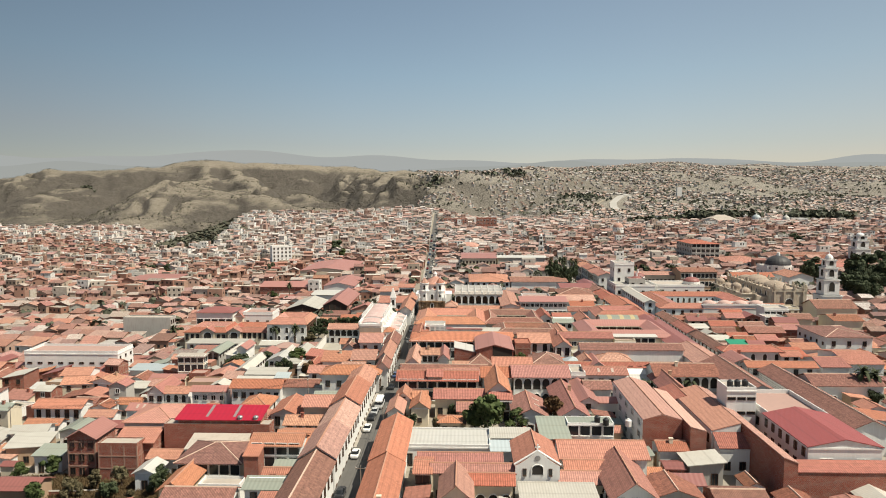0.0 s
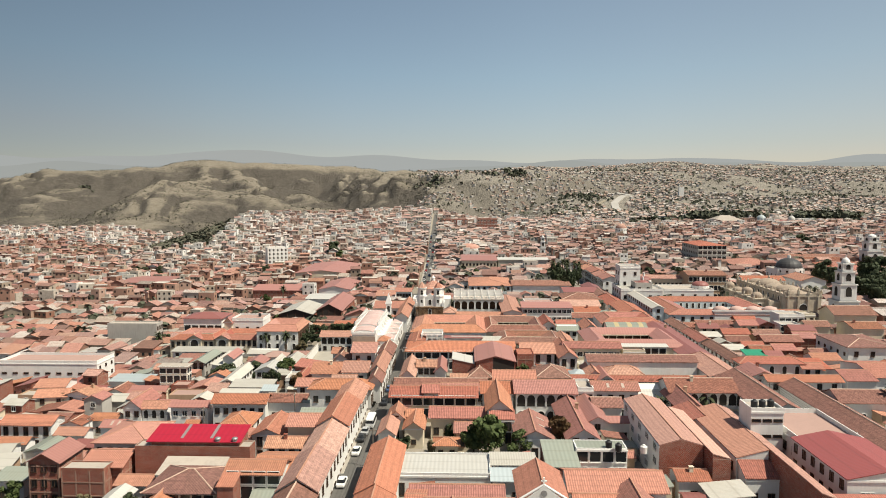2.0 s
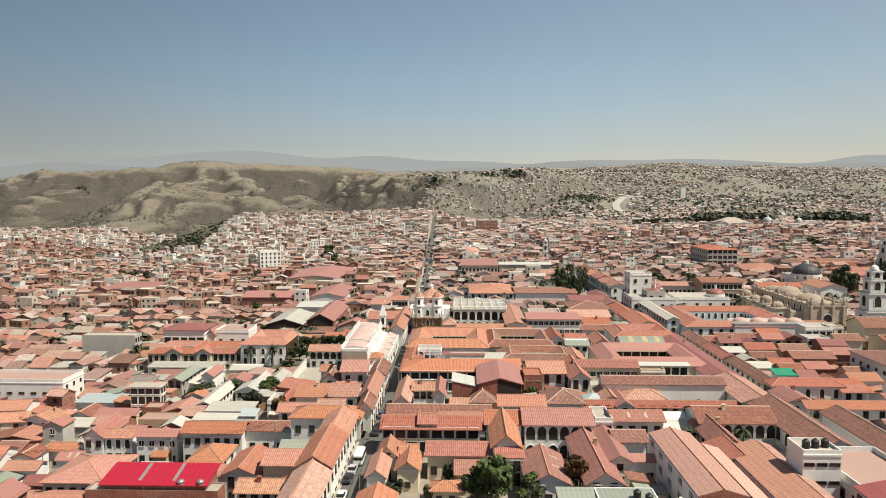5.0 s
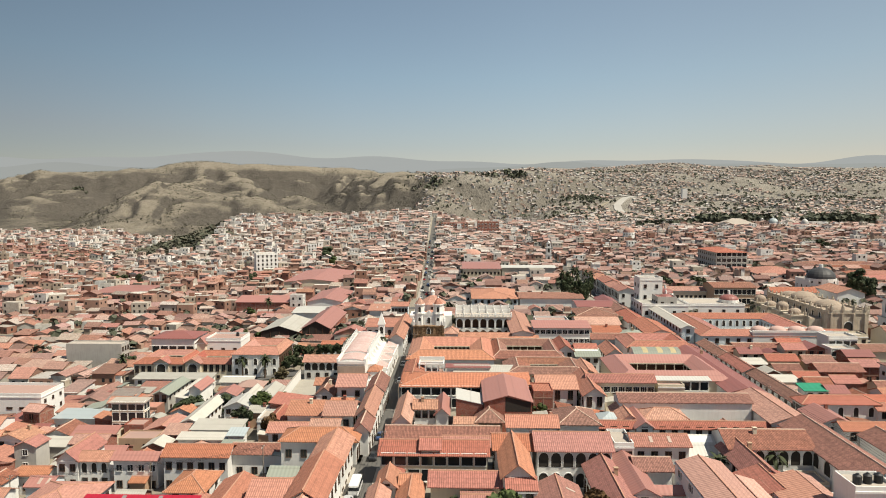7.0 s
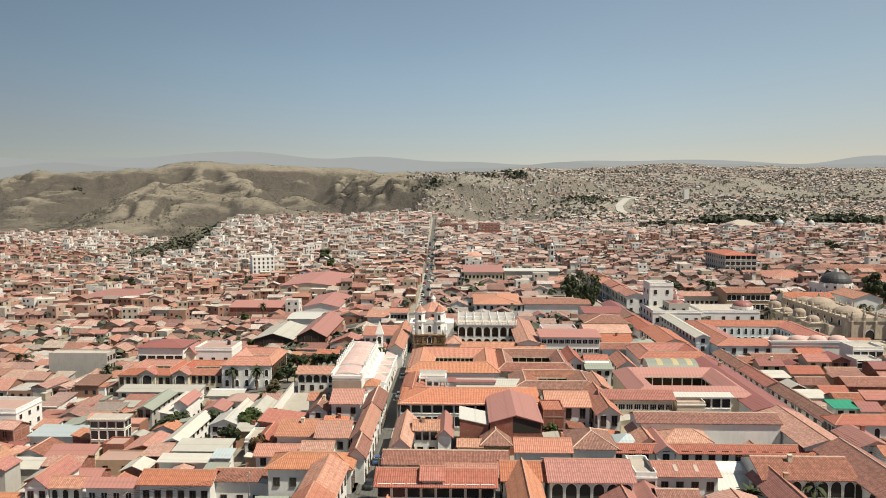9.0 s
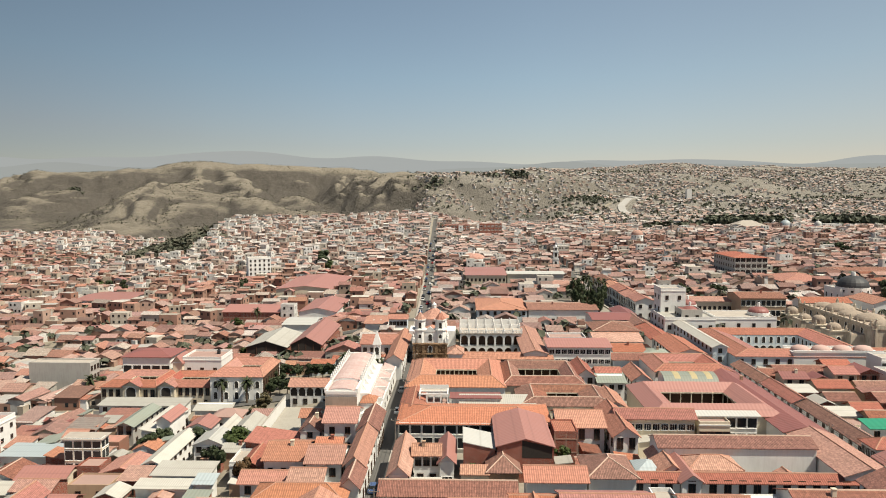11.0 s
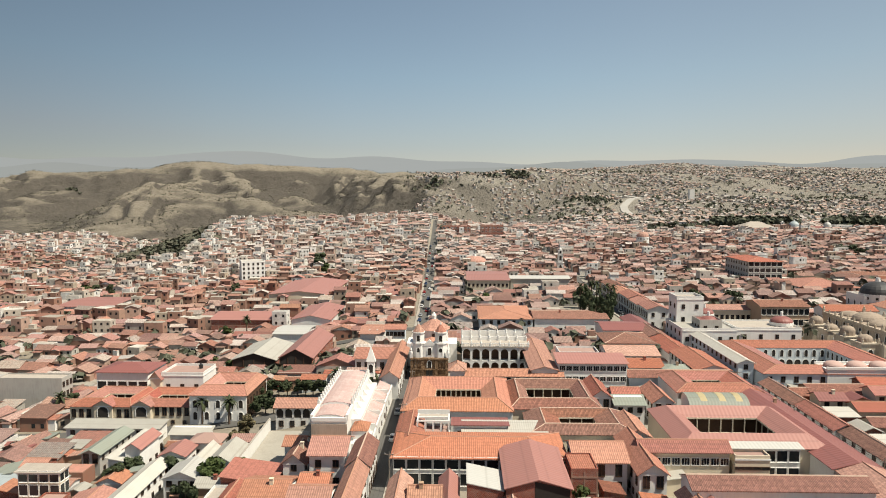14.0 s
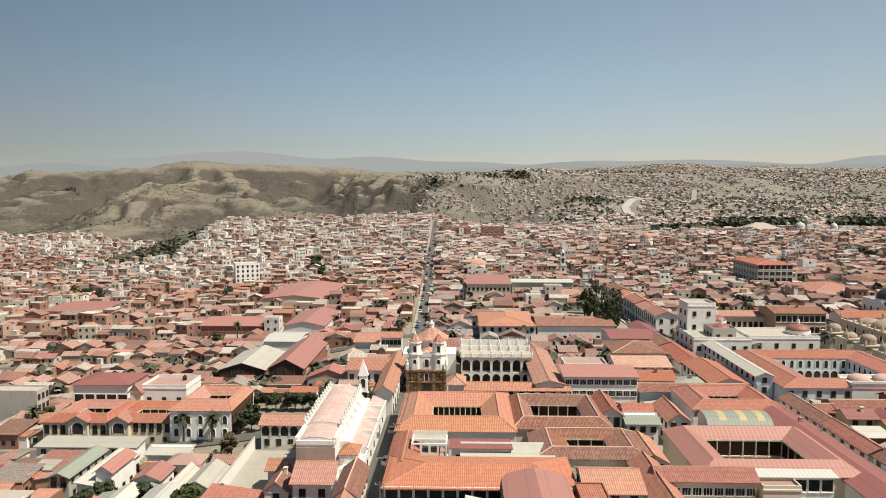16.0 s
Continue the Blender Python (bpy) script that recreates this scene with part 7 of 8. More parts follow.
def cathedral(x, y):
    """A long stone nave under pillow vaults, with pinnacled parapets and domed side chapels."""
    ob = thing("cathedral", x, y, 0, TH, "beige stone cathedral with vaulted roof, pinnacles and chapels", "church")
    FOOT.append((x - 5, y + 27, 15, 28))
    W, L, e = 8.0, 54.0, 10.0
    s = Shape()
    s.box(-W, W, 0, L, -0.5, e)
    s.box(-W - 5, -W, 4, L - 4, -0.5, 7.0)
    part("wall", s, BEIGE, ob)
    t = Shape()
    t.box(-W + 0.3, W - 0.3, 0.3, L - 0.3, e, e + 0.25)
    t.box(-W - 4.7, -W, 4.3, L - 4.3, 7.0, 7.2)
    part("roof", t, OLD_ROOF, ob, "stained grey-brown plaster roof")
    for k in range(5):
        v = Shape()
        v.dome((-0.8, 0.5, -0.3, 0.9, 0.0)[k], 5.6 + 10.7 * k, e + 0.2, (4.4, 5.4, 4.9, 5.8, 4.2)[k], (1.9, 2.8, 2.1, 3.2, 1.8)[k], 18, 6)
        part("vault", weld(v), OLD_ROOF, ob, "stained grey-brown vault")
    p = Shape()
    for sx in (-1, 1):
        p.box(sx * W - 0.25, sx * W + 0.25, 0, L, e, e + 1.0)
        p.box(sx * W - 0.4, sx * W + 0.4, 0, L, e - 0.5, e - 0.1)
    p.box(-W - 5.25, -W - 4.8, 4, L - 4, 7, 7.9)
    p.box(-W, W, -0.3, 0.2, e - 0.2, e + 1.2)
    part("parapet", p, BEIGE, ob)
    for i in range(13):
        for px, z, k in ((-W, e + 1, 1.1), (W, e + 1, 1.1), (-W - 5, 7.9, 0.9)):
            yy = 0.5 + 4.4 * i
            k *= 1.35 if i % 3 == 0 else 0.85
            if z > 8 or 4 < yy < L - 4:
                part("pinnacle", STONE_PINNACLE, None, ob, m=pose(px, yy, z) @ Matrix.Diagonal((k, k, k, 1)))
    for k in range(4):
        c = Shape()
        cy = 10 + 11.0 * k
        up = (0.0, 0.9, -0.5, 0.5)[k]
        c.box(-W - 11, -W - 5, cy - 3.4, cy + 3.4, -0.5, 7.6)
        c.box(-W - 11.3, -W - 4.8, cy - 3.7, cy + 3.7, 7.6, 8.0)
        ch = part("chapel", c, BEIGE, ob)
        d = Shape()
        d.tube(-W - 8, cy, 8.0, 8.7 + up, 2.5, 2.5, 10)
        d.dome(-W - 8, cy, 8.7 + up, 2.45, 1.8, 16, 6)
        d.tube(-W - 8, cy, 10.4 + up, 11.2 + up, 0.35, 0.25, 8)
        part("dome", weld(d), OLD_ROOF, ch, "stained plaster dome")
        part("arch", WIN["r"], None, ch, m=pose(-W - 8, cy - 3.42, 3.0) @ Matrix.Diagonal((1.3, 1, 1.2, 1)))
        part("arch", WIN["r"], None, ch, m=pose(-W - 11.02, cy, 3.0, 0, 0, -90) @ Matrix.Diagonal((1.3, 1, 1.2, 1)))
        for sx in (-10.7, -5.3):
            part("pinnacle", STONE_PINNACLE, None, ch, m=pose(-W + sx, cy - 3.2, 8.0) @ Matrix.Diagonal((1.3, 1.3, 1.3, 1)))
    for i in range(9):
        part("arch", WIN["r"], None, ob, m=pose(-W - 0.02, 6 + 5.3 * i, 7.4, 0, 0, -90) @ Matrix.Diagonal((1.2, 1, 0.9, 1)))
    for sx in (-6.6, -2.2, 2.2, 6.6):
        q = Shape()
        q.box(sx - 0.4, sx + 0.4, -0.6, 0, 0, e - 0.2)
        part("pilaster", q, BEIGE, ob)
        part("pinnacle", STONE_PINNACLE, None, ob, m=pose(sx, -0.1, e + 1.2) @ Matrix.Diagonal((1.6, 1.6, 1.8, 1)))
    part("arch", WIN["a"], None, ob, m=pose(0, -0.32, 2.0) @ Matrix.Diagonal((1.5, 1, 1.6, 1)))
    return ob


BEIGE = plaster_mat("beige_stone", (0.52, 0.45, 0.36), (0.27, 0.22, 0.17), 0.8)
OLD_ROOF = plaster_mat("stained_roof_plaster", (0.36, 0.29, 0.23), (0.19, 0.155, 0.125), 0.8)
STONE_PINNACLE = pinnacle_mesh(1.5, BEIGE)
cathedral(160, 318)
uni = next(o for o in bpy.data.objects if o.name.startswith("courtyard_house") and "university" in str(o.get("label", "")))
PINK_DOME = plaster_mat("pink_dome_plaster", (0.50, 0.345, 0.305), (0.40, 0.27, 0.235), 0.5)
wing = Shape()
wing.box(-4.5, 22.75, -21.75, -14.6, 4.0, 8.2)
wing.box(-4.8, 23.0, -22.0, -21.6, 8.2, 8.9)
wing.box(-4.8, 23.0, -14.9, -14.5, 8.2, 8.9)
part("chapel_wing", wing, WALL["white"], uni, "white flat-roofed chapel wing")
for k in range(4):
    dm = Shape()
    dm.tube(0, 0, 0, 0.35, 2.8, 2.8, 16)
    dm.dome(0, 0, 0.35, 2.75, 1.4, 18, 6)
    part("roof_dome", weld(dm), PINK_DOME, uni, "low pink plastered dome", m=pose(-1.0 + 6.6 * k, -18.2, 8.2))



def chapel_front(x, y, w):
    """The gabled white front of a small chapel, with an arched window and slits."""
    ob = thing("chapel_facade", x, y, 0, TH, "white gabled chapel facade with arched window and cross", "facade")
    s = Shape()
    pts = [(-w / 2, 0), (w / 2, 0), (w / 2, 7.3), (w / 2 - 0.6, 7.5), (0, 9.9), (-w / 2 + 0.6, 7.5), (-w / 2, 7.3)]
    n = len(pts)
    s.v = [(a, 0, c) for a, c in pts] + [(a, 0.5, c) for a, c in pts]
    s.f = [tuple(range(n)), tuple(range(2 * n - 1, n - 1, -1))] + [(i + n, (i + 1) % n + n, (i + 1) % n, i) for i in range(n)]
    s.m = [0] * len(s.f)
    part("wall", s, WHITE, ob)
    t = Shape()
    for sx in (-1, 1):
        t.limb((sx * (w / 2 + 0.2), 0.2, 7.45), (0, 0.2, 10.05), 0.2, 0.2, 6)
    part("coping", t, FRAME_W, ob)
    part("arch", WIN["a"], None, ob, m=pose(0, -0.01, 5.7) @ Matrix.Diagonal((0.85, 1, 0.62, 1)))
    for sx in (-1, 1):
        part("slit_window", WIN["s"], None, ob, m=pose(sx * 2.3, -0.01, 5.6) @ Matrix.Diagonal((0.6, 1, 1.2, 1)))
    c = Shape()
    c.box(-0.12, 0.12, 0.1, 0.34, 9.8, 11.2)
    c.box(-0.45, 0.45, 0.14, 0.30, 10.5, 10.75)
    part("cross", c, FRAME_W, ob)
    o = Shape()
    o.tube(0, 0, 0, 0.1, 0.5, 0.5, 14)
    part("oculus", o, METAL, ob, m=pose(0, -0.0, 8.7, 90, 0, 0))
    return ob


chapel_front(17.0, 120.2, 7.9)


# ---- the school yard west of the white church ----
def yard(x0, x1, y0, y1, z):
    s = Shape()
    s.box(x0, x1, y0, y1, z - 1.5, z)
    tagged(part("pavement", s, PLAYGROUND, None), "pale concrete school yard between walls", "yard", kind="structure")


PLAYGROUND = plaster_mat("yard_concrete", (0.35, 0.325, 0.28), (0.26, 0.235, 0.20), 0.6)
def vault_stripes(ob, w, d, e, rise, at):
    """Yellow panels over a barrel roof."""
    for a in at:
        s = Shape()
        D = d / 2 + 0.5
        for i in range(9):
            t0, t1 = math.pi * i / 9, math.pi * (i + 1) / 9
            slab(s, [(a * w - 0.8, -D * math.cos(t0), e + rise * math.sin(t0) + 0.05), (a * w + 0.8, -D * math.cos(t0), e + rise * math.sin(t0) + 0.05),
                     (a * w + 0.8, -D * math.cos(t1), e + rise * math.sin(t1) + 0.05), (a * w - 0.8, -D * math.cos(t1), e + rise * math.sin(t1) + 0.05)], 0.04)
        part("yellow_panel", weld(s), OCHRE, ob, "ochre yellow roof panel")


vault = next(o for o in bpy.data.objects if o.name.startswith("shed") and "barrel" in str(o.get("label", "")))
vault_stripes(vault, 13.5, 8.0, 6.0, 2.7, (-0.26, 0.08, 0.38))
yard(-46.5, -33.5, 243.5, 275, -4.6)


def garden_wall(x0, y0, x1, y1, z, h, stuff="white"):
    ob = thing("garden_wall", x0, y0, z, 0, {"white": "whitewashed garden wall", "brick": "bare brick garden wall", "adobe": "bare adobe garden wall"}[stuff] + " with stone coping", "wall")
    L = math.hypot(x1 - x0, y1 - y0)
    s, c = Shape(), Shape()
    s.box(0, L, -0.2, 0.2, -2, h)
    c.solid([(0, -0.26, h), (L, -0.26, h), (L, 0.26, h), (0, 0.26, h)], [(0, -0.05, h + 0.25), (L, -0.05, h + 0.25), (L, 0.05, h + 0.25), (0, 0.05, h + 0.25)])
    m = Matrix.Rotation(math.atan2(y1 - y0, x1 - x0), 4, "Z")
    part("wall", s, WALL[stuff], ob, m=m)
    part("coping", c, PAVE, ob, m=m)
    return ob


garden_wall(-47.2, 236, -46.8, 276, -5.0, 3.4)
garden_wall(-30, 242, -47, 242, -4.8, 2.5)
garden_wall(41.5, 137.6, 50.4, 137.2, 0.0, 3.2, "adobe")
garden_wall(-109, 147.5, -55, 150, -11.5, 1.6, "brick")
for tx, ty in ((63.9, 151.4), (65.6, 151.6), (67.4, 151.8)):
    water_tank(tx, ty, 12.8, "black")
water_tank(38.0, 138.5, 8.2, "white")
water_tank(34.5, 143.0, 6.9, "black")
water_tank(33.0, 144.5, 6.9, "black")

# ---- rooflights and fans of the sports hall ----
hall = bpy.data.objects["sports_hall"]
hall_roof = next(o for o in hall.children if o.name.startswith("roof"))
HALL_STRIP = plain_mat("dusty_rooflight_plastic", (0.24, 0.19, 0.19), 0.4, 0, 0.25, 1.0)
hx = max(v.co.x for v in hall_roof.data.vertices)
hy = max(v.co.y for v in hall_roof.data.vertices)
hz0, hz1 = min(v.co.z for v in hall_roof.data.vertices) + 0.16, max(v.co.z for v in hall_roof.data.vertices)
for fx in (-0.30, 0.33):
    st = Shape()
    a = fx * hx
    st.solid([(a - 0.35, -hy + 1.0, hz0 + 0.02), (a + 0.35, -hy + 1.0, hz0 + 0.02), (a + 0.35, hy - 0.6, hz1 + 0.0), (a - 0.35, hy - 0.6, hz1 + 0.0)],
             [(a - 0.35, -hy + 1.0, hz0 + 0.16), (a + 0.35, -hy + 1.0, hz0 + 0.16), (a + 0.35, hy - 0.6, hz1 + 0.1), (a - 0.35, hy - 0.6, hz1 + 0.1)])
    part("rooflight", st, HALL_STRIP, hall, "translucent rooflight strip")
for fx in (0.5, 0.86):
    fan = Shape()
    fan.tube(0, 0, 0, 0.5, 0.55, 0.55, 10)
    fan.dome(0, 0, 0.5, 0.7, 0.45, 10, 4)
    part("roof_fan", weld(fan), METAL, hall, "round metal roof fan", m=pose(fx * hx, -hy + 0.6, hz0 + 0.05))

# ---- trees, palms, cars in the near blocks ----
# first block
tree(10.3, 156.3, 5.1, 9.4, "green")
tree(7.5, 157.9, 3.1, 6.4, "green")
tree(17.2, 156.3, 3.0, 6.4, "green")
tree(2.4, 166.6, 1.5, 4.0, "dark")
tree(-7.4, 157.7, 1.9, 4.7, "dark")
tree(-8.8, 158.5, 1.3, 3.7, "green")
tree(-10.8, 166.8, 1.4, 3.8, "dark")
tree(26.0, 160.0, 3.6, 8.2, "brown")
tree(-1.6, 157.3, 1.3, 3.7, "dry")
tree(9.9, 120.6, 1.3, 3.7, "green")
tree(-61.4, 147.4, 2.2, 5.0, "dark")
tree(-61.3, 142.8, 1.9, 4.6, "dark")
tree(-63.1, 169.2, 1.9, 4.7, "dry")
tree(-91.7, 158.4, 2.6, 5.7, "green")
tree(-98.5, 157.5, 2.0, 4.9, "green")
tree(-86.6, 142.9, 2.6, 5.6, "green")
tree(-70.6, 142.1, 2.0, 4.7, "dark")
tree(-116.8, 226.5, 2.9, 6.2, "dry")
tree(-110.5, 225.7, 1.5, 4.0, "dark")
tree(-109.4, 230.6, 1.3, 3.8, "dark")
tree(-76.7, 149.5, 1.8, 4.5, "dry")
tree(-71.2, 149.9, 2.2, 5.1, "dry")
tree(-81.3, 146.4, 1.9, 4.7, "dry")
tree(34.5, 157.8, 1.0, 3.3, "dark")
tree(-89.9, 148.4, 1.1, 3.4, "dry")
tree(-80.5, 142.7, 1.0, 3.4, "dry")
tree(-78.6, 146.0, 1.1, 3.4, "dry")
tree(-72.6, 142.5, 1.0, 3.4, "dry")
tree(-65.0, 140.2, 1.0, 3.3, "dry")
tree(-71.5, 146.5, 1.1, 3.4, "dry")
tree(-88.3, 151.2, 1.1, 3.5, "dry")
# second block
tree(24.8, 218.4, 2.1, 4.9, "green")
tree(5.5, 210.8, 1.6, 4.2, "green")
tree(51.8, 174.8, 1.6, 7.0, "dark")
tree(-42.8, 218.6, 2.9, 7.6, "brown")
tree(28.7, 179.8, 1.9, 4.7, "dark")
tree(-76.0, 249.5, 3.3, 6.7, "dark")
tree(-74.9, 256.0, 2.7, 5.9, "dark")
tree(-58.0, 249.5, 4.8, 4.8, "green")
tree(-64.5, 251.5, 3.8, 6.2, "dark")
tree(-74.8, 239.6, 1.4, 3.9, "dark")
tree(-52.9, 276.6, 3.0, 6.3, "dry")
tree(-53.8, 268.6, 2.1, 5.0, "dry")
tree(-54.0, 269.8, 2.1, 5.0, "dry")
tree(-54.6, 278.3, 1.7, 4.3, "dry")
tree(23.8, 278.0, 1.7, 4.3, "dark")
tree(31.9, 249.7, 1.5, 4.1, "dark")
tree(29.5, 249.7, 0.9, 3.2, "dark")
tree(34.7, 248.9, 1.0, 3.4, "green")
tree(-60.5, 320.3, 2.3, 5.2, "dark")
tree(-57.4, 319.0, 2.2, 5.2, "dark")
tree(-54.2, 317.6, 2.2, 5.1, "dark")
tree(-51.0, 316.1, 2.2, 5.1, "dark")
tree(-47.1, 314.0, 2.2, 5.1, "dark")
tree(-44.4, 312.5, 2.2, 5.1, "dark")
tree(-41.6, 310.9, 2.2, 5.0, "dark")
tree(-38.6, 308.9, 2.1, 5.0, "dark")
tree(-58.2, 310.1, 2.3, 5.3, "dark")
tree(-57.4, 303.0, 2.2, 5.1, "dark")
tree(-53.9, 299.1, 2.2, 5.1, "dark")
tree(-54.4, 305.3, 2.3, 5.2, "dark")
tree(-56.2, 296.3, 2.2, 5.0, "dark")
tree(-50.9, 296.8, 2.2, 5.0, "dark")
tree(-121.3, 316.6, 3.1, 6.0, "dark")
tree(-88.3, 360.2, 2.9, 6.1, "green")
tree(-81.2, 354.4, 2.8, 6.0, "green")
palm(-71.6, 295.3, 8.0)
palm(-62.8, 292.3, 8.0)
palm(-121.6, 309.8, 8.0)
palm(-34.0, 310.1, 7.0)
palm(-21.3, 298.2, 7.0)
palm(65.6, 181.0, 7.0)
palm(73.7, 182.5, 7.0)
palm(53.8, 179.7, 6.0)
palm(110.2, 178.5, 10.0)
palm(113.9, 179.1, 9.0)
tree(111.7, 176.5, 2.3, 5.2, "dark")
tree(111.8, 180.3, 1.8, 4.4, "dark")
# the square and farther off
tree(69.6, 446.6, 3.3, 11.0, "dark")
tree(66.0, 419.2, 3.0, 11.0, "dark")
tree(71.7, 433.2, 3.2, 11.0, "dark")
tree(69.8, 411.0, 3.0, 11.0, "dark")
tree(74.2, 419.2, 3.0, 11.0, "dark")
tree(74.4, 406.3, 2.9, 11.0, "dark")
tree(64.5, 391.6, 2.8, 11.0, "dark")
tree(67.8, 388.8, 2.7, 11.0, "dark")
tree(81.5, 427.8, 3.1, 11.0, "dark")
tree(75.4, 456.8, 3.4, 11.0, "dark")
tree(71.3, 388.8, 2.7, 11.0, "dark")
palm(67.6, 433.3, 14.0)
palm(75.2, 443.4, 14.0)
palm(73.5, 418.4, 14.0)
palm(81.0, 433.3, 14.0)
palm(77.9, 443.4, 14.0)
palm(82.7, 429.4, 14.0)
tree(21.9, 449.7, 3.9, 7.6, "green")
tree(62.4, 356.9, 2.6, 5.8, "dark")
tree(132.9, 449.5, 3.9, 7.6, "dark")
tree(146.6, 440.3, 4.9, 9.1, "dark")
tree(159.4, 452.1, 2.8, 6.0, "dark")
palm(-92.7, 418.3, 12.0)
tree(-238.8, 554.3, 6.5, 11.6, "green")
tree(-238.3, 567.6, 5.2, 9.7, "dark")
tree(-219.1, 558.9, 3.7, 7.3, "dark")
tree(-214.3, 540.5, 2.8, 14.0, "dark")
tree(-101.7, 667.7, 9.1, 15.5, "dark")
tree(-89.9, 638.1, 6.5, 11.5, "green")
tree(-133.0, 537.9, 3.5, 14.0, "dark")
tree(-23.6, 684.4, 3.3, 6.7, "dark")
tree(-103.0, 422.0, 3.6, 7.2, "green")
tree(-25.5, 360.3, 1.9, 4.6, "brown")
tree(225.4, 378.7, 4.9, 12.0, "dark")
tree(240.1, 392.6, 5.1, 12.0, "dark")
tree(229.8, 365.7, 4.8, 12.0, "dark")
tree(260.8, 407.6, 5.3, 12.0, "dark")
tree(212.4, 342.2, 4.4, 12.0, "dark")
tree(265.9, 441.2, 5.7, 12.0, "dark")
tree(231.4, 430.6, 5.6, 12.0, "dark")
# traffic in the street
car(-17.6, 159.5, "white")
car(-18.4, 143.4, "white")
car(-17.5, 167.6, "dark")
car(-17.1, 172.0, "silver")
car(-18.8, 124.2, "dark")
car(-14.5, 194.3, "dark")
car(-14.1, 206.8, "blue")
car(-12.3, 255.2, "white")
car(-12.4, 275.1, "silver")
minibus(-16.3, 177.6)
car(street_x(318) +1.4, 318, "white")
car(street_x(331) -1.5, 331, "dark")
car(street_x(344) -1.5, 344, "blue")
car(street_x(357) +1.4, 357, "silver")
car(street_x(370) -1.5, 370, "red")
car(street_x(383) -1.5, 383, "white")
car(street_x(396) +1.4, 396, "dark")
car(street_x(409) -1.5, 409, "blue")
car(street_x(422) -1.5, 422, "silver")
car(street_x(435) +1.4, 435, "red")
car(street_x(448) -1.5, 448, "white")
car(street_x(461) -1.5, 461, "dark")
car(street_x(474) +1.4, 474, "blue")
car(street_x(487) -1.5, 487, "silver")
car(street_x(500) -1.5, 500, "red")
car(street_x(513) +1.4, 513, "white")
car(street_x(526) -1.5, 526, "dark")
car(street_x(539) -1.5, 539, "blue")
car(street_x(552) +1.4, 552, "silver")
car(street_x(565) -1.5, 565, "red")
car(street_x(578) -1.5, 578, "white")
car(street_x(591) +1.4, 591, "dark")
car(street_x(604) -1.5, 604, "blue")
car(street_x(617) -1.5, 617, "silver")
car(street_x(630) +1.4, 630, "red")
car(street_x(643) -1.5, 643, "white")
car(street_x(656) -1.5, 656, "dark")
car(street_x(669) +1.4, 669, "blue")
car(street_x(682) -1.5, 682, "silver")
car(street_x(695) -1.5, 695, "red")
car(street_x(708) +1.4, 708, "white")
car(street_x(721) -1.5, 721, "dark")
car(street_x(734) -1.5, 734, "blue")
car(street_x(747) +1.4, 747, "silver")
car(east_x(232) +1.0, 232, "white")
car(east_x(247) -1.0, 247, "red")
car(east_x(262) +1.0, 262, "dark")
car(east_x(281) -1.0, 281, "silver")
car(east_x(330) +1.0, 330, "white")
car(east_x(342) -1.0, 342, "red")
car(east_x(355) +1.0, 355, "dark")
car(east_x(420) -1.0, 420, "silver")
car(east_x(432) +1.0, 432, "white")
tree(209.8, 357.3, 5.8, 14.0, "dark")
tree(242.3, 404.6, 7.2, 14.0, "dark")
tree(262.8, 427.2, 8.3, 14.0, "dark")
tree(249.1, 394.2, 7.7, 14.0, "dark")
tree(218.0, 349.1, 6.2, 14.0, "dark")
tree(209.9, 345.2, 5.6, 14.0, "dark")
tree(235.3, 365.9, 7.1, 14.0, "dark")
tree(267.4, 410.0, 8.0, 14.0, "dark")
tree(253.9, 379.5, 7.4, 14.0, "dark")
tree(211.3, 399.2, 4.5, 14.0, "dark")
tree(209.7, 387.1, 4.4, 14.0, "dark")
tree(282.3, 444.4, 7.2, 14.0, "dark")
tree(298.3, 452.3, 7.3, 14.0, "dark")
tree(325.5, 644.8, 6.3, 10.0, "dark")
tree(322.9, 623.4, 6.1, 10.0, "dark")
tree(322.9, 652.3, 6.4, 10.0, "dark")
tree(134.4, 464.4, 3.4, 6.9, "dark")
tree(128.8, 462.6, 2.7, 5.8, "green")
tree(151.2, 460.9, 3.0, 6.3, "dry")
tree(-52.8, 231.5, 2.7, 7.0, "dark")
tree(-50.8, 242, 4.3, 8.2, "green")
tree(-45.6, 243.0, 3.0, 6.6, "green")
tree(-55.6, 235.0, 2.2, 5.6, "dark")

# ---- utility poles and their wires ----
POLE = plain_mat("weathered_pole", (0.20, 0.17, 0.14), 0.9, 0, 0.3, 2.0)
pole_s = Shape()
pole_s.limb((0, 0, -0.4), (0, 0, 8.2), 0.13, 0.09, 7)
arm_s = Shape()
arm_s.box(-0.9, 0.9, -0.06, 0.06, 7.6, 7.72)
cup_s = Shape()
cup_s.tube(0, 0, 0, 0.2, 0.05, 0.06, 6)
POLE_MESH, ARM_MESH, CUP_MESH = pole_s.mesh("pole", [POLE]), arm_s.mesh("crossarm", [POLE]), cup_s.mesh("insulator", [FRAME_W])


def utility_pole(x, y, turn):
    ob = thing("utility_pole", x, y, ground_z(x, y) + 0.1, turn, "tall weathered utility pole carrying wires along the street", "pole", "street poles")
    part("pole", POLE_MESH, None, ob)
    arm = part("crossarm", ARM_MESH, None, ob)
    for k in (-0.8, 0.0, 0.8):
        part("insulator", CUP_MESH, None, arm, m=pose(k, 0, 7.72))
    return Vector((x, y, ground_z(x, y) + 8.0))


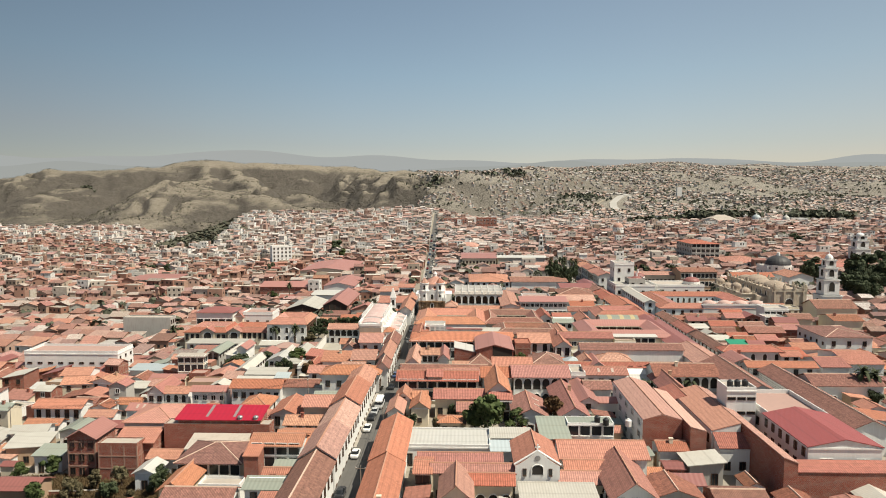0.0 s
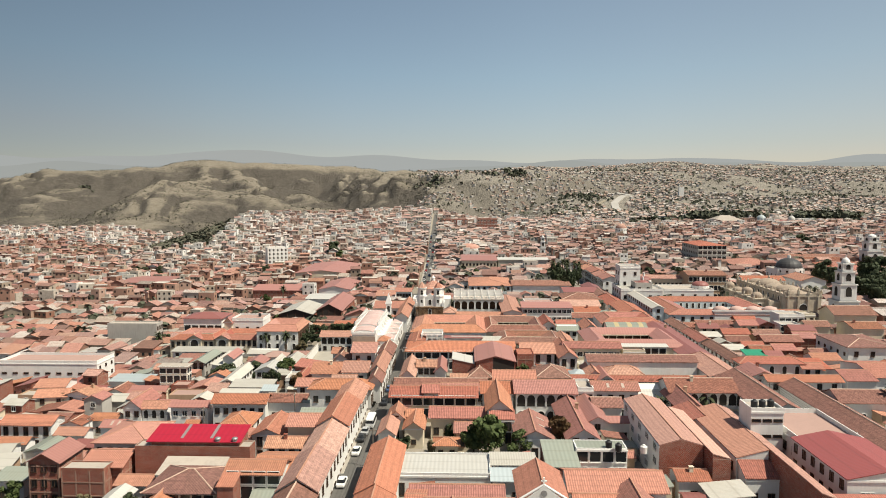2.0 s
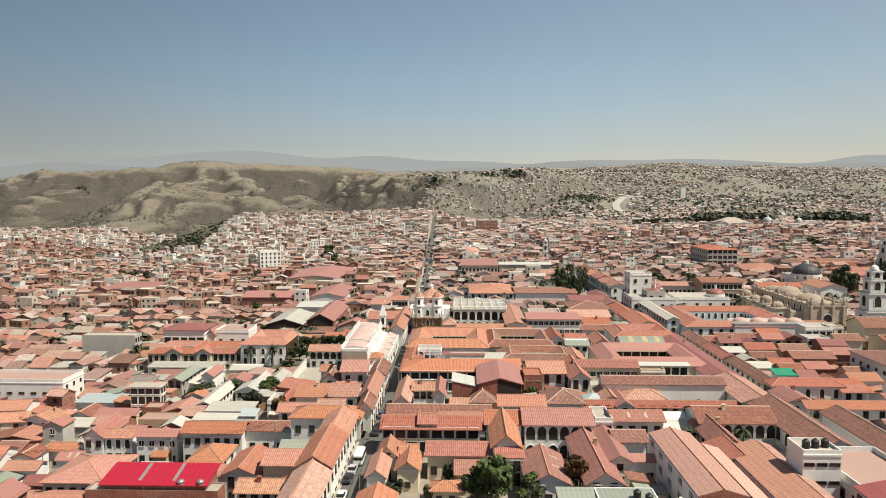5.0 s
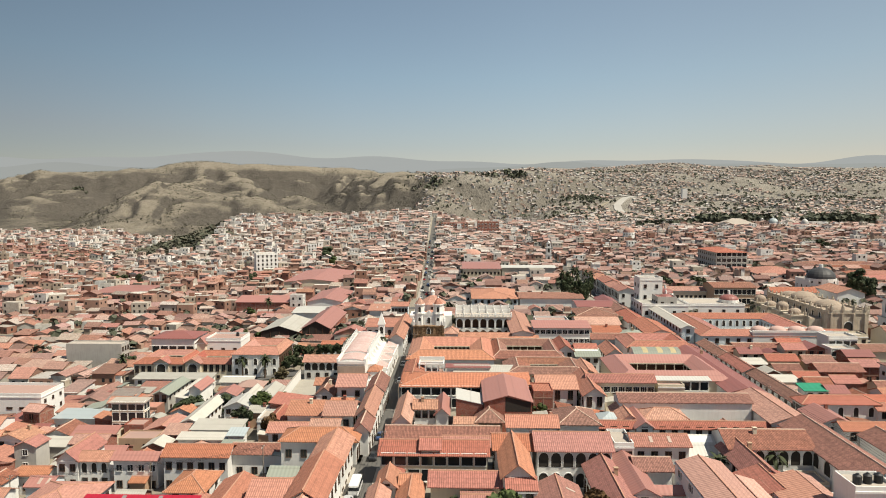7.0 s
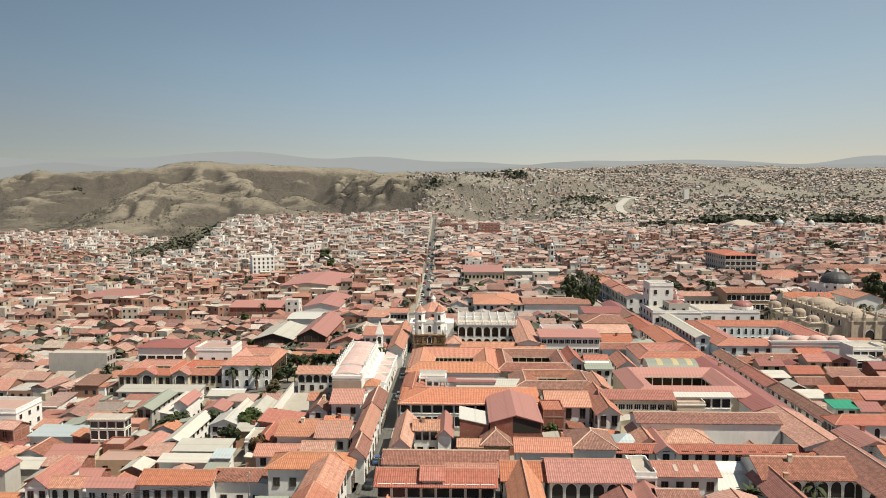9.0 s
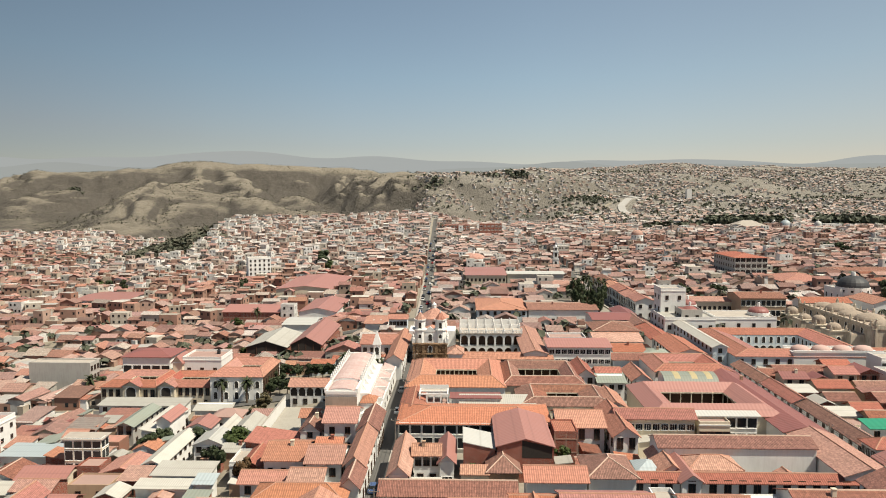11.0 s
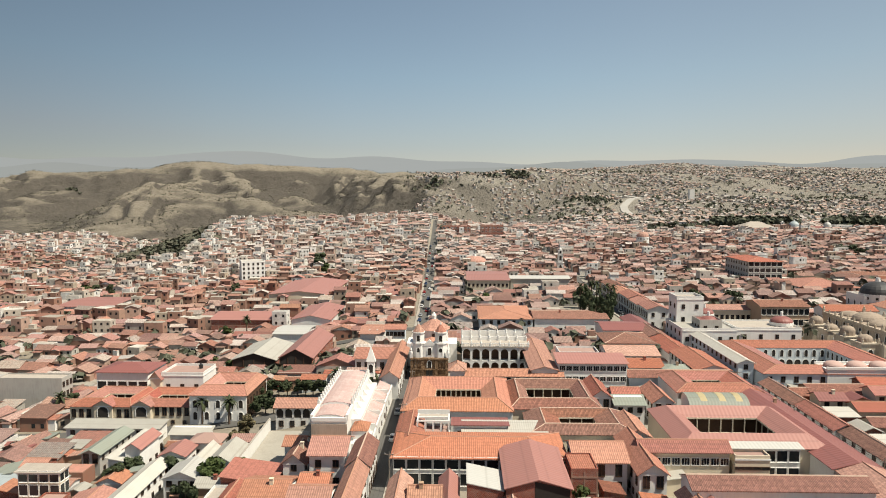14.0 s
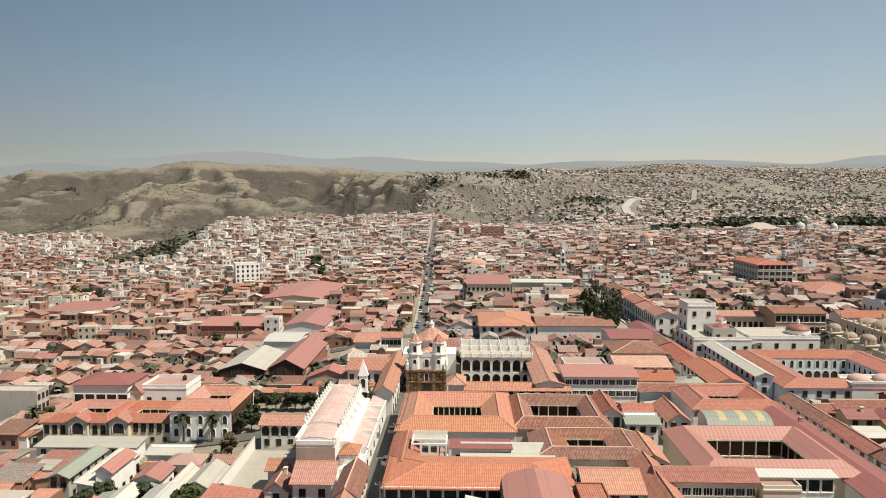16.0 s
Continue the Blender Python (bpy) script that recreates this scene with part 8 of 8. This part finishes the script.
def wires(a, c):
    """Three sagging wires between two pole tops."""
    side = (c - a).cross(Vector((0, 0, 1))).normalized()
    ob = thing("overhead_wire", a.x, a.y, a.z, 0, "thin dark wires sagging between street poles", "wire")
    for k in (-0.8, 0.0, 0.8):
        s, n, r = Shape(), 6, 0.02
        pts = [(c - a) * (i / n) + side * k - Vector((0, 0, 0.7 * 4 * (i / n) * (1 - i / n))) for i in range(n + 1)]
        for p in pts:                                   # one square-sectioned strand from end to end
            s.v += [tuple(p + side * u + Vector((0, 0, w))) for u, w in ((r, r), (-r, r), (-r, -r), (r, -r))]
        for i in range(n):
            s.f += [(4 * i + j, 4 * i + (j + 1) % 4, 4 * i + 4 + (j + 1) % 4, 4 * i + 4 + j) for j in range(4)]
        s.f += [(3, 2, 1, 0), (4 * n, 4 * n + 1, 4 * n + 2, 4 * n + 3)]
        s.m = [0] * len(s.f)
        part("wire", s, PLASTIC, ob)


tops = [utility_pole(street_x(y) + 3.3, y, TH) for y in (118, 152, 189, 226, 258, 289, 324, 356)]
for a, c in zip(tops, tops[1:]):
    wires(a, c)
tops = [utility_pole(x, 190.3 + 0.0135 * (x + 260) - 0.1, TH + math.pi / 2) for x in (-122, -92, -62, -38)]
for a, c in zip(tops, tops[1:]):
    wires(a, c)
tops = [utility_pole(east_x(y) - 2.9, y, TH) for y in (150, 186, 222, 256, 288)]
for a, c in zip(tops, tops[1:]):
    wires(a, c)

# ---- the rest of the town ----
random.seed(11)
for keep in ((2, 155, 15, 5), (-83, 147, 22, 12), (-4.5, 302, 9, 7), (17, 307, 12, 9), (3, 318, 2.5, 18), (-38, 262, 9, 18), (70, 420, 13, 32), (-60, 285, 20, 6), (-47, 307, 12, 12), (-93, 292, 20, 4)):   # yards, forecourts and the square
    FOOT.append(keep)


def taken(x, y, hw, hd):
    for fx, fy, fw, fd in FOOT:
        if abs(x - fx) < hw + fw and abs(y - fy) < hd + fd:
            return True
    return False


def on_street(x, y, hw, hd, slack=0.0):
    if y < 960 and abs(x - street_x(y)) < hw + (3.9 if y < 560 else 3.3) - slack:
        return True
    if y < 900 and abs(x - east_x(y)) < hw + 3.5 - slack:
        return True
    for x0, y0, x1, y1 in CROSS:
        if x0 - 5 < x < x1 + 5 and abs(y - (y0 + (y1 - y0) * (x - x0) / (x1 - x0))) < hd + 3.6 - slack:
            return True
    return False


def seen_from_path(x, y, margin=30.0):
    """Inside the broad wedge of land that lies before the flight line."""
    return y > 95 and abs(x) < 0.70 * y + margin


FILL_WALLS = ["white"] * 9 + ["cream"] * 4 + ["brick"] * 3 + ["adobe"] * 2 + ["grey"] * 2 + ["blue"]
FILL_TILES = ["orange"] * 6 + ["pale"] * 6 + ["brown"] * 5 + ["red"] * 4 + ["pink"] * 2 + ["maroon"] + ["tin"] * 4 + ["green"] * 2 + ["white"]


class FarTown:
    """Houses too many and too small to be told apart singly, gathered by material."""

    def __init__(self):
        self.wall, self.roof, self.win, self.flat = Shape(), Shape(), Shape(), Shape()

    def fold(self, q, thick=0.16):
        """Both slopes of a gabled roof in one piece: eave, ridge, eave at either end."""
        n = len(self.roof.v)
        self.roof.v += [(x, y, z + thick) for x, y, z in q] + list(q)
        for f in ((0, 3, 4, 1), (1, 4, 5, 2), (6, 7, 10, 9), (7, 8, 11, 10), (0, 6, 9, 3), (2, 5, 11, 8), (0, 1, 7, 6), (1, 2, 8, 7), (3, 9, 10, 4), (4, 10, 11, 5)):
            self.roof.f.append(tuple(n + i for i in f))
            self.roof.m.append(0)

    def add(self, x, y, w, d, h, rise, kind, turn, z, wins=True, detail=True):
        c, s_ = math.cos(turn), math.sin(turn)

        def P(a, b, zz):
            return (x + a * c - b * s_, y + a * s_ + b * c, z + zz)
        W, D = w / 2, d / 2
        low = [P(-W, -D, -3), P(W, -D, -3), P(W, D, -3), P(-W, D, -3)]
        if kind == "f":
            self.wall.solid(low, [P(-W, -D, h), P(W, -D, h), P(W, D, h), P(-W, D, h)], 0, False)
            self.flat.face([P(-W + .25, -D + .25, h + .04), P(W - .25, -D + .25, h + .04), P(W - .25, D - .25, h + .04), P(-W + .25, D - .25, h + .04)])
            if detail and random.random() < 0.22:
                a, b = random.uniform(-W * .5, W * .5), random.uniform(0, D * .6)
                self.wall.solid([P(a - 1.4, b - 1.2, h), P(a + 1.4, b - 1.2, h), P(a + 1.4, b + 1.2, h), P(a - 1.4, b + 1.2, h)],
                                [P(a - 1.4, b - 1.2, h + 2), P(a + 1.4, b - 1.2, h + 2), P(a + 1.4, b + 1.2, h + 2), P(a - 1.4, b + 1.2, h + 2)], 0, False)
        else:
            o = 0.4
            if kind == "gx":
                self.wall.solid(low, [P(-W, -D, h), P(W, -D, h), P(W, D, h), P(-W, D, h)], 0, False)
                for sx in (-1, 1):
                    tri = [P(sx * W, -D, h), P(sx * W, D, h), P(sx * W, 0, h + rise)]
                    self.wall.face(tri if sx > 0 else tri[::-1])
                self.fold([P(a, b, c) for a in (-W - o, W + o) for b, c in ((-D - o, h - .15), (0, h + rise), (D + o, h - .15))])
            elif kind == "gy":
                self.wall.solid(low, [P(-W, -D, h), P(W, -D, h), P(W, D, h), P(-W, D, h)], 0, False)
                for sy in (-1, 1):
                    tri = [P(-W, sy * D, h), P(W, sy * D, h), P(0, sy * D, h + rise)]
                    self.wall.face(tri if sy < 0 else tri[::-1])
                self.fold([P(a, b, c) for b in (D + o, -D - o) for a, c in ((-W - o, h - .15), (0, h + rise), (W + o, h - .15))])
            else:
                self.wall.solid(low, [P(-W, -D, h), P(W, -D, h), P(W, D, h), P(-W, D, h)], 0, False)
                slab(self.roof, [P(-W - o, -D - o, h - .1), P(W + o, -D - o, h - .1), P(W + o, D + o, h + rise * .8), P(-W - o, D + o, h + rise * .8)], .14)
        if wins:
            n = max(1, int(w / 2.6))
            st = max(1, int(h / 2.9))
            for k in range(st):
                for i in range(n):
                    if random.random() < 0.2:
                        continue
                    a = -W + w * (i + .5) / n + random.uniform(-.3, .3)
                    zz = h * k / st + .9
                    self.win.face([P(a - .55, -D - .04, zz), P(a + .55, -D - .04, zz), P(a + .55, -D - .04, zz + 1.35), P(a - .55, -D - .04, zz + 1.35)])
            if x < 0:
                m = max(1, int(d / 3.6))
                for k in range(st):
                    for i in range(m):
                        if random.random() < 0.3:
                            continue
                        b = -D + d * (i + .5) / m
                        zz = h * k / st + .9
                        self.win.face([P(W + .04, b - .5, zz), P(W + .04, b + .5, zz), P(W + .04, b + .5, zz + 1.35), P(W + .04, b - .5, zz + 1.35)])

    def finish(self, label, wall_mat, roof_mat, flat_mat):
        ob = thing("far_houses", 0, 0, 0, 0, label, "houses", kind="stuff")
        for nm, s, m in (("walls", self.wall, wall_mat), ("roofs", self.roof, roof_mat), ("flat_roofs", self.flat, flat_mat), ("windows", self.win, GLASS)):
            if s.v:
                tagged(part(nm, s, m, ob), kind="stuff")
        return ob


# wall and roof tones greyed to imitate haze, the western ones dimmed
WALL_EAST = pick_mat("town_walls_east", dusty([(0.66, 0.64, 0.60), (0.50, 0.46, 0.41), (0.72, 0.71, 0.68), (0.28, 0.12, 0.08), (0.50, 0.42, 0.32), (0.60, 0.58, 0.54),
                                         (0.35, 0.26, 0.19), (0.34, 0.32, 0.30), (0.30, 0.15, 0.11), (0.30, 0.14, 0.09), (0.42, 0.28, 0.21), (0.24, 0.19, 0.15)], 0.2))
WALL_WEST = pick_mat("town_walls_west", dusty([(0.33, 0.17, 0.125), (0.62, 0.59, 0.54), (0.36, 0.21, 0.16), (0.74, 0.73, 0.70), (0.40, 0.26, 0.20), (0.48, 0.40, 0.32), (0.30, 0.145, 0.105),
                                         (0.56, 0.50, 0.43), (0.36, 0.29, 0.23), (0.40, 0.24, 0.185), (0.44, 0.42, 0.38), (0.27, 0.15, 0.115), (0.47, 0.32, 0.26)], 0.0, 0.86))
ROOF_WEST = tile_mat("town_roofs_west", (0.40, 0.205, 0.15), (0.27, 0.165, 0.13), 0.6, 0.5, 0.5, True,
                     dusty([(0.41, 0.205, 0.155), (0.49, 0.28, 0.22), (0.38, 0.195, 0.15), (0.44, 0.195, 0.17), (0.29, 0.16, 0.125), (0.56, 0.36, 0.295), (0.35, 0.16, 0.13),
                      (0.47, 0.235, 0.175), (0.44, 0.24, 0.215), (0.40, 0.375, 0.335), (0.50, 0.26, 0.19), (0.60, 0.57, 0.525),
                      (0.22, 0.135, 0.11), (0.44, 0.295, 0.24), (0.52, 0.47, 0.41)], 0.03, 0.9))
ROOF_EAST = tile_mat("town_roofs_east", (0.36, 0.17, 0.125), (0.23, 0.135, 0.105), 0.6, 0.5, 0.5, True,
                     dusty([(0.38, 0.18, 0.135), (0.45, 0.245, 0.185), (0.34, 0.165, 0.13), (0.33, 0.145, 0.118), (0.25, 0.135, 0.105), (0.50, 0.30, 0.24), (0.31, 0.13, 0.105),
                      (0.43, 0.22, 0.165), (0.31, 0.19, 0.15), (0.38, 0.35, 0.315), (0.46, 0.225, 0.165), (0.58, 0.55, 0.50), (0.19, 0.115, 0.094), (0.36, 0.235, 0.185)], 0.3))
WALL_UPPER = pick_mat("town_walls_upper", dusty([(0.66, 0.64, 0.60), (0.74, 0.73, 0.71), (0.38, 0.24, 0.19), (0.55, 0.50, 0.44), (0.70, 0.69, 0.66), (0.42, 0.31, 0.25), (0.50, 0.48, 0.45),
                                           (0.62, 0.58, 0.52), (0.36, 0.21, 0.16), (0.46, 0.40, 0.34)], 0.15))
ROOF_UPPER = tile_mat("town_roofs_upper", (0.40, 0.235, 0.185), (0.29, 0.19, 0.155), 0.6, 0.5, 0.5, True,
                      dusty([(0.43, 0.245, 0.195), (0.52, 0.34, 0.28), (0.42, 0.40, 0.37), (0.39, 0.21, 0.17), (0.56, 0.53, 0.49), (0.46, 0.28, 0.225), (0.31, 0.19, 0.155), (0.62, 0.60, 0.56), (0.44, 0.36, 0.30)], 0.2))
FLAT_PICK = pick_mat("town_flat_roofs", [(0.42, 0.38, 0.33), (0.33, 0.30, 0.26), (0.55, 0.52, 0.47), (0.46, 0.22, 0.17), (0.38, 0.36, 0.34)])
# narrow, muted tones stand in for haze over the far slopes
HILL_WALLS = pick_mat("hillside_walls", [(0.43, 0.41, 0.39), (0.361, 0.339, 0.318), (0.320, 0.245, 0.205), (0.333, 0.305, 0.269), (0.45, 0.44, 0.42), (0.310, 0.240, 0.200), (0.333, 0.311, 0.297)], dirt=(0.3, 0.27, 0.24))
HILL_ROOFS = pick_mat("hillside_roofs", [(0.353, 0.319, 0.294), (0.339, 0.237, 0.195), (0.406, 0.381, 0.356), (0.339, 0.270, 0.237), (0.346, 0.234, 0.192)], dirt=(0.3, 0.25, 0.21))

near_fill, west_town, east_town, upper_town = [], FarTown(), FarTown(), FarTown()
y = 100.0
while y < 985:
    k = 1.0 if y < 330 else 0.72 if y < 500 else 0.60
    row_d = random.uniform(8.0, 11.5) * k
    span = 0.70 * y + 40
    x = -span
    while x < span:
        w = random.uniform(7.5, 14) * k * (0.68 if y < 330 and (x > 96 or x < -105) else 1.0)
        d = row_d * random.uniform(0.8, 1.04)
        cx, cy = x + w / 2, y + row_d / 2 + random.uniform(-1, 1)
        x += w + (random.choice([0.0, 0.0, 0.0, 0.2, 1.0, 3.0]) if y < 600 else random.choice([0.0, 0.2, 0.8, 2.4]))
        ravine = -345 < cx + 0.12 * (cy - 900) < -262 and cy > 720
        if taken(cx, cy, w / 2, d / 2) or on_street(cx, cy, w / 2, d / 2, 0.6) or ravine:
            # try a smaller one in the gap
            w, d = 5.5, 5.5
            if taken(cx, cy, w / 2, d / 2) or on_street(cx, cy, w / 2, d / 2, 0.6) or ravine:
                continue
        mid = upper_town if cy > 640 and -330 < cx < 60 or cy > 800 else west_town if cx < -12 else east_town
        if random.random() < (0.04 if cy < 330 else 0.09) or 885 < cy < 945 and (322 < cx < 412 or 455 < cx < 530):
            continue
        gz = ground_z(cx, cy)
        brickish = cx < -60 and random.random() < 0.3
        tall = cy > 430 and random.random() < (0.36 if cy > 720 and -340 < cx < -60 else 0.22 if cx < -40 else 0.07)
        h = random.choice([3.0, 3.4, 4.4, 5.4, 5.8, 6.2] if cy > 430 else [2.8, 3.2, 3.6, 4.2]) if not tall else random.uniform(7.5, 11)
        flat = random.random() < 0.10 or tall and random.random() < 0.6
        kind = "f" if flat else random.choice(["gx", "gx", "gy", "gy", "gx", "sh"])
        rise = (w if kind == "gy" else d) * random.uniform(0.16, 0.24)
        lean = random.gauss(0, 9) if cx < -110 else random.uniform(-3, 3) if abs(cx) > 110 or y > 330 else random.uniform(-1, 1)
        if y < 345 and seen_from_path(cx, cy, 10) and len(near_fill) < 150:
            h = random.choice([2.9, 3.2, 3.5, 3.9, 4.4]) if cx > -95 else random.choice([3.2, 3.8, 5.6, 6.4])
            flat = random.random() < 0.1
            kind = "f" if flat else "sh" if kind == "f" else kind
            near_fill.append(1)
            wl_ = "brick" if brickish else random.choice(FILL_WALLS)
            tl = random.choice(["screed", "screed", "pinkscreed", "tin"]) if flat else random.choice(FILL_TILES if cx < 95 else ["brown", "brown", "red", "maroon", "orange"])
            n = max(1, int(w / 3.3)) if y < 330 else 2
            rows = " ".join([random.choice("wps") + str(n)] * (max(1, round(h / 3.1)) if y < 330 else 1))
            house(cx, cy, w, d, gz + h, {"sh": random.choice(["sf", "sl", "sr"])}.get(kind, kind), min(rise, 1.5) if not flat else 0.4, wl_, tl, 0.4, lean, open_={"f": rows})
        else:
            mid.add(cx, cy, w, d, h, rise, kind, TH + radians(lean), gz)
            if not flat and random.random() < 0.55:      # a wing or lean-to at the back or the side
                if random.random() < 0.5:
                    mid.add(cx + random.uniform(-.3, .3) * w, cy + random.choice([-1, 1]) * d * 0.42, w * random.uniform(.25, .45), d * random.uniform(.3, .5), h * random.uniform(.9, 1.12), rise * .5,
                            random.choice(["gy", "gy", "gx"]), TH + radians(lean), gz, False)
                else:
                    mid.add(cx + random.uniform(-.3, .3) * w, cy - d * 0.55, random.uniform(2, 4), random.uniform(2, 3), random.uniform(2.2, 2.8), 0.5, random.choice(["sh", "f"]), TH + radians(lean), gz, False, False)
    y += row_d * random.choice([1.0, 1.0, 1.03, 1.12])
# low sheds and lean-tos in the gaps between the near houses
sheds = 0
for _ in range(6000):
    cx, cy = random.uniform(-130, 125), random.uniform(108, 330)
    w, d = random.uniform(3.0, 5.5), random.uniform(3.0, 5.5)
    if sheds < 140 and seen_from_path(cx, cy, 0) and not taken(cx, cy, w / 2 - 0.3, d / 2 - 0.3) and not on_street(cx, cy, w / 2, d / 2):
        sheds += 1
        kind = random.choice(["sf", "sl", "sr", "gx", "gy"])
        house(cx, cy, w, d, ground_z(cx, cy) + random.uniform(2.5, 3.6), kind, random.uniform(0.4, 0.9), random.choice(["white", "cream", "adobe", "brick"]),
              random.choice(["tin", "tin", "orange", "pale", "brown", "red", "green", "maroon"]), 0.3, random.uniform(-2, 2), name="shed", category="shed",
              label="low lean-to shed in a yard between houses", clutter=0)
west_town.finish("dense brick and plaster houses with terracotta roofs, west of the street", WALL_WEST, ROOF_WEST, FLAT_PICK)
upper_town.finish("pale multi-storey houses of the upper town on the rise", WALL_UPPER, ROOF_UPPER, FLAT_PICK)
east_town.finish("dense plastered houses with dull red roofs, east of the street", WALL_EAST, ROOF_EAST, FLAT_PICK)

hill = FarTown()
random.seed(5)
count = 0
for _ in range(120000):
    yy = 985 + 2900 * random.random() ** 1.25
    xx = random.uniform(-0.12, 0.72) * yy
    s = xx / yy
    if yy < 1150:
        xx = random.uniform(-0.3, 0.72) * yy
    dens = 0.0
    if yy < 1150:
        dens = 0.9 if not (-345 < xx + 0.12 * (yy - 900) < -262) else 0.0
    elif s > 0.13:
        dens = 0.9 if noise.noise((xx / 170, yy / 170, 0)) + 0.6 * noise.noise((xx / 430, yy / 430, 2)) > -0.08 else 0.06
    elif yy > 1600 and s > -0.035:
        dens = 0.95 if noise.noise((xx / 130, yy / 130, 3)) > -0.12 else 0.12
    if random.random() > dens or 1240 < yy < 1950 and min(abs(xx - fx) + abs(yy - fy) for fx, fy in far_line) < 26:
        continue
    k = 0.9 + max(0, yy - 1700) / 4000
    w, d = random.uniform(4.5, 8.5) * k, random.uniform(4.5, 8) * k
    hh = random.choice([2.0, 2.2, 2.4, 2.6, 3.0, 4.2])
    hill.add(xx, yy, w, d, hh, 1.8, random.choice(["f", "f", "gx", "gy"]), random.uniform(-0.5, 0.5), ground_z(xx, yy), yy < 1280, False)
    count += 1
    if count > 20000:
        break
hill.finish("scattered pale houses over the far hillsides", HILL_WALLS, HILL_ROOFS, FLAT_PICK)

# ---- trees too many to count: the ravine, the parks, the far slopes ----
def clump(s, x, y, z, r, rr, n=9):
    for _ in range(n):
        d = Vector((rr.gauss(0, 1), rr.gauss(0, 1), abs(rr.gauss(0, 1)) + 0.2)).normalized()
        p = Vector((x, y, z + r * 0.35)) + d * r * rr.uniform(0.45, 0.95)
        u = d.orthogonal().normalized()
        v = d.cross(u)
        k = r * rr.uniform(0.35, 0.6)
        t = rr.uniform(0, 3)
        a, b = u * math.cos(t) + v * math.sin(t), v * math.cos(t) - u * math.sin(t)
        s.face([p - a * k, p - b * k * 0.8, p + a * k, p + b * k * 0.8 + d * k * 0.3])


woods, scrub_s, rr = Shape(), Shape(), random.Random(21)
for k in range(1300):                                   # slope of the ravine
    yy = rr.uniform(690, 1010)
    xx = rr.uniform(-395, -240) - 0.12 * (yy - 900)
    clump(woods if k % 3 == 0 else scrub_s, xx, yy, ground_z(xx, yy), rr.uniform(3, 6), rr)
for _ in range(420):                                    # park belt across the upper town
    yy = rr.uniform(890, 940)
    xx = rr.choice([rr.uniform(325, 410), rr.uniform(325, 410), rr.uniform(245, 340), rr.uniform(457, 530)])
    for up in (1, 7) if xx > 325 else (2,):
        clump(woods, xx, yy, ground_z(xx, yy) + up, rr.uniform(4, 7.5), rr, 7)
for _ in range(75):                                     # grove on the middle hill
    yy = 1630 + rr.gauss(0, 45)
    xx = 330 + rr.gauss(0, 26)
    clump(woods, xx, yy, ground_z(xx, yy), rr.uniform(3.5, 7), rr)
for _ in range(900):                                    # gardens and yards between the houses
    yy = 330 + 700 * rr.random() ** 1.2
    xx = rr.uniform(-0.62, 0.66) * yy
    if not on_street(xx, yy, 2, 2):
        clump(woods, xx, yy, ground_z(xx, yy) + rr.uniform(1, 3.5), rr.uniform(2, 4.2), rr)
for _ in range(3000):                                   # far town
    yy = rr.uniform(1000, 3300)
    xx = rr.uniform(-0.05, 0.68) * yy
    if 1200 < yy < 1950 and min(abs(xx - fx) + abs(yy - fy) for fx, fy in far_line) < 30:
        continue
    clump(woods, xx, yy, ground_z(xx, yy), rr.uniform(3, 7), rr, 5)
for px, py, n in ((-1250, 2440, 10), (-1130, 3180, 14), (-1000, 3210, 12), (-760, 3150, 12), (-30, 1790, 12), (180, 1830, 25)):
    for _ in range(n):                                  # on the crests
        xx, yy = px + rr.gauss(0, 28), py + rr.gauss(0, 10)
        clump(woods, xx, yy, ground_z(xx, yy), rr.uniform(6, 11), rr)
grass = Shape()
for _ in range(9000):                                   # the dry garden above the lower street
    gx, gy = rr.uniform(-106, -58), rr.uniform(134, 160)
    if any(abs(gx - fx) < fw + 0.4 and abs(gy - fy) < fd + 0.4 for fx, fy, fw, fd in FOOT if (fx, fy) != (-83, 147)):
        continue
    z, hgt, a = ground_z(gx, gy), rr.uniform(0.3, 0.9), rr.uniform(0, 6.28)
    for k in range(3):
        b = a + 2.1 * k
        c, s_ = math.cos(b) * 0.45, math.sin(b) * 0.45
        grass.face([(gx, gy, z - 0.1), (gx + c, gy + s_, z), (gx + c * 1.6, gy + s_ * 1.6, z + hgt)])
tagged(part("dry_grass", grass, leaf_mat("dry_grass_blades", (0.10, 0.068, 0.035), (0.20, 0.135, 0.07)), None), "tall dry brown grass in a walled garden", "grass", kind="stuff")
for _ in range(22000):                                   # thorn scrub in the gullies
    yy = rr.uniform(1250, 3300)
    xx = rr.uniform(-0.66, 0.06) * yy
    if noise.noise((xx / 120, yy / 120, 5)) > -0.05:
        clump(scrub_s, xx, yy, ground_z(xx, yy) - 0.5, rr.uniform(1.2, 3.4), rr, 4)
# far leaves lightened in their base colour in place of haze
tagged(part("woodland", woods, leaf_mat("far_foliage", (0.066, 0.074, 0.050), (0.118, 0.122, 0.084)), None), "dark trees scattered between the far houses", "trees", kind="stuff")
tagged(part("hill_scrub", scrub_s, leaf_mat("thorn_scrub", (0.075, 0.074, 0.052), (0.120, 0.110, 0.080)), None), "grey-green thorn scrub on the dry hills", "scrub", kind="stuff")
